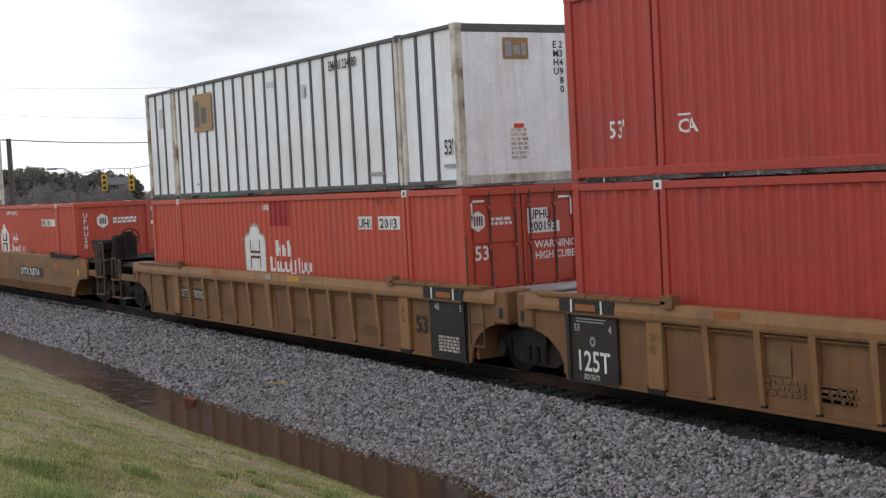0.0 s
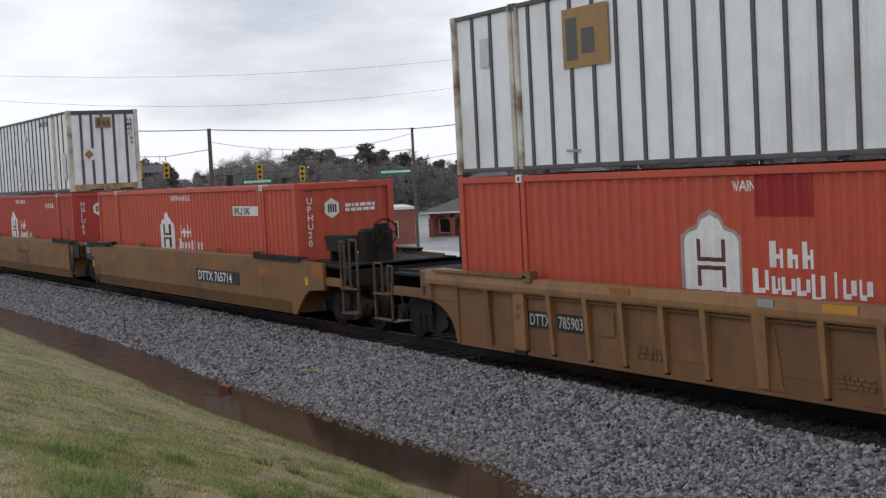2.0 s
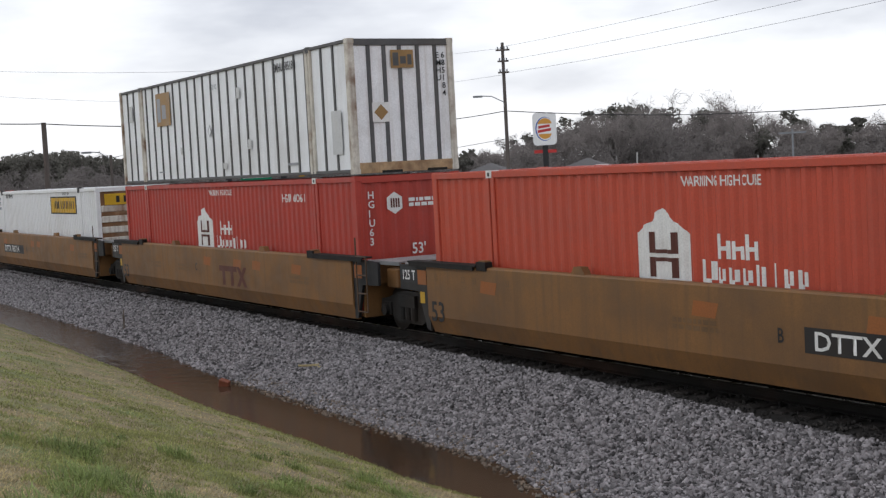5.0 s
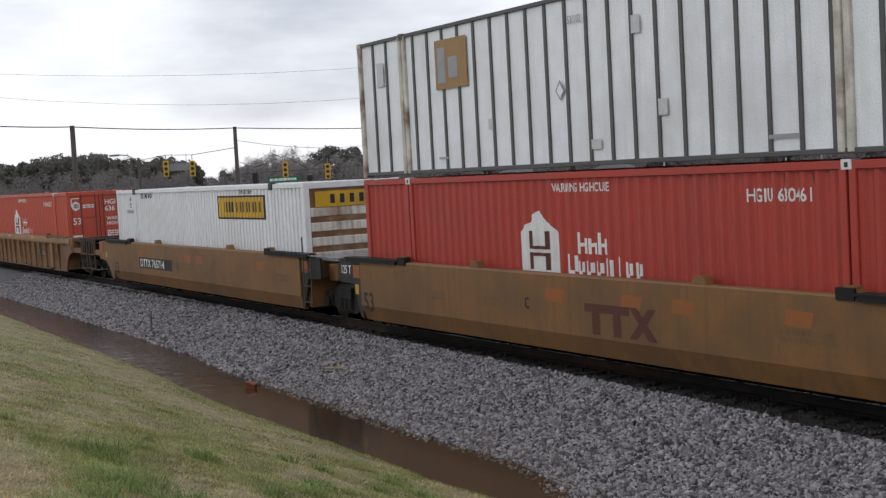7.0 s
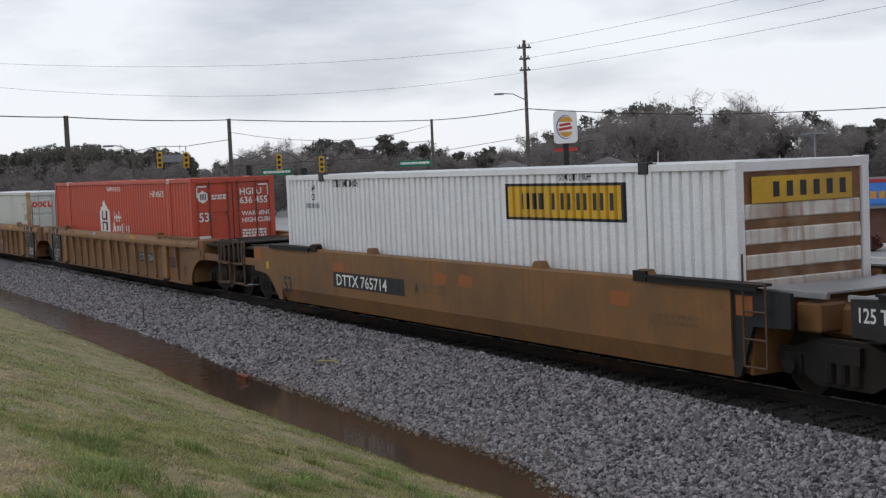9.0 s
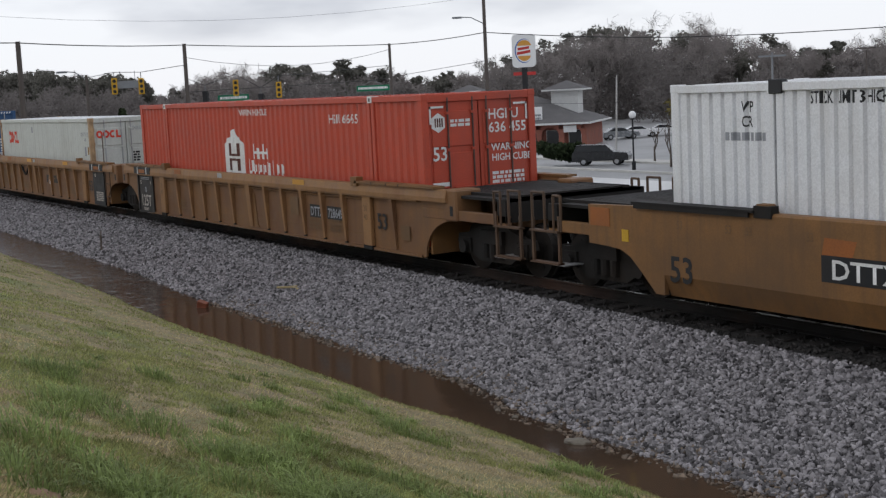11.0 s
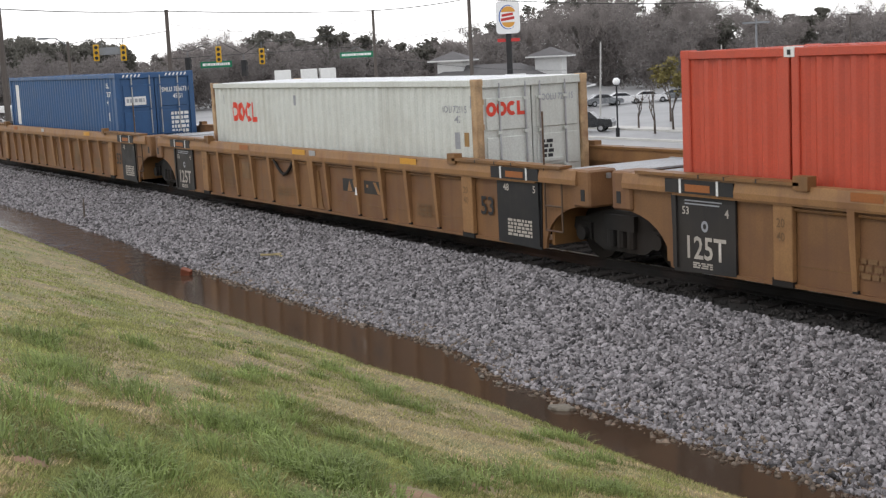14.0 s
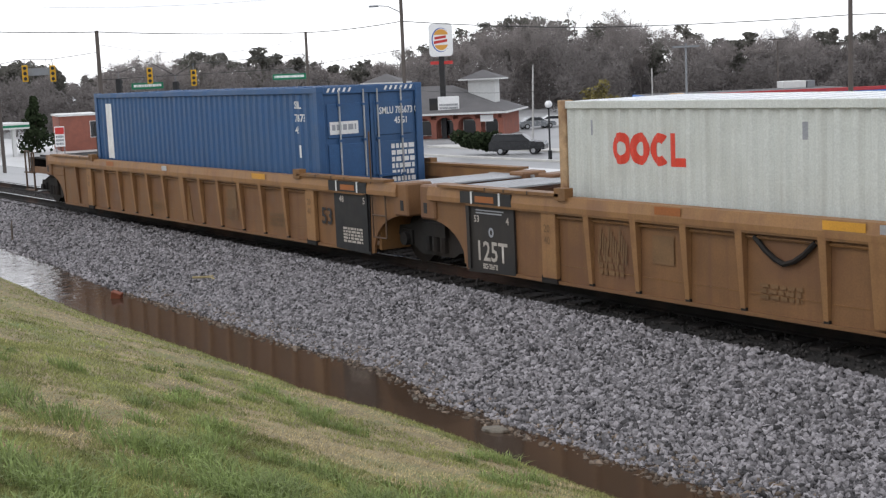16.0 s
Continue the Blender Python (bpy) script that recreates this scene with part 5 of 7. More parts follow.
def blades(name, count, height, width, material, label, keep, lean=0.5, rmin=6.0, rmax=48.0):
    """Single blades of grass on the bank, thinner with distance."""
    az = np.radians(RNG.uniform(36, 80, count * 3))
    r = 1 / RNG.uniform(1 / rmax, 1 / rmin, count * 3)
    x, y = -np.sin(az) * r, np.cos(az) * r
    v, got = [], 0
    for a, b, rr in zip(x, y, r):
        if got >= count:
            break
        if b > water_near(a) + 0.03 or b < 1.0 or not keep(a, b):
            continue
        got += 1
        h = height * RNG.uniform(0.5, 1.3)
        w = width * max(1.0, rr / 14)
        t = RNG.uniform(0, math.tau)
        dx, dy = math.cos(t), math.sin(t)
        z = ground_z(a, b) - 0.01
        l1, l2 = RNG.uniform(-lean, lean, 2) * h
        v += [(a - dx * w, b - dy * w, z), (a + dx * w, b + dy * w, z), (a + l1, b + l2, z + h)]
    f = np.arange(len(v)).reshape(-1, 3)
    return tagged(fast_mesh(name, np.array(v), f, material), label, "grass", kind="stuff")


def patch(x, y):
    d = water_near(x) - y
    band = -0.5 * math.exp(-((d - 1.75 - 0.5 * noise.noise((x * 0.3, 0.0, 60.0))) / 0.75) ** 2)
    return 1.7 * (0.8 * noise.noise((x * 0.35, y * 0.8, 5.0)) + 0.65 * noise.noise((x * 0.9, y * 1.9, 8.0)) + 0.5 * noise.noise((x * 2.6, y * 3.6, 2.0))) + 0.40 + band + 0.8 * max(0.0, 1 - d / 0.9)


def tuft(x, y):
    return noise.noise((x * 1.05, y * 1.6, 15.0)) + 0.5 * noise.noise((x * 3, y * 4, 25.0)) > random.uniform(0.25, 0.6)


M_GRASS = mat("spring_grass", (0.30, 0.315, 0.12), 0.7, var=0.4, scale=1.3, bump=0, rand=0.4, spec=0.2, thin=0.4)
M_LUSH = mat("lush_clump_grass", (0.24, 0.30, 0.105), 0.65, var=0.25, scale=1.5, bump=0, rand=0.4, spec=0.25, thin=0.4)
M_STRAW = mat("dry_grass", (0.47, 0.385, 0.21), 0.8, var=0.3, scale=2.5, bump=0, rand=0.5, spec=0.2, thin=0.3)
M_CLAY = mat("bare_red_clay", (0.25, 0.155, 0.10), 0.95, var=0.25, scale=5, dirt=(0.22, 0.15, 0.09), dirt_amount=0.7, dirt_scale=2.5, bump=0.7, fine=30)


def on_bank(az, el):
    """Where a sight line meets the grassy bank."""
    dx, dy, dz = -math.sin(radians(az)), math.cos(radians(az)), math.tan(radians(el))
    d = 3.0
    while d < 60 and EYE[2] + dz * d > ground_z(dx * d, dy * d):
        d += 0.05
    return dx * d, dy * d


CLAY = [(*on_bank(az, el), r) for az, el, r in ((60.5, -18.3, 0.36), (58.2, -18.0, 0.28), (55.5, -19.5, 0.4), (76.5, -15.5, 0.2))]


def bare(x, y):
    return any((x - a) ** 2 + ((y - b) * 1.4) ** 2 < (r * (1 + 0.5 * noise.noise((x * 3, y * 3, a)))) ** 2 * random.uniform(0.5, 1.1) for a, b, r in CLAY)


for a, b, r in CLAY:
    sheet("ground", [a + r * 1.5 * (i - 8) / 8 for i in range(17)], [b + r * 1.2 * (i - 8) / 8 for i in range(17)], lambda x, y: ground_z(x, y) + 0.02 - 0.05 * ((x - a) ** 2 + ((y - b) * 1.4) ** 2) / r ** 2 + 0.02 * noise.noise((x * 4, y * 4, 1)), M_CLAY, "bare red clay showing through the turf", "ground")


def clumps(name, sites, material, label):
    """Clumps of long blades that lean outwards from one root."""
    v = []
    for x, y, size in sites:
        k = int(230 * size)
        for _ in range(k):
            t, q = RNG.uniform(0, math.tau), RNG.uniform(0, 1) ** 0.7 * 0.24 * size
            a, b = x + q * 1.6 * math.cos(t), y + q * math.sin(t)
            if b > water_near(a) - 0.1:
                continue
            z = ground_z(a, b) - 0.01
            h = RNG.uniform(0.04, 0.15) * size ** 0.5
            o = RNG.uniform(0.3, 1.7) * h
            t2 = t + RNG.normal() * 0.9
            w = 0.0055
            px, py = -math.sin(t2) * w, math.cos(t2) * w
            ex, ey = math.cos(t2) * o, math.sin(t2) * o
            m = (a + ex * 0.4, b + ey * 0.4, z + h * 0.75)
            v += [(a - px, b - py, z), (a + px, b + py, z), (m[0] + px * 0.8, m[1] + py * 0.8, m[2])]
            v += [(a - px, b - py, z), (m[0] + px * 0.8, m[1] + py * 0.8, m[2]), (m[0] - px * 0.8, m[1] - py * 0.8, m[2])]
            v += [(m[0] - px * 0.8, m[1] - py * 0.8, m[2]), (m[0] + px * 0.8, m[1] + py * 0.8, m[2]), (a + ex, b + ey, z + h * RNG.uniform(0.75, 1.05))]
    return tagged(fast_mesh(name, np.array(v), np.arange(len(v)).reshape(-1, 3), material), label, "grass", kind="stuff")


blades("grass", 230000, 0.036, 0.0075, M_GRASS, "short green spring grass on the bank", lambda x, y: patch(x, y) > random.uniform(-0.15, 0.45) and not bare(x, y), lean=0.9)
blades("dry_grass", 120000, 0.026, 0.006, M_STRAW, "straw-coloured dry grass in patches", lambda x, y: patch(x, y) < random.uniform(-0.1, 0.55) and not bare(x, y), lean=1.8)
blades("grass_tufts", 15000, 0.065, 0.0055, M_GRASS, "taller tufts of green grass", lambda x, y: tuft(x, y) and y < 8.2 and not bare(x, y), lean=0.9, rmax=30)
blades("grass_fringe", 6000, 0.05, 0.005, M_GRASS, "thin grass fringe at the water's edge", lambda x, y: water_near(x) - 0.16 < y, lean=0.6, rmin=11, rmax=60)
sites = [(*on_bank(az, el), s_) for az, el, s_ in (
    (75.4, -12.0, 1.2), (74.4, -12.1, 1.0), (72.2, -13.3, 1.2), (72.7, -15.8, 1.3), (71.8, -16.4, 1.2), (69.3, -14.7, 1.1), (67.6, -15.2, 1.1), (66.6, -15.4, 0.9), (65.3, -16.7, 1.4), (64.6, -17.0, 1.2),
    (65.9, -14.3, 0.9), (61.7, -14.3, 0.8), (64.0, -17.4, 1.2), (63.2, -17.9, 1.3), (69.1, -15.9, 0.9), (76.6, -13.2, 1.3), (75.9, -10.6, 1.0), (71.7, -11.3, 0.7), (55.6, -18.0, 1.2), (52.0, -18.5, 0.8), (77.5, -14.5, 1.2))]
for k in range(240):
    az_, el_ = RNG.uniform(42, 82), -RNG.uniform(8.5, 19)
    x, y = on_bank(az_, el_)
    if y < water_near(x) - 0.4 and patch(x, y) > RNG.uniform(-0.3, 0.5):
        sites.append((x, y, RNG.uniform(0.25, 0.8)))
clumps("grass_clumps", sites, M_LUSH, "lush clumps of longer dark green grass")

# small things lying about
M_BRICK = mat("wet_red_brick", (0.20, 0.06, 0.03), 0.6, var=0.2, scale=8, dirt=GRIME, bump=0.3)
M_BARK = mat("grey_brown_bark", (0.13, 0.105, 0.085), 0.9, var=0.3, scale=4, bump=0.5, fine=25)
M_ROCK = mat("wet_grey_rock", (0.17, 0.15, 0.12), 0.7, var=0.3, scale=6, bump=0.5)


def lump(name, at, size, material, label, category, seed):
    bm = bmesh.new()
    bmesh.ops.create_icosphere(bm, subdivisions=2, radius=1)
    for v in bm.verts:
        k = 1 + 0.3 * noise.noise(v.co * 1.7 + Vector((seed, 0, 0)))
        v.co = Vector((v.co.x * size[0] * k, v.co.y * size[1] * k, v.co.z * size[2] * k))
    return mesh_thing(name, bm, material, label, category, at)


def on_water(az, el):
    d = (EYE[2] - WATER_Z) / math.tan(radians(-el))
    return -math.sin(radians(az)) * d, math.cos(radians(az)) * d


x, y = on_water(69.62, -8.6)
mesh_thing("brick", box(-0.11, 0.11, -0.06, 0.06, -0.12, 0.14, bevel=0.012), M_BRICK, "broken red brick standing in the ditch water", "brick", pose(x, y, WATER_Z, 12, 18, 40))
x, y = on_water(54.21, -14.99)
lump("rock", pose(x, y, WATER_Z, 0, 0, 30), (0.20, 0.1, 0.06), M_ROCK, "flat wet rock at the water's edge", "rock", 3)
x, y = on_water(66.9, -9.1)
lump("mud_clod", pose(x, y, WATER_Z, 0, 0, 60), (0.12, 0.05, 0.04), M_BARK, "dark clod lying in the shallow water", "debris", 8)
x, y = on_water(74.4, -6.1)
bm = bmesh.new()
bm_rod(bm, (0, 0, -0.3), (0.02, 0.01, 0.5), 0.028, 6)
bm_rod(bm, (0.02, 0.01, 0.5), (0.0, 0.03, 0.62), 0.022, 6)
mesh_thing("stake", bm, M_BARK, "thin weathered wooden stake standing by the ditch", "stake", pose(x * 0.985, water_far(x) + 0.25, -0.8))
d_ = 11.35 / math.cos(radians(66.08))
bm = bmesh.new()
for a, b in (((-0.3, 0, 0), (0.1, 0.05, 0.02)), ((0.1, 0.05, 0.02), (0.32, 0.0, 0.0)), ((-0.05, 0.03, 0.01), (0.15, 0.14, 0.03))):
    bm_rod(bm, a, b, 0.022, 6)
mesh_thing("fallen_branch", bm, M_STRAW, "pale fallen branch lying on the ballast", "branch", pose(-math.sin(radians(66.08)) * d_, 11.35, ground_z(-25.6, 11.35) + 0.07, 0, 0, 20))
for k, (az, el) in enumerate(((57.5, -13.6), (56.8, -13.9), (63.5, -10.1))):
    x, y = on_water(az, el)
    lump("litter", pose(x, y, WATER_Z + 0.01, 0, 0, 50 * k), (0.045, 0.03, 0.025), M_ROCK if k < 2 else M_BARK, "small scrap of litter floating in the ditch", "litter", 20 + k)


# ---- the town beyond the track ----
LOT_Z = -4.0


def far(az, d, z=LOT_Z):
    return -math.sin(radians(az)) * d, math.cos(radians(az)) * d, z


def facing(az, d, z=LOT_Z, turn=0):
    """A pose at that bearing and distance whose -y side faces the eye."""
    x, y, z = far(az, d, z)
    return pose(x, y, z, 0, 0, az + turn)


M_WOODPOLE = mat("weathered_pole_wood", (0.10, 0.085, 0.075), 0.9, var=0.2, scale=2, stretch=(6, 6, 0.5), bump=0.3)
M_PALEPOLE = mat("pale_concrete_pole", (0.42, 0.41, 0.39), 0.7, var=0.1, bump=0.1)
M_METAL = mat("grey_painted_metal", (0.22, 0.23, 0.24), 0.5, 0.3, var=0.1, bump=0.05)
M_WIRE = mat("black_cable", (0.03, 0.03, 0.03), 0.6, var=0.1, bump=0)
M_SIGY = mat("signal_yellow", (0.62, 0.36, 0.02), 0.5, var=0.08, bump=0)
M_GREEN = mat("street_sign_green", (0.0, 0.16, 0.075), 0.4, var=0.05, bump=0)
M_SIGNW = mat("white_sign_face", (0.78, 0.78, 0.77), 0.35, var=0.03, bump=0)
M_ORN = mat("orange_sign_shape", (0.62, 0.30, 0.05), 0.4, var=0.05, bump=0)
M_REDS = mat("red_sign_shape", (0.48, 0.035, 0.03), 0.4, var=0.05, bump=0)
M_BLUES = mat("blue_sign_shape", (0.03, 0.10, 0.38), 0.4, var=0.05, bump=0)
M_BRICKW = mat("brown_brick_wall", (0.17, 0.085, 0.06), 0.85, var=0.2, scale=1.5, dirt=(0.10, 0.06, 0.05), bump=0.3)
M_BRICKR = mat("red_brick_wall", (0.27, 0.10, 0.07), 0.85, var=0.15, scale=1.5, dirt=(0.15, 0.07, 0.06), bump=0.3)
M_SHINGLE = mat("grey_shingle_roof", (0.12, 0.115, 0.115), 0.85, var=0.15, scale=1.2, bump=0.3)
M_TRIMW = mat("white_trim_paint", (0.66, 0.66, 0.64), 0.5, var=0.05, bump=0.03)
M_ROOFB = mat("blue_metal_roof", (0.03, 0.15, 0.47), 0.45, var=0.08, scale=1, bump=0.05)
M_ROOFR = mat("red_roof_edge", (0.42, 0.045, 0.05), 0.5, var=0.08, bump=0.03)
M_KERB = mat("pale_concrete_kerb", (0.52, 0.51, 0.48), 0.8, var=0.1, scale=1, bump=0.1)
M_HEDGE = mat("dark_hedge_leaf", (0.03, 0.042, 0.02), 0.8, var=0.3, bump=0, rand=0.3, spec=0.1)
M_SHRUB = mat("red_brown_shrub", (0.12, 0.05, 0.035), 0.8, var=0.3, bump=0, rand=0.4)
# distance haze is put into the pale grey of these three woodland colours
M_PINE = mat("hazed_pine_needles", (0.185, 0.178, 0.155), 0.95, var=0.15, scale=0.3, bump=0, rand=0.2, spec=0.05, thin=0.5)
M_BRUSH = mat("hazed_leafless_brush", (0.215, 0.196, 0.186), 0.95, var=0.15, scale=0.2, bump=0, rand=0.12, spec=0.05, thin=0.5)
M_TWIG = mat("hazed_bare_twigs", (0.31, 0.28, 0.265), 0.9, var=0.2, scale=0.5, bump=0, spec=0.05, thin=0.4)
M_BLOSSOM = mat("white_blossom", (0.55, 0.53, 0.50), 0.8, var=0.1, bump=0, rand=0.3, spec=0.1)
M_YLEAF = mat("yellow_green_leaf", (0.19, 0.16, 0.06), 0.8, var=0.2, bump=0, rand=0.35, spec=0.1)
M_GLASS = mat("dark_window_glass", (0.02, 0.022, 0.025), 0.08, var=0.1, bump=0, spec=0.6)
M_CARW = mat("white_car_paint", (0.72, 0.72, 0.72), 0.25, var=0.03, bump=0)
M_CARK = mat("black_car_paint", (0.015, 0.016, 0.018), 0.2, var=0.05, bump=0, spec=0.6)
M_CARG = mat("grey_car_paint", (0.20, 0.21, 0.22), 0.25, 0.3, var=0.05, bump=0)
M_TYRE = mat("tyre_rubber", (0.02, 0.02, 0.02), 0.8, var=0.1, bump=0)
M_PAVE = mat("pale_road_surface", (0.58, 0.58, 0.57), 0.38, var=0.12, scale=0.15, dirt=(0.22, 0.22, 0.21), dirt_scale=0.08, bump=0.05)


def pole(az, d, top, r=0.16, label="weathered wooden utility pole", arms=(), material=None, lean=0.0, name="utility_pole", category="utility pole", group="utility poles"):
    x, y, z = far(az, d)
    ob = thing(name, label, category, pose(x, y, z, 0, lean, az), group)
    bm = bmesh.new()
    bm_rod(bm, (0, 0, -0.3), (0, 0, top - z), r, 10, r * 0.7)
    part("shaft", bm, material or M_WOODPOLE, ob)
    for h, w in arms:
        arm = part("cross_arm", box(-w / 2, w / 2, -0.18, -0.06, h, h + 0.12), M_WOODPOLE, ob)
        for k in range(4):
            part("insulator", rods([((-w / 2 + 0.15 + k * (w - 0.3) / 3, -0.12, h + 0.12), (-w / 2 + 0.15 + k * (w - 0.3) / 3, -0.12, h + 0.3))], 0.05, 6), M_METAL, arm)
    return ob


def lamp_arm(ob, h, reach):
    arm = part("lamp_arm", rods([((0, 0, h), (reach * 0.6, 0, h + 0.5)), ((reach * 0.6, 0, h + 0.5), (reach, 0, h + 0.55))], 0.04, 6), M_METAL, ob)
    part("lamp_head", box(*sorted((reach, reach + (0.7 if reach > 0 else -0.7))), -0.14, 0.14, h + 0.46, h + 0.6, bevel=0.03), M_METAL, arm)


def cable(pts, r=0.022, sag=0.0, group="overhead cables"):
    """One cable hung through points, sagging between each two."""
    line = []
    for p, q in zip(pts, pts[1:]):
        p, q = Vector(p), Vector(q)
        line += [p.lerp(q, k / 8) - Vector((0, 0, 4 * sag * k / 8 * (1 - k / 8))) for k in range(8)]
    line.append(Vector(pts[-1]))
    bm, prev = bmesh.new(), None
    for i, p in enumerate(line):
        d = (line[min(i + 1, len(line) - 1)] - line[max(i - 1, 0)]).normalized()
        a = d.cross(Vector((0, 0, 1))).normalized()
        c_ = d.cross(a)
        cur = [bm.verts.new(p + a * (r * math.cos(k * math.tau / 4)) + c_ * (r * math.sin(k * math.tau / 4))) for k in range(4)]
        if prev:
            for k in range(4):
                bm.faces.new((prev[k], prev[(k + 1) % 4], cur[(k + 1) % 4], cur[k]))
        prev = cur
    return mesh_thing("cable", bm, M_WIRE, "thin black overhead cable strung between poles", "cable", group=group)


def z_at(el, d):
    return EYE[2] + d * math.tan(radians(el))


p1 = pole(76.06, 83, z_at(2.49, 83), 0.2)
p2 = pole(69.62, 96, z_at(2.15, 96), 0.18)
p3 = pole(61.30, 112, z_at(1.79, 112), 0.15)
p4 = pole(57.35, 100, 11.9, 0.16, "tall wooden utility pole with cross arms and street lamp", arms=((15.3, 1.0), (14.5, 0.8), (13.7, 0.8)))
lamp_arm(p4, 11.6, -1.6)
p5 = pole(39.4, 96, 10.0, 0.19, "tall wooden utility pole with cross arm", arms=((13.2, 2.2),))
lamp_pole = pole(45.82, 95, z_at(0.65, 95), 0.09, "slim grey steel lot light pole", material=M_METAL, name="light_pole", category="light pole", group="")
part("sign_plate", box(-0.22, 0.22, -0.14, -0.1, 1.9, 2.7), M_SIGNW, lamp_pole)
part("light_bar", box(-0.9, 0.9, -0.1, 0.1, 8.2, 8.32), M_METAL, lamp_pole)
pole(52.15, 131, z_at(0.05, 131), 0.1, "slim leaning pale pole", material=M_PALEPOLE, lean=2.0, group="pale poles")
pole(47.2, 110, z_at(-0.31, 110), 0.07, "slim upright pale pole", material=M_PALEPOLE, group="pale poles")
pole(42.2, 150, z_at(0.55, 150), 0.12, "far wooden utility pole with cross arm", arms=((9.0, 2.0),))
p9 = pole(73.55, 95, z_at(1.26, 95) - 0.3, 0.13, "wooden pole carrying a street lamp")
lamp_arm(p9, z_at(1.26, 95) - LOT_Z - 0.6, -1.2)
p0 = pole(82.5, 75, z_at(3.0, 75), 0.2)

tops = [far(82.5, 75, z_at(2.95, 75)), far(76.06, 83, z_at(2.44, 83)), far(69.62, 96, z_at(2.1, 96)), far(61.30, 112, z_at(1.75, 112)), far(57.35, 100, z_at(2.05, 100)), far(49.5, 98, z_at(1.45, 98)), far(39.4, 96, z_at(1.45, 96)), far(30, 96, z_at(1.6, 96))]
cable(tops, 0.03, 0.12)
for dz in (0.0, 0.9, 1.9):
    cable([far(57.35, 100, 9.7 + dz), far(35, 60, 10.2 + dz)], 0.009, 0.3)
cable([far(80, 92, 11.0), far(57.35, 100, 11.5)], 0.008, 0.8)
cable([far(80, 92, 9.6), far(57.35, 100, 9.6)], 0.008, 1.2)
cable([far(61.3, 112, 3.2), far(52.0, 131, 1.0), far(47.2, 110, 2.4)], 0.015, 0.5)
cable([far(69.62, 96, z_at(1.6, 96)), far(61.3, 112, z_at(1.55, 112))], 0.015, 0.9)
SPAN = 97.0
cable([far(73.55, 95, z_at(1.2, 95) - 0.4), far(72.48, SPAN, z_at(0.57, SPAN) + 0.95), far(71.42, SPAN, z_at(0.53, SPAN) + 0.95), far(69.62, 96, z_at(1.3, 96))], 0.02)
cable([far(69.62, 96, z_at(0.75, 96)), far(68.9, SPAN, z_at(-0.12, SPAN) + 0.95), far(67.66, SPAN, z_at(0.28, SPAN) + 0.95), far(66.66, SPAN, z_at(-0.32, SPAN) + 0.95), far(65.92, SPAN, z_at(0.12, SPAN) + 0.95), far(61.3, 112, z_at(0.9, 112))], 0.02)
cable([far(69.62, 96, z_at(0.2, 96)), far(67.78, SPAN + 1.5, z_at(-0.12, SPAN + 1.5) + 0.6), far(62.06, 108, z_at(0.0, 108) + 0.6), far(57.35, 100, z_at(0.9, 100))], 0.018)


def signal(az, el, d, turn=0, face=True):
    """Three-lamp traffic signal hung from the span wire."""
    s = thing("traffic_signal", "yellow three-lamp traffic signal hung on a span wire" if face else "dark back of a hanging traffic signal", "traffic light", facing(az, d, z_at(el, d), turn), "traffic signals")
    m = M_SIGY if face else M_BLACK
    part("housing", box(-0.19, 0.19, -0.12, 0.12, -0.55, 0.55, bevel=0.03), m, s)
    part("hanger", rods([((0, 0, 0.55), (0, 0, 0.97))], 0.03, 6), M_METAL, s)
    for k, lens in enumerate((M_REDS, M_ORN, M_GREEN)):
        v = part("visor", rods([((0, -0.12, 0.35 - 0.35 * k), (0, -0.26, 0.35 - 0.35 * k))], 0.155, 12), m, s)
        part("lens", rods([((0, -0.255, 0.35 - 0.35 * k), (0, -0.268, 0.35 - 0.35 * k))], 0.12, 12), M_BLACK if k else M_BLACK, v)
    return s


for az, el in ((72.48, 0.57), (71.42, 0.53), (67.66, 0.28), (65.92, 0.12)):
    signal(az, el, SPAN)
signal(68.9, -0.12, SPAN, 150, False)
signal(66.66, -0.32, SPAN, 150, False)


def green_sign(az, el, d, w, turn):
    s = thing("street_sign", "green street name sign with white bars", "sign", facing(az, d, z_at(el, d), turn), "street name signs")
    part("panel", box(-w / 2, w / 2, -0.02, 0.02, -0.22, 0.22, bevel=0.008), M_GREEN, s)
    part("lettering", moved(poly_bm(*label_bars(-w / 2 + 0.15, w / 2 - 0.15, -0.12, 0.13, 1, int(w * 10))), 0, -0.026, 0), M_SIGNW, s)
    for k in (-1, 1):
        part("hanger", rods([((k * w / 3, 0, 0.2), (0, 0, 0.62))], 0.02, 5), M_METAL, s)


green_sign(67.78, -0.12, SPAN + 1.5, 2.2, 10)
green_sign(62.06, 0.0, 108, 2.8, -25)

# tall restaurant sign: white lozenge with plain bun-coloured shapes
az, d = 55.78, 150
s = thing("pylon_sign", "tall white rounded restaurant sign with orange and red shapes", "sign", facing(az, d, LOT_Z, -8))
w, h = 2.5, 3.5
cz = z_at(1.22, d) - LOT_Z
out = []
for cx, cy, a0 in ((w / 2 - 0.4, h / 2 - 0.4, 0), (-w / 2 + 0.4, h / 2 - 0.4, 90), (-w / 2 + 0.4, -h / 2 + 0.4, 180), (w / 2 - 0.4, -h / 2 + 0.4, 270)):
    out += [(cx + 0.4 * math.cos(radians(a0 + k * 22.5)), cz + cy + 0.4 * math.sin(radians(a0 + k * 22.5))) for k in range(5)]
part("cabinet", prism(out, "y", -0.35, 0.35), M_SIGNW, s)


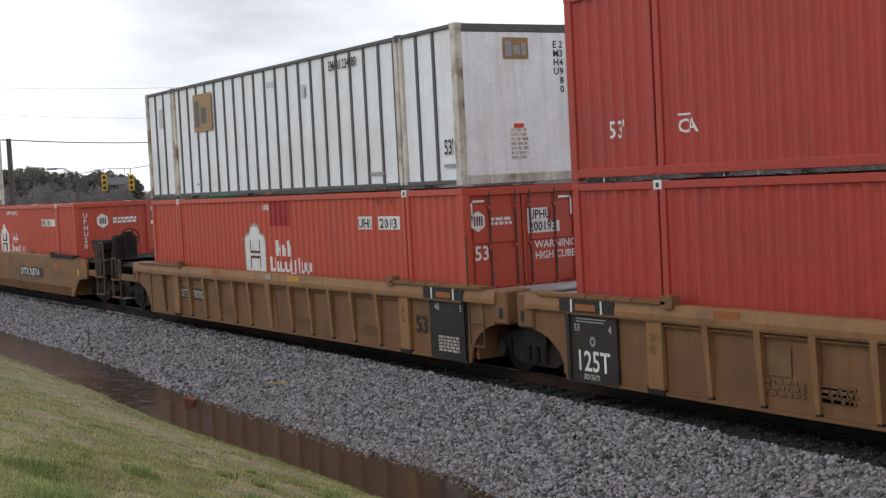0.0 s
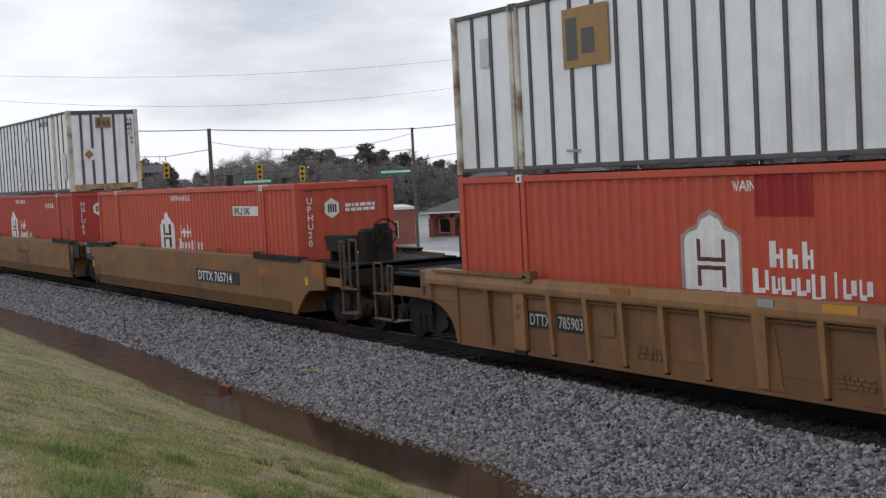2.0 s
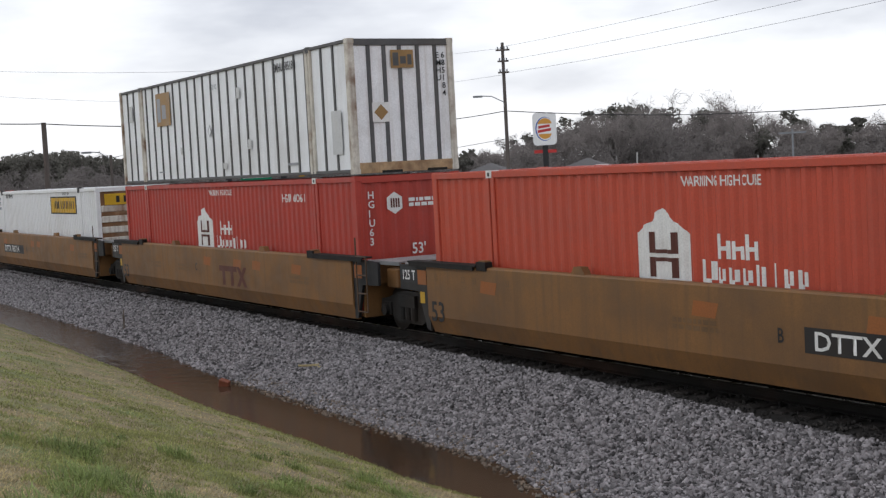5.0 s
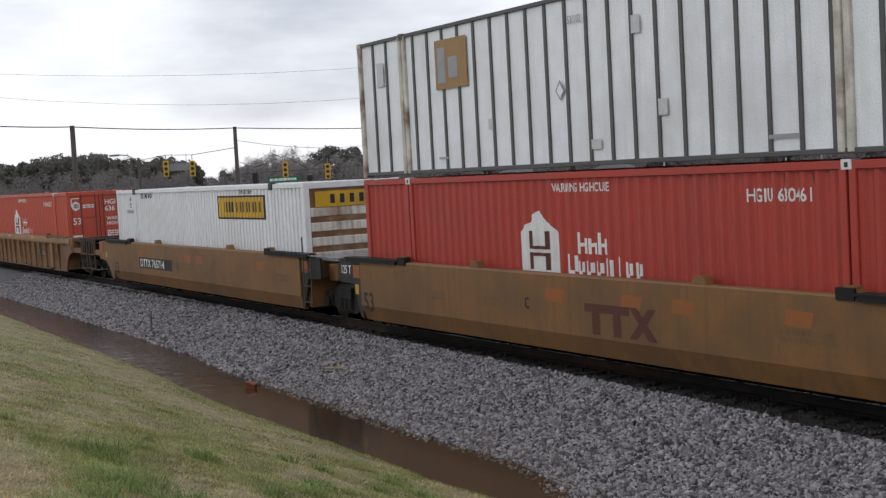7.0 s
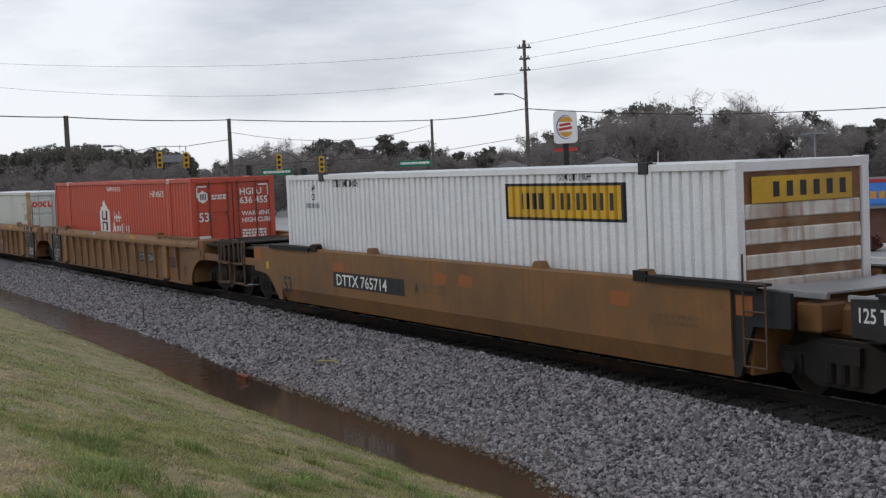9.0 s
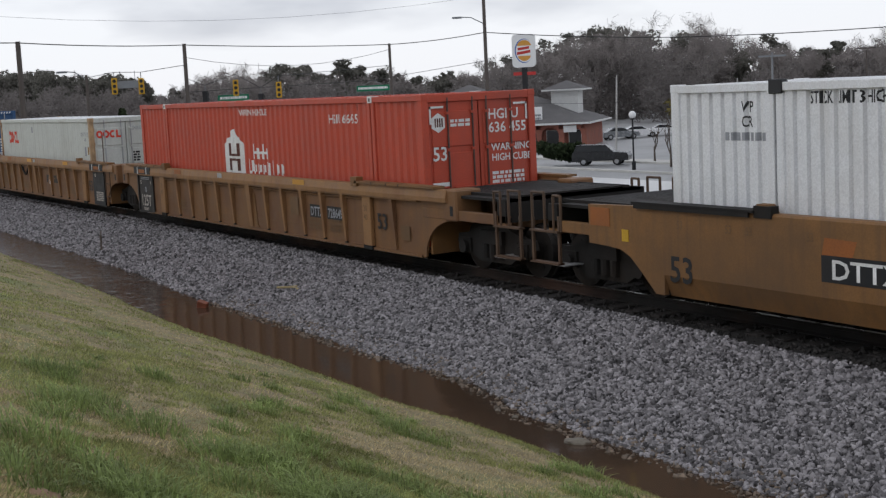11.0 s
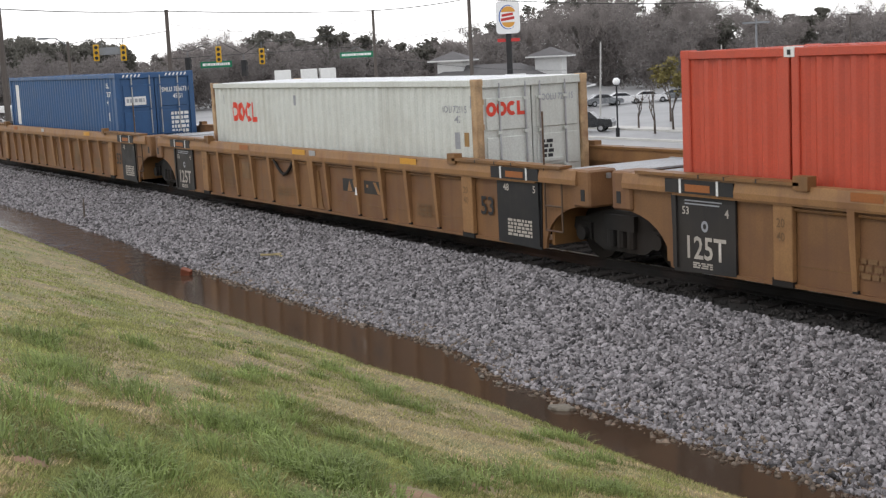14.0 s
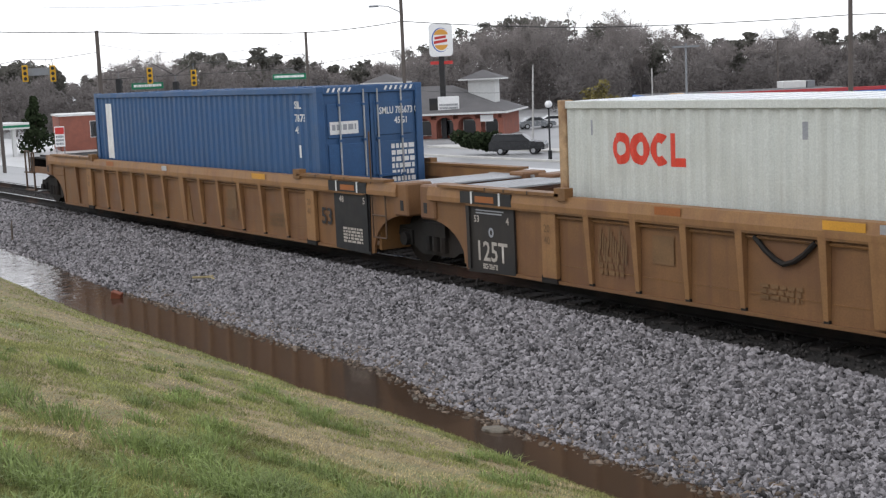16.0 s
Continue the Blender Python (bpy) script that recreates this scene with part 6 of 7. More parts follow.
def disc(cx, cz_, rx, rz, a0=0, a1=360, k=24):
    return [(cx + rx * math.cos(radians(a0 + (a1 - a0) * i / k)), cz_ + rz * math.sin(radians(a0 + (a1 - a0) * i / k))) for i in range(k + 1)]


part("emblem", moved(poly_bm(disc(0.05, cz, 1.0, 1.3)[:-1]), 0, -0.356, 0), M_BLUES, s)
part("emblem", moved(poly_bm(disc(0.12, cz, 0.95, 1.22)[:-1]), 0, -0.360, 0), M_SIGNW, s)
part("emblem", moved(poly_bm(disc(0.08, cz + 0.42, 0.78, 0.72, 10, 170)), 0, -0.364, 0), M_ORN, s, "orange bun-shaped half disc")
part("emblem", moved(poly_bm(disc(0.08, cz - 0.42, 0.72, 0.66, 190, 350)), 0, -0.364, 0), M_ORN, s, "orange bun-shaped half disc")
part("emblem", moved(poly_bm([(-0.62, cz + 0.05), (0.62, cz + 0.2), (0.62, cz + 0.48), (-0.62, cz + 0.33)], [(-0.72, cz - 0.42), (0.75, cz - 0.22), (0.75, cz + 0.08), (-0.72, cz - 0.12)]), 0, -0.368, 0), M_REDS, s, "red plain bars")
part("pole", box(-0.28, 0.28, -0.25, 0.25, -0.2, cz - h / 2, bevel=0.03), M_BLACK, s)
part("red_strip", box(-1.2, 1.2, -0.2, 0.2, cz - h / 2 - 0.85, cz - h / 2 - 0.5), M_REDS, s)
part("reader_board", box(-0.55, 1.75, -0.42, -0.2, 1.2 + 1.35, 1.2 + 3.35, bevel=0.02), M_SIGNW, s, "white changeable-letter board")
part("lettering", moved(poly_bm(*label_bars(-0.4, 1.6, 2.8, 3.8, 3, 12)), 0, -0.426, 0), M_METAL, s)
part("side_board", box(-1.5, -0.6, -0.35, -0.15, 2.6, 4.4, bevel=0.02), M_BLACK, s)


def window(parent, x, y, z, w, h, trim=M_TRIMW):
    wi = part("window", box(x, x + w, y - 0.03, y + 0.05, z, z + h), M_GLASS, parent)
    part("frame", boxes((x - 0.06, x, y - 0.06, y + 0.05, z - 0.06, z + h + 0.06), (x + w, x + w + 0.06, y - 0.06, y + 0.05, z - 0.06, z + h + 0.06), (x, x + w, y - 0.06, y + 0.05, z + h, z + h + 0.06), (x, x + w, y - 0.06, y + 0.05, z - 0.06, z)), trim, wi)
    return wi


def hip_roof(x0, x1, y0, y1, z, h, over=0.5, ridge=None):
    x0, x1, y0, y1 = x0 - over, x1 + over, y0 - over, y1 + over
    dy = (y1 - y0) / 2
    r = dy if ridge is None else ridge
    bm = bmesh.new()
    v = [bm.verts.new(p) for p in ((x0, y0, z), (x1, y0, z), (x1, y1, z), (x0, y1, z), (x0 + r, (y0 + y1) / 2, z + h), (x1 - r, (y0 + y1) / 2, z + h))]
    for f in ((0, 1, 5, 4), (1, 2, 5), (2, 3, 4, 5), (3, 0, 4), (3, 2, 1, 0)):
        bm.faces.new([v[i] for i in f])
    return bm


# brick building with arches, hip roof and two cupolas
az, d = 57.2, 150
b = thing("arcade_building", "red brick building with arches, grey hip roof and cupolas", "building", facing(az, d, LOT_Z, -14))
W2 = 10.2
part("wall", box(-W2, W2 - 0.4, 1.5, 13, -0.5, 2.75), M_BRICKR, b)
part("roof", hip_roof(-W2, W2, 0.0, 13.5, 2.75, 2.9), M_SHINGLE, b, "grey shingled hip roof")
part("eave_board", boxes((-W2 - 0.55, W2 + 0.55, -0.56, -0.44, 2.58, 2.78), (W2 + 0.45, W2 + 0.57, -0.5, 14, 2.58, 2.78)), M_TRIMW, b)
pier_mesh = None
for k in range(9):
    x = -W2 + 0.3 + k * 2.45
    part("pier", box(x, x + 0.55, 0.0, 0.5, -0.5, 2.1), M_BRICKR, b)
    if k < 8:
        arc = [(x + 0.55, 2.6), (x + 2.45, 2.6)] + [(x + 1.5 + 0.95 * math.cos(a), 1.5 + 0.8 * math.sin(a)) for a in [math.pi * i / 10 for i in range(11)]]
        part("arch", prism(arc, "y", 0.0, 0.5), M_BRICKR, b)
        window(b, x + 0.85, 1.5, 0.4, 1.3, 1.5)
part("sign_board", box(W2 - 2.4, W2 - 1.0, -0.1, -0.02, 1.75, 2.45), M_SIGNW, b)
for cx in (-4.2, 7.0):
    cup = part("cupola", box(cx - 1.5, cx + 1.5, 5.2, 8.2, 3.4, 6.3), M_TRIMW, b, "white square roof cupola")
    part("cupola_roof", moved(hip_roof(-1.7, 1.7, -1.7, 1.7, 0, 0.95, 0.65, 2.3), cx, 6.7, 6.3), M_SHINGLE, cup)
    part("cupola_eave", moved(box(-2.4, 2.4, -2.4, 2.4, -0.16, 0.0), cx, 6.7, 6.3), M_TRIMW, cup)

# fast-food restaurant with blue mansard
az, d = 42.2, 108
b = thing("restaurant", "low brown brick restaurant with blue mansard and red edge", "building", facing(az, d, LOT_Z, 14))
X0, X1 = -8.6, 8.2
part("wall", box(X0, X1, 0, 16, -0.5, 3.2), M_BRICKW, b)
mans = prism([(-0.9, 2.85), (-0.9, 3.0), (0.35, 4.55), (15.7, 4.55), (16.9, 3.0), (16.9, 2.85)], "x", X0 - 0.8, X1 + 0.8)
for v in mans.verts:
    if v.co.z > 4:
        v.co.x *= 0.93
part("mansard", mans, M_ROOFB, b, "sloping blue metal mansard roof")
part("red_edge", box(X0 * 0.93 - 0.75, X1 * 0.93 + 0.75, 0.28, 0.5, 4.5, 4.78, bevel=0.02), M_ROOFR, b)
part("roof_deck", box(X0 * 0.93 - 0.6, X1 * 0.93 + 0.6, 0.52, 15.6, 4.4, 4.57), M_SHINGLE, b)
part("soffit_band", box(X0 - 0.78, X1 + 0.78, -0.88, 16.8, 2.62, 2.84), M_METAL, b)
for k in range(5):
    part("window", box(1.1 + k * 1.35, 2.2 + k * 1.35, -0.06, 0.05, 0.7, 2.35), M_GLASS, b)
    part("window_post", box(0.85 + k * 1.35, 1.1 + k * 1.35, -0.1, 0.05, 0.1, 2.55), M_TRIMW, b)
part("door", box(-0.5, 0.6, -0.06, 0.05, 0.0, 2.2), M_GLASS, b)
part("roof_unit", box(1.4, 3.2, 4, 6, 4.8, 5.35, bevel=0.03), M_TRIMW, b, "boxy pale roof-top air unit")
part("roof_unit", box(3.3, 3.9, 4, 5, 4.8, 5.35, bevel=0.03), M_METAL, b)
for k in range(10):
    if k != 6:
        part("sign_bar", moved(poly_bm(rect(-5.6 + k * 0.62, -5.15 + k * 0.62, 3.35, 3.9)), 0, -0.62, 0), M_ORN, b, "plain orange bar")
part("sign_disc", moved(poly_bm(disc(-6.5, 3.65, 0.5, 0.5)[:-1]), 0, -0.66, 0), M_ORN, b)

# red brick store, pumps' canopy and price sign at the far left
b = thing("brick_store", "small red brick store with pale parapet cap", "building", facing(70.55, 165, LOT_Z, 6))
part("wall", box(-2.2, 2.2, 0, 9, -0.5, 4.0), M_BRICKR, b)
part("parapet_cap", box(-2.35, 2.35, -0.15, 9.1, 4.0, 4.22), M_TRIMW, b)
window(b, 1.2, 0.0, 1.5, 0.7, 1.8)
b = thing("brick_store", "low red brick store with white roof edge and air units", "building", facing(63.9, 140, LOT_Z, 4))
part("wall", box(-6.2, 6.2, 0, 12, -0.5, 3.55), M_BRICKR, b)
part("parapet_cap", box(-6.35, 6.35, -0.15, 12.1, 3.55, 3.8), M_TRIMW, b)
for x0_ in (-3.6, -0.9, 1.0):
    part("roof_unit", box(x0_, x0_ + 1.6, 3, 5, 3.8, 6.2, bevel=0.04), M_TRIMW, b, "boxy pale roof-top air unit")
for x0_ in (-5.0, -2.4, 0.2, 2.8):
    window(b, x0_, 0.0, 0.8, 1.6, 1.5)
b = thing("sign_panel", "pale blank sign panel hung between signals", "sign", facing(71.95, SPAN, z_at(0.62, SPAN)))
part("panel", box(-0.75, 0.75, -0.03, 0.03, -0.25, 0.25, bevel=0.01), M_METAL, b)
for x0_ in (-0.5, 0.5):
    part("hanger", rods([((x0_, 0, 0.2), (x0_, 0, 0.92))], 0.02, 5), M_METAL, b)
b = thing("price_sign", "red and white roadside price sign on posts", "sign", facing(71.35, 150, LOT_Z, 0))
part("panel", box(-0.5, 0.5, -0.1, 0.1, 1.2, 3.3, bevel=0.02), M_SIGNW, b)
part("red_panel", box(-0.45, 0.45, -0.13, -0.1, 2.5, 3.2), M_REDS, b)
part("lettering", moved(poly_bm(*label_bars(-0.4, 0.4, 1.3, 2.4, 3, 22)), 0, -0.104, 0), M_METAL, b)
for x in (-0.4, 0.4):
    part("post", box(x - 0.05, x + 0.05, -0.05, 0.05, -0.3, 1.2), M_METAL, b)
b = thing("pump_canopy", "white flat filling-station canopy on columns", "canopy", facing(74.2, 160, LOT_Z, 20))
part("roof", box(-6, 4, -3, 3, 3.0, 3.7, bevel=0.05), M_TRIMW, b)
for x in (-4.5, 2.5):
    for y in (-2, 2):
        part("column", box(x - 0.2, x + 0.2, y - 0.2, y + 0.2, -0.3, 3.0), M_TRIMW, b)
part("fascia_stripe", box(-6.02, 4.02, -3.03, -3.0, 3.2, 3.45), M_GREEN, b)


def vehicle(at, material, label, kind="car", group="parked cars"):
    """A parked car seen from its side along x."""
    c = thing("car" if kind == "car" else "pickup" if kind == "suv" else "van", label, "car", at, group)
    if kind == "car":
        low = [(-2.25, 0.3), (2.25, 0.3), (2.3, 0.62), (2.1, 0.82), (1.0, 0.92), (-1.5, 0.95), (-2.2, 0.9), (-2.3, 0.6)]
        cab = [(1.05, 0.9), (0.35, 1.38), (-0.95, 1.42), (-1.75, 0.93)]
    elif kind == "suv":
        low = [(-2.4, 0.4), (2.4, 0.4), (2.45, 0.8), (2.3, 1.05), (1.2, 1.12), (-2.35, 1.12), (-2.42, 0.8)]
        cab = [(1.2, 1.1), (0.5, 1.72), (-2.0, 1.76), (-2.3, 1.12)]
    else:
        low = [(-2.6, 0.35), (2.6, 0.35), (2.65, 0.9), (1.9, 1.15), (-2.6, 1.15)]
        cab = [(1.9, 1.13), (1.1, 2.0), (-2.6, 2.05), (-2.6, 1.13)]
    part("body", prism(low, "y", -0.9, 0.9), material, c)
    cb = part("cabin", prism(cab, "y", -0.74, 0.74), material, c)
    zc = sum(p[1] for p in cab) / 4
    xc = sum(p[0] for p in cab) / 4
    part("side_window", prism([(xc + (x - xc) * 0.85, zc + (z - zc) * 0.7 + 0.02) for x, z in cab], "y", -0.755, 0.755), M_GLASS, cb)
    for x in (-1.4, 1.45):
        for y in (-0.82, 0.82):
            wh = part("wheel", rods([((x, y - 0.1, 0.33), (x, y + 0.1, 0.33))], 0.33, 16), M_TYRE, c)
            part("rim", rods([((x, y - 0.115, 0.33), (x, y + 0.115, 0.33))], 0.19, 10), M_GALV, wh)
    part("headlight", boxes((2.15, 2.31, -0.8, -0.5, 0.62, 0.76)), M_SIGNW, c)
    part("headlight", boxes((2.15, 2.31, 0.5, 0.8, 0.62, 0.76)), M_SIGNW, c)
    return c


vehicle(facing(52.75, 118, LOT_Z, -12), M_CARK, "black parked sport utility vehicle", "suv")
for az, d, m_, lb, tn in ((52.0, 165, M_CARG, "grey parked sedan in the lot", 20), (51.2, 168, M_CARW, "white parked sedan in the lot", 10), (50.1, 170, M_CARW, "white parked sedan in the lot", 5), (49.0, 172, M_CARG, "grey parked sedan in the lot", 15), (47.6, 165, M_CARW, "white parked sedan in the lot", 185), (46.6, 166, M_CARK, "black parked sedan in the lot", 8), (45.4, 160, M_CARW, "white parked sedan in the lot", 12)):
    vehicle(facing(az, d, LOT_Z, tn), m_, lb)
vehicle(facing(38.6, 100, LOT_Z, 0), M_CARW, "white parked van beside the restaurant", "van")

# globe lamp on a black post
lp = thing("globe_lamp", "black cast lamp post with a white globe", "street lamp", facing(51.45, 110, LOT_Z))
part("post", rods([((0, 0, -0.2), (0, 0, 4.0))], 0.07, 8), M_BLACK, lp)
part("base", rods([((0, 0, -0.1), (0, 0, 0.7))], 0.16, 8), M_BLACK, lp)
bm = bmesh.new()
bmesh.ops.create_uvsphere(bm, u_segments=16, v_segments=10, radius=0.3)
part("globe", moved(bm, 0, 0, 4.35), M_SIGNW, lp, "white glass globe", smooth=True)
part("collar", rods([((0, 0, 3.98), (0, 0, 4.1))], 0.14, 8), M_BLACK, lp)

# road, kerbs
road = mesh_thing("road", box(-240, 40, 40, 62, LOT_Z - 0.3, LOT_Z + 0.03), M_PAVE, "pale worn road running behind the railway", "road", kind="structure")
for y0 in (66.5, 74.0):
    mesh_thing("kerb", box(-112, 10, y0, y0 + 0.35, LOT_Z - 0.1, LOT_Z + 0.17, bevel=0.03), M_KERB, "pale concrete kerb edging the lot", "kerb", kind="structure")
mesh_thing("pavement", box(-112, 10, 74.4, 76.4, LOT_Z - 0.1, LOT_Z + 0.15), M_KERB, "pale concrete pavement before the restaurant", "pavement", kind="structure")


# ---- plants ----
def leaf_cloud(centres, radii, count, size, squash=0.8, slim=0.6):
    """Small bent leaf clumps scattered in balls; returns quads."""
    k = len(centres)
    idx = RNG.integers(0, k, count)
    dirs = RNG.normal(size=(count, 3))
    dirs /= np.linalg.norm(dirs, axis=1)[:, None]
    rr = RNG.uniform(0.25, 1.0, count) ** 0.5
    p = centres[idx] + dirs * (rr * radii[idx])[:, None] * np.array([1, 1, squash])
    q = np.array([(-1, -slim, 0), (1, -slim, 0), (1, slim, 0), (-1, slim, 0)]) * 0.5
    v = np.einsum("kij,vj->kvi", random_turns(count), q) * (size * RNG.uniform(0.5, 1.3, count))[:, None, None] + p[:, None, :]
    return v.reshape(-1, 3)


def branches(base, height, rnd, depth=4, spread_=0.5, r0=0.2, start=0.3):
    """Forking limbs as tapered bars: list of (p, q, r, r2)."""
    out = []

    def grow(p, d, length, r, n_):
        q = p + d * length
        out.append((p, q, r, r * 0.62))
        if n_ == 0:
            return
        for _ in range(rnd.choice((2, 3, 3))):
            nd = (d + Vector((rnd.uniform(-1, 1), rnd.uniform(-1, 1), rnd.uniform(-0.35, 0.6))) * spread_).normalized()
            grow(p.lerp(q, rnd.uniform(0.55, 1.0)), nd, length * rnd.uniform(0.55, 0.8), r * 0.55, n_ - 1)

    grow(Vector(base), Vector((rnd.uniform(-0.05, 0.05), rnd.uniform(-0.05, 0.05), 1)), height * start, r0, depth)
    return out


def bars_to_arrays(bars_):
    v, f = [], []
    for p, q, r, r2 in bars_:
        d = (q - p)
        a = d.orthogonal().normalized()
        c_ = d.cross(a).normalized()
        k = len(v)
        for base, rad in ((p, r), (q, r2)):
            for i in range(3):
                an = i * math.tau / 3
                v.append(base + a * (rad * math.cos(an)) + c_ * (rad * math.sin(an)))
        for i in range(3):
            j = (i + 1) % 3
            f.append((k + i, k + j, k + 3 + j, k + 3 + i))
    return np.array([tuple(x) for x in v]), np.array(f)


rnd = random.Random(11)


def skyline(az):
    """Elevation of the wood's upper edge, degrees."""
    pts = [(30, 1.4), (38, 1.1), (39.7, 0.95), (41.1, 1.2), (42.8, 1.2), (44.1, 0.9), (45.8, 1.47), (46.3, 1.45), (47, 1.05), (47.8, 1.7), (50.5, 2.1), (52.3, 2.2), (53.6, 2.12), (55, 1.95), (57.2, 1.1), (58.1, 0.8), (59.2, 0.55), (59.9, 0.8), (61, 0.95), (62.4, 1.18), (63.3, 1.32), (64.7, 1.1), (65.9, 1.23), (66.9, 0.85), (67.4, 1.3), (68.6, 1.2), (69.5, 0.9), (70.9, 0.45), (71.4, 0.9), (71.8, 1.08), (73.6, 1.14), (74.5, 1.32), (75.3, 1.49), (76.2, 1.49), (77.3, 1.4), (78.2, 1.15), (84, 1.0)]
    for (a, e), (b, g) in zip(pts, pts[1:]):
        if a <= az <= b:
            return e + (g - e) * (az - a) / (b - a)
    return 1.0


pine_v, brush_v, twig_v, twig_bars, trunk_bars = [], [], [], [], []
for k in range(380):
    az = 33 + 50 * (k + rnd.random()) / 270 if k < 270 else 71.2 + 12 * (k - 270 + rnd.random()) / 110
    d = rnd.uniform(250, 330) + (60 if az > 66 else 0)
    bare = rnd.random() < (0.08 if az > 71.2 else 0.95 if az > 67 else 0.35 if az > 68 else 0.45 if az > 59 else 0.6)
    top = z_at(skyline(az) + (rnd.uniform(-0.35, 0.12) if bare else rnd.uniform(-0.42, 0.02)), d)
    x, y, _ = far(az, d)
    hgt = top - LOT_Z
    if hgt < 4:
        continue
    if not bare:
        cs, rs = [], []
        w = hgt * rnd.uniform(0.15, 0.24)
        for j in range(26):
            u = rnd.uniform(0.45, 1.0)
            a_ = rnd.uniform(0, math.tau)
            q_ = w * (1 - abs(u - 0.7) * 1.6) * rnd.uniform(0.2, 1.0)
            cs.append((x + q_ * math.cos(a_), y + q_ * math.sin(a_), LOT_Z + hgt * (u * 0.95)))
            rs.append(w * rnd.uniform(0.25, 0.5))
        pine_v.append(leaf_cloud(np.array(cs), np.array(rs), 1000, 0.5, 0.7))
        trunk_bars.append((Vector((x, y, LOT_Z)), Vector((x, y, top - 1)), 0.25, 0.1))
    else:
        limbs = branches((x, y, LOT_Z), hgt * 0.92, rnd, 4, 0.5, 0.2, 0.36)
        twig_bars += limbs
        ends = np.array([tuple(b_[1]) for b_ in limbs[20:]])
        if len(ends):
            twig_v.append(leaf_cloud(ends, np.full(len(ends), hgt * 0.06), 520, 1.1, 1.0, 0.07))
for k in range(84):
    # tall lacy crowns that stand above the rest
    az = rnd.uniform(36, 58) if k < 64 else rnd.uniform(64.5, 70)
    d = rnd.uniform(235, 290)
    x, y, _ = far(az, d)
    hgt = z_at(skyline(az) + (rnd.uniform(0.15, 0.7) if 46.5 < az < 54.8 else rnd.uniform(-0.12, 0.22)), d) - LOT_Z
    limbs = branches((x, y, LOT_Z), hgt * 0.95, rnd, 5, 0.55, 0.17, 0.36)
    twig_bars += limbs
    ends = np.array([tuple(b_[1]) for b_ in limbs[40:]])
    twig_v.append(leaf_cloud(ends, np.full(len(ends), hgt * 0.05), 420, 1.3, 1.0, 0.045))
for k in range(420):
    az = 33 + 50 * (k + rnd.random()) / 420
    d = rnd.uniform(215, 300)
    x, y, _ = far(az, d)
    hgt = max(z_at(skyline(az) - 0.5, d) - LOT_Z, 3) * rnd.uniform(0.5, 1.0)
    cs = np.array([(x + rnd.uniform(-2.5, 2.5), y + rnd.uniform(-2, 2), LOT_Z + hgt * rnd.uniform(0.05, 0.88)) for _ in range(9)])
    brush_v.append(leaf_cloud(cs, np.array([hgt * 0.17] * 9), 760, 0.55, 1.1, 0.3))


def quads(vs):
    v = np.vstack(vs)
    return v, np.arange(len(v)).reshape(-1, 4)


tagged(fast_mesh("far_woods", *quads(pine_v), M_PINE), "pine crowns of the far woods, coloured pale for haze", "woods", kind="stuff")
tagged(fast_mesh("far_woods", *quads(brush_v), M_BRUSH), "leafless brush below the pines, its grey-brown paled for haze", "woods", kind="stuff")
tagged(fast_mesh("far_woods", *quads(twig_v), M_TWIG), "fine twigs of the leafless crowns, greyed for haze", "woods", kind="stuff")
tagged(fast_mesh("far_woods", *bars_to_arrays(twig_bars + trunk_bars), M_TWIG), "bare winter trees standing in the woods, greyed for haze", "woods", kind="stuff")


def small_tree(az, d, h, label, leaf=None, count=900, size=0.28, cat="tree", dense=0.5):
    t = thing("tree", label, cat, far_pose(az, d), "small trees in the lot")
    bars_ = branches((0, 0, -0.1), h, rnd, 4, 0.5, 0.13, 0.32)
    v, f = bars_to_arrays(bars_)
    ob = fast_mesh("trunk", v, f, M_BARK)
    ob.parent = t
    if leaf:
        ends = np.array([tuple(b_[1]) for b_ in bars_[8:]])
        ob = fast_mesh("crown", *quads([leaf_cloud(ends, np.full(len(ends), h * 0.07), count, size)]), leaf)
        ob.parent = t


def far_pose(az, d):
    return pose(*far(az, d))


small_tree(49.95, 112, 5.4, "small leafless tree on the lot's edge", None)
small_tree(49.2, 114, 6.2, "small tree with yellow-green young leaves", M_YLEAF, 260)
small_tree(48.3, 111, 5.0, "small tree in white spring blossom", M_BLOSSOM, 1000, 0.2)
small_tree(47.8, 116, 5.6, "small tree in sparse white spring blossom", M_BLOSSOM, 500, 0.2)
small_tree(50.6, 118, 4.6, "small dark bare tree on the lot's edge", None)
small_tree(49.3, 128, 7.8, "tree with yellowish young foliage", M_YLEAF, 420, 0.28)


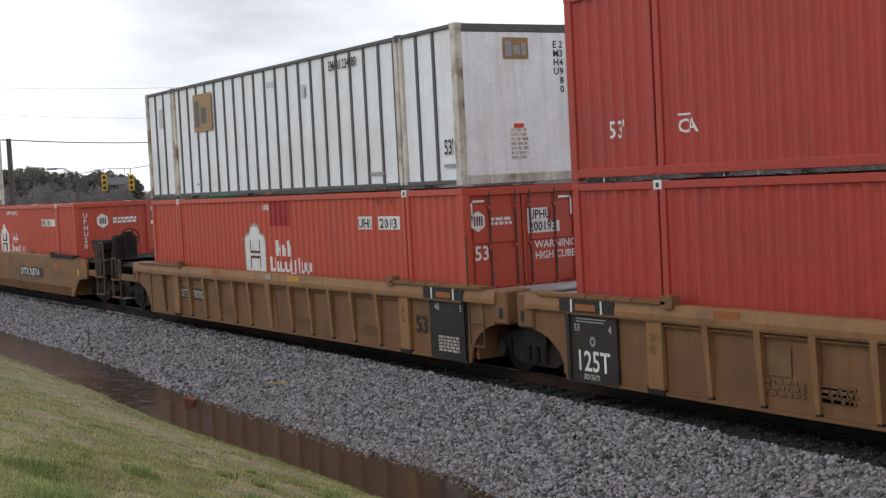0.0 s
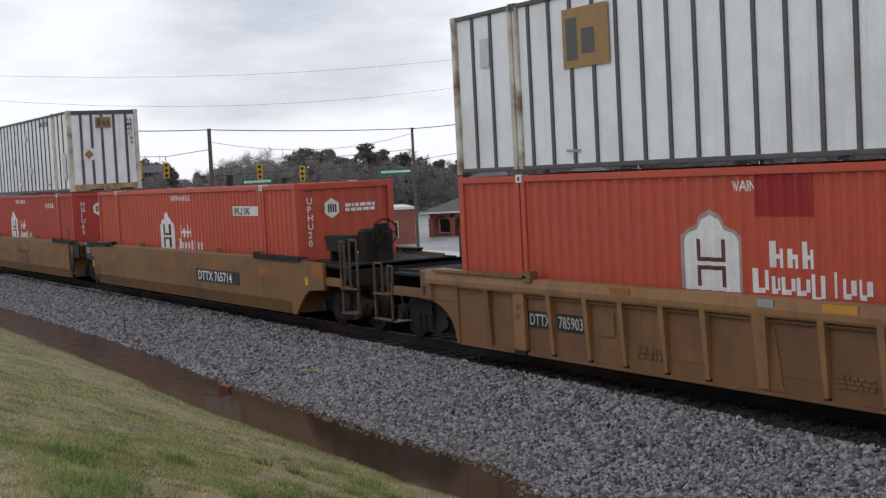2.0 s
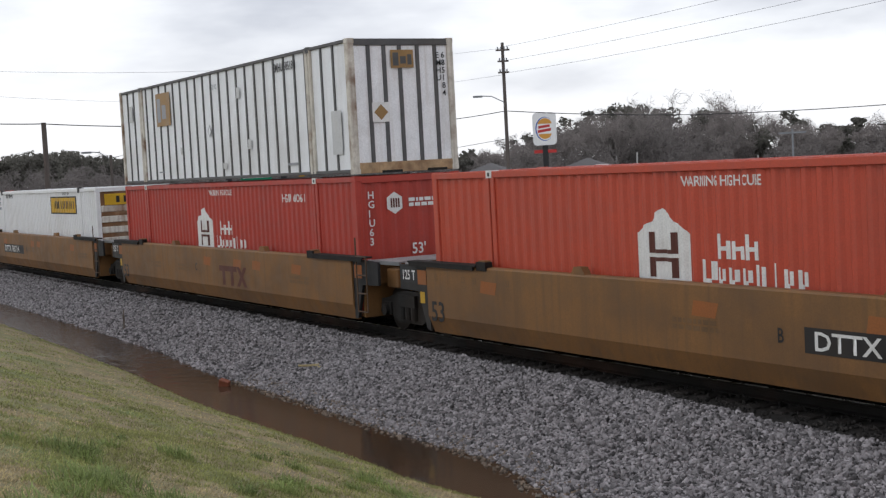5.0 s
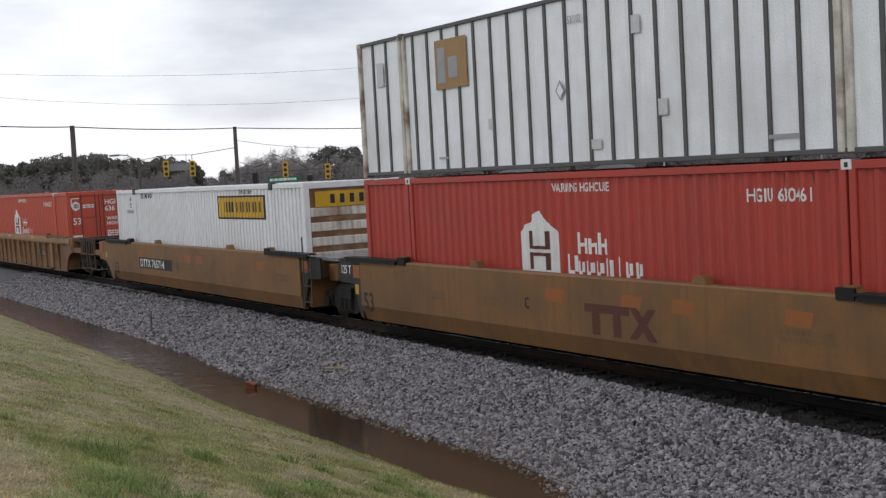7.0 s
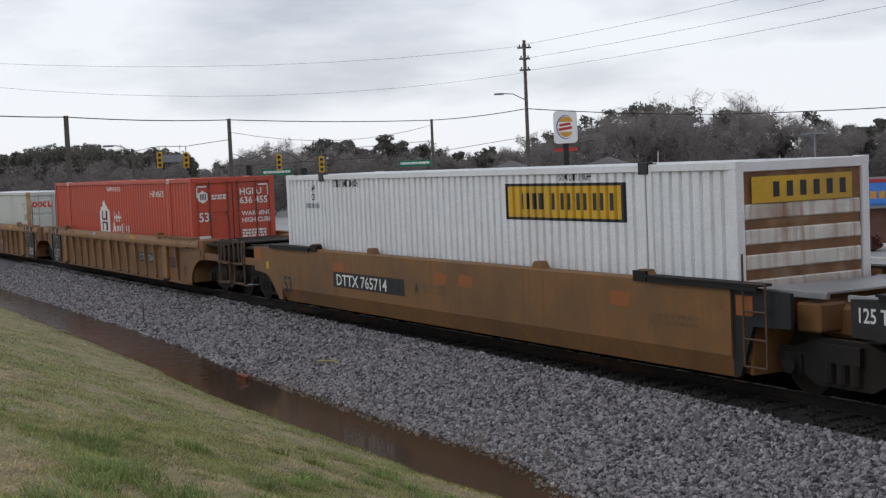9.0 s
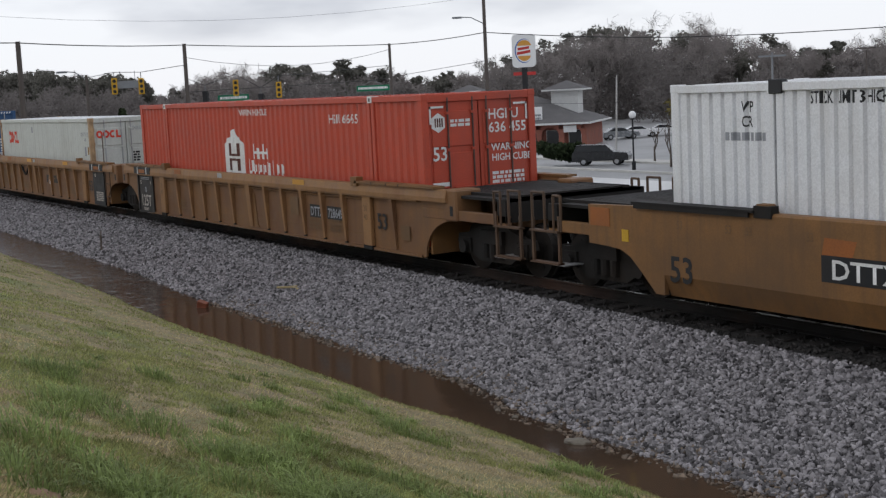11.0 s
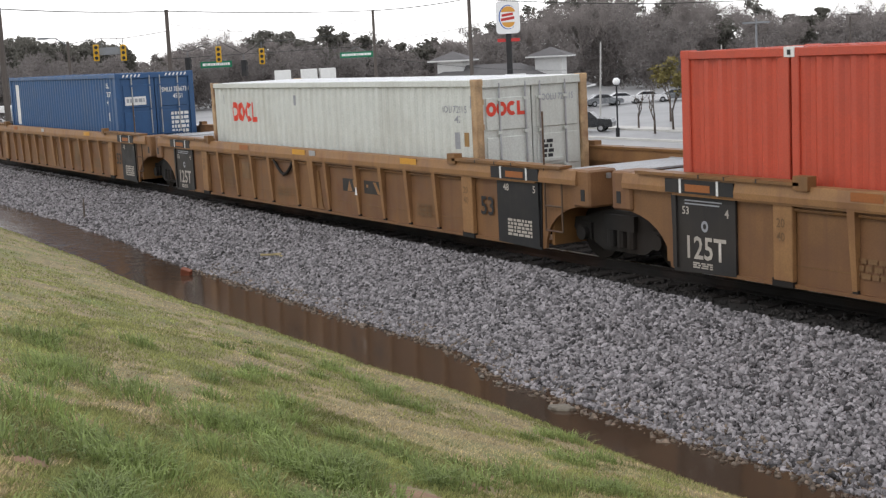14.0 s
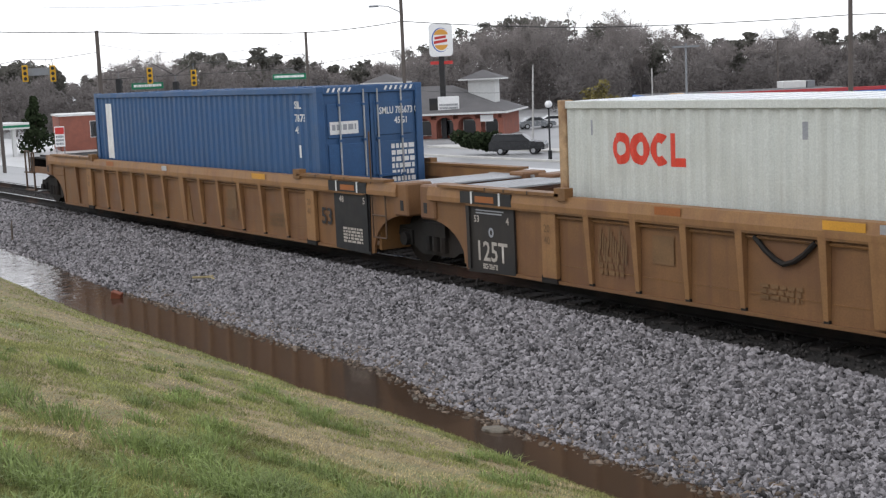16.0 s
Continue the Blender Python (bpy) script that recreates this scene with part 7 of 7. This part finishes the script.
def hedge(az, d, w, h, dep, material, label, name="hedge", turn=0):
    cs = np.array([(rnd.uniform(-w / 2, w / 2), rnd.uniform(-dep / 2, dep / 2), h * rnd.uniform(0.25, 0.72)) for _ in range(max(6, int(w * 4)))])
    ob = fast_mesh(name, *quads([leaf_cloud(cs, np.full(len(cs), h * 0.32), int(w * 1100), 0.22)]), material)
    ob.matrix_basis = facing(az, d, LOT_Z, turn)
    tagged(ob, label, "bush" if name == "shrub" else "hedge", "shrubs by the buildings" if name == "shrub" else "")


hedge(54.2, 119, 4.6, 2.3, 2.0, M_HEDGE, "dark green clipped evergreen hedge")
hedge(41.3, 101, 4.2, 1.5, 1.6, M_HEDGE, "dark green shrubs before the restaurant", "shrub")
hedge(43.0, 100, 2.4, 1.1, 1.4, M_SHRUB, "red-brown low shrub before the restaurant", "shrub")
hedge(44.6, 99, 3.2, 1.0, 1.4, M_SHRUB, "red-brown low shrub before the restaurant", "shrub")
hedge(42.0, 97, 2.0, 0.9, 1.2, M_SHRUB, "red-brown low shrub before the restaurant", "shrub")
cs = np.array([(rnd.uniform(-1.4, 1.4) * (1 - u), rnd.uniform(-1.4, 1.4) * (1 - u), 0.6 + 5.6 * u) for u in [i / 16 for i in range(17)]])
t = thing("evergreen_tree", "dense dark evergreen tree beside the store", "tree", far_pose(72.25, 165))
ob = fast_mesh("crown", *quads([leaf_cloud(cs, np.array([1.5 - 1.15 * i / 16 for i in range(17)]), 1800, 0.4)]), M_HEDGE)
ob.parent = t
part("trunk", rods([((0, 0, -0.2), (0, 0, 4.5))], 0.15, 8), M_BARK, t)


# ---- motion ----
def travel(t):
    """Metres the train has gone since the start; it gains a little speed."""
    u = (t - 8) / 8
    s = 8 * (7.8435 * u + 0.3390 * u * u / 2 + -0.0081 * u ** 3 / 6 + 0.2528 * u ** 4 / 24)
    u = -1.0
    return s - 8 * (7.8435 * u + 0.3390 * u * u / 2 + -0.0081 * u ** 3 / 6 + 0.2528 * u ** 4 / 24)


def motions():
    for ob, i, z in MOVING:
        base = 0.0 if z is None else FLOOR + z
        walk(ob, [(k * 0.5, pose(ORIGIN[i] + (0.0 if z is None else SLIP[i]) + travel(k * 0.5), YC, base)) for k in range(33)])
    for w, wx in WHEELS:
        walk(w, [(k / 15, pose(wx, 0, 0.46, 0, math.degrees(travel(k / 15) / 0.46), 0)) for k in range(241)])


motions()
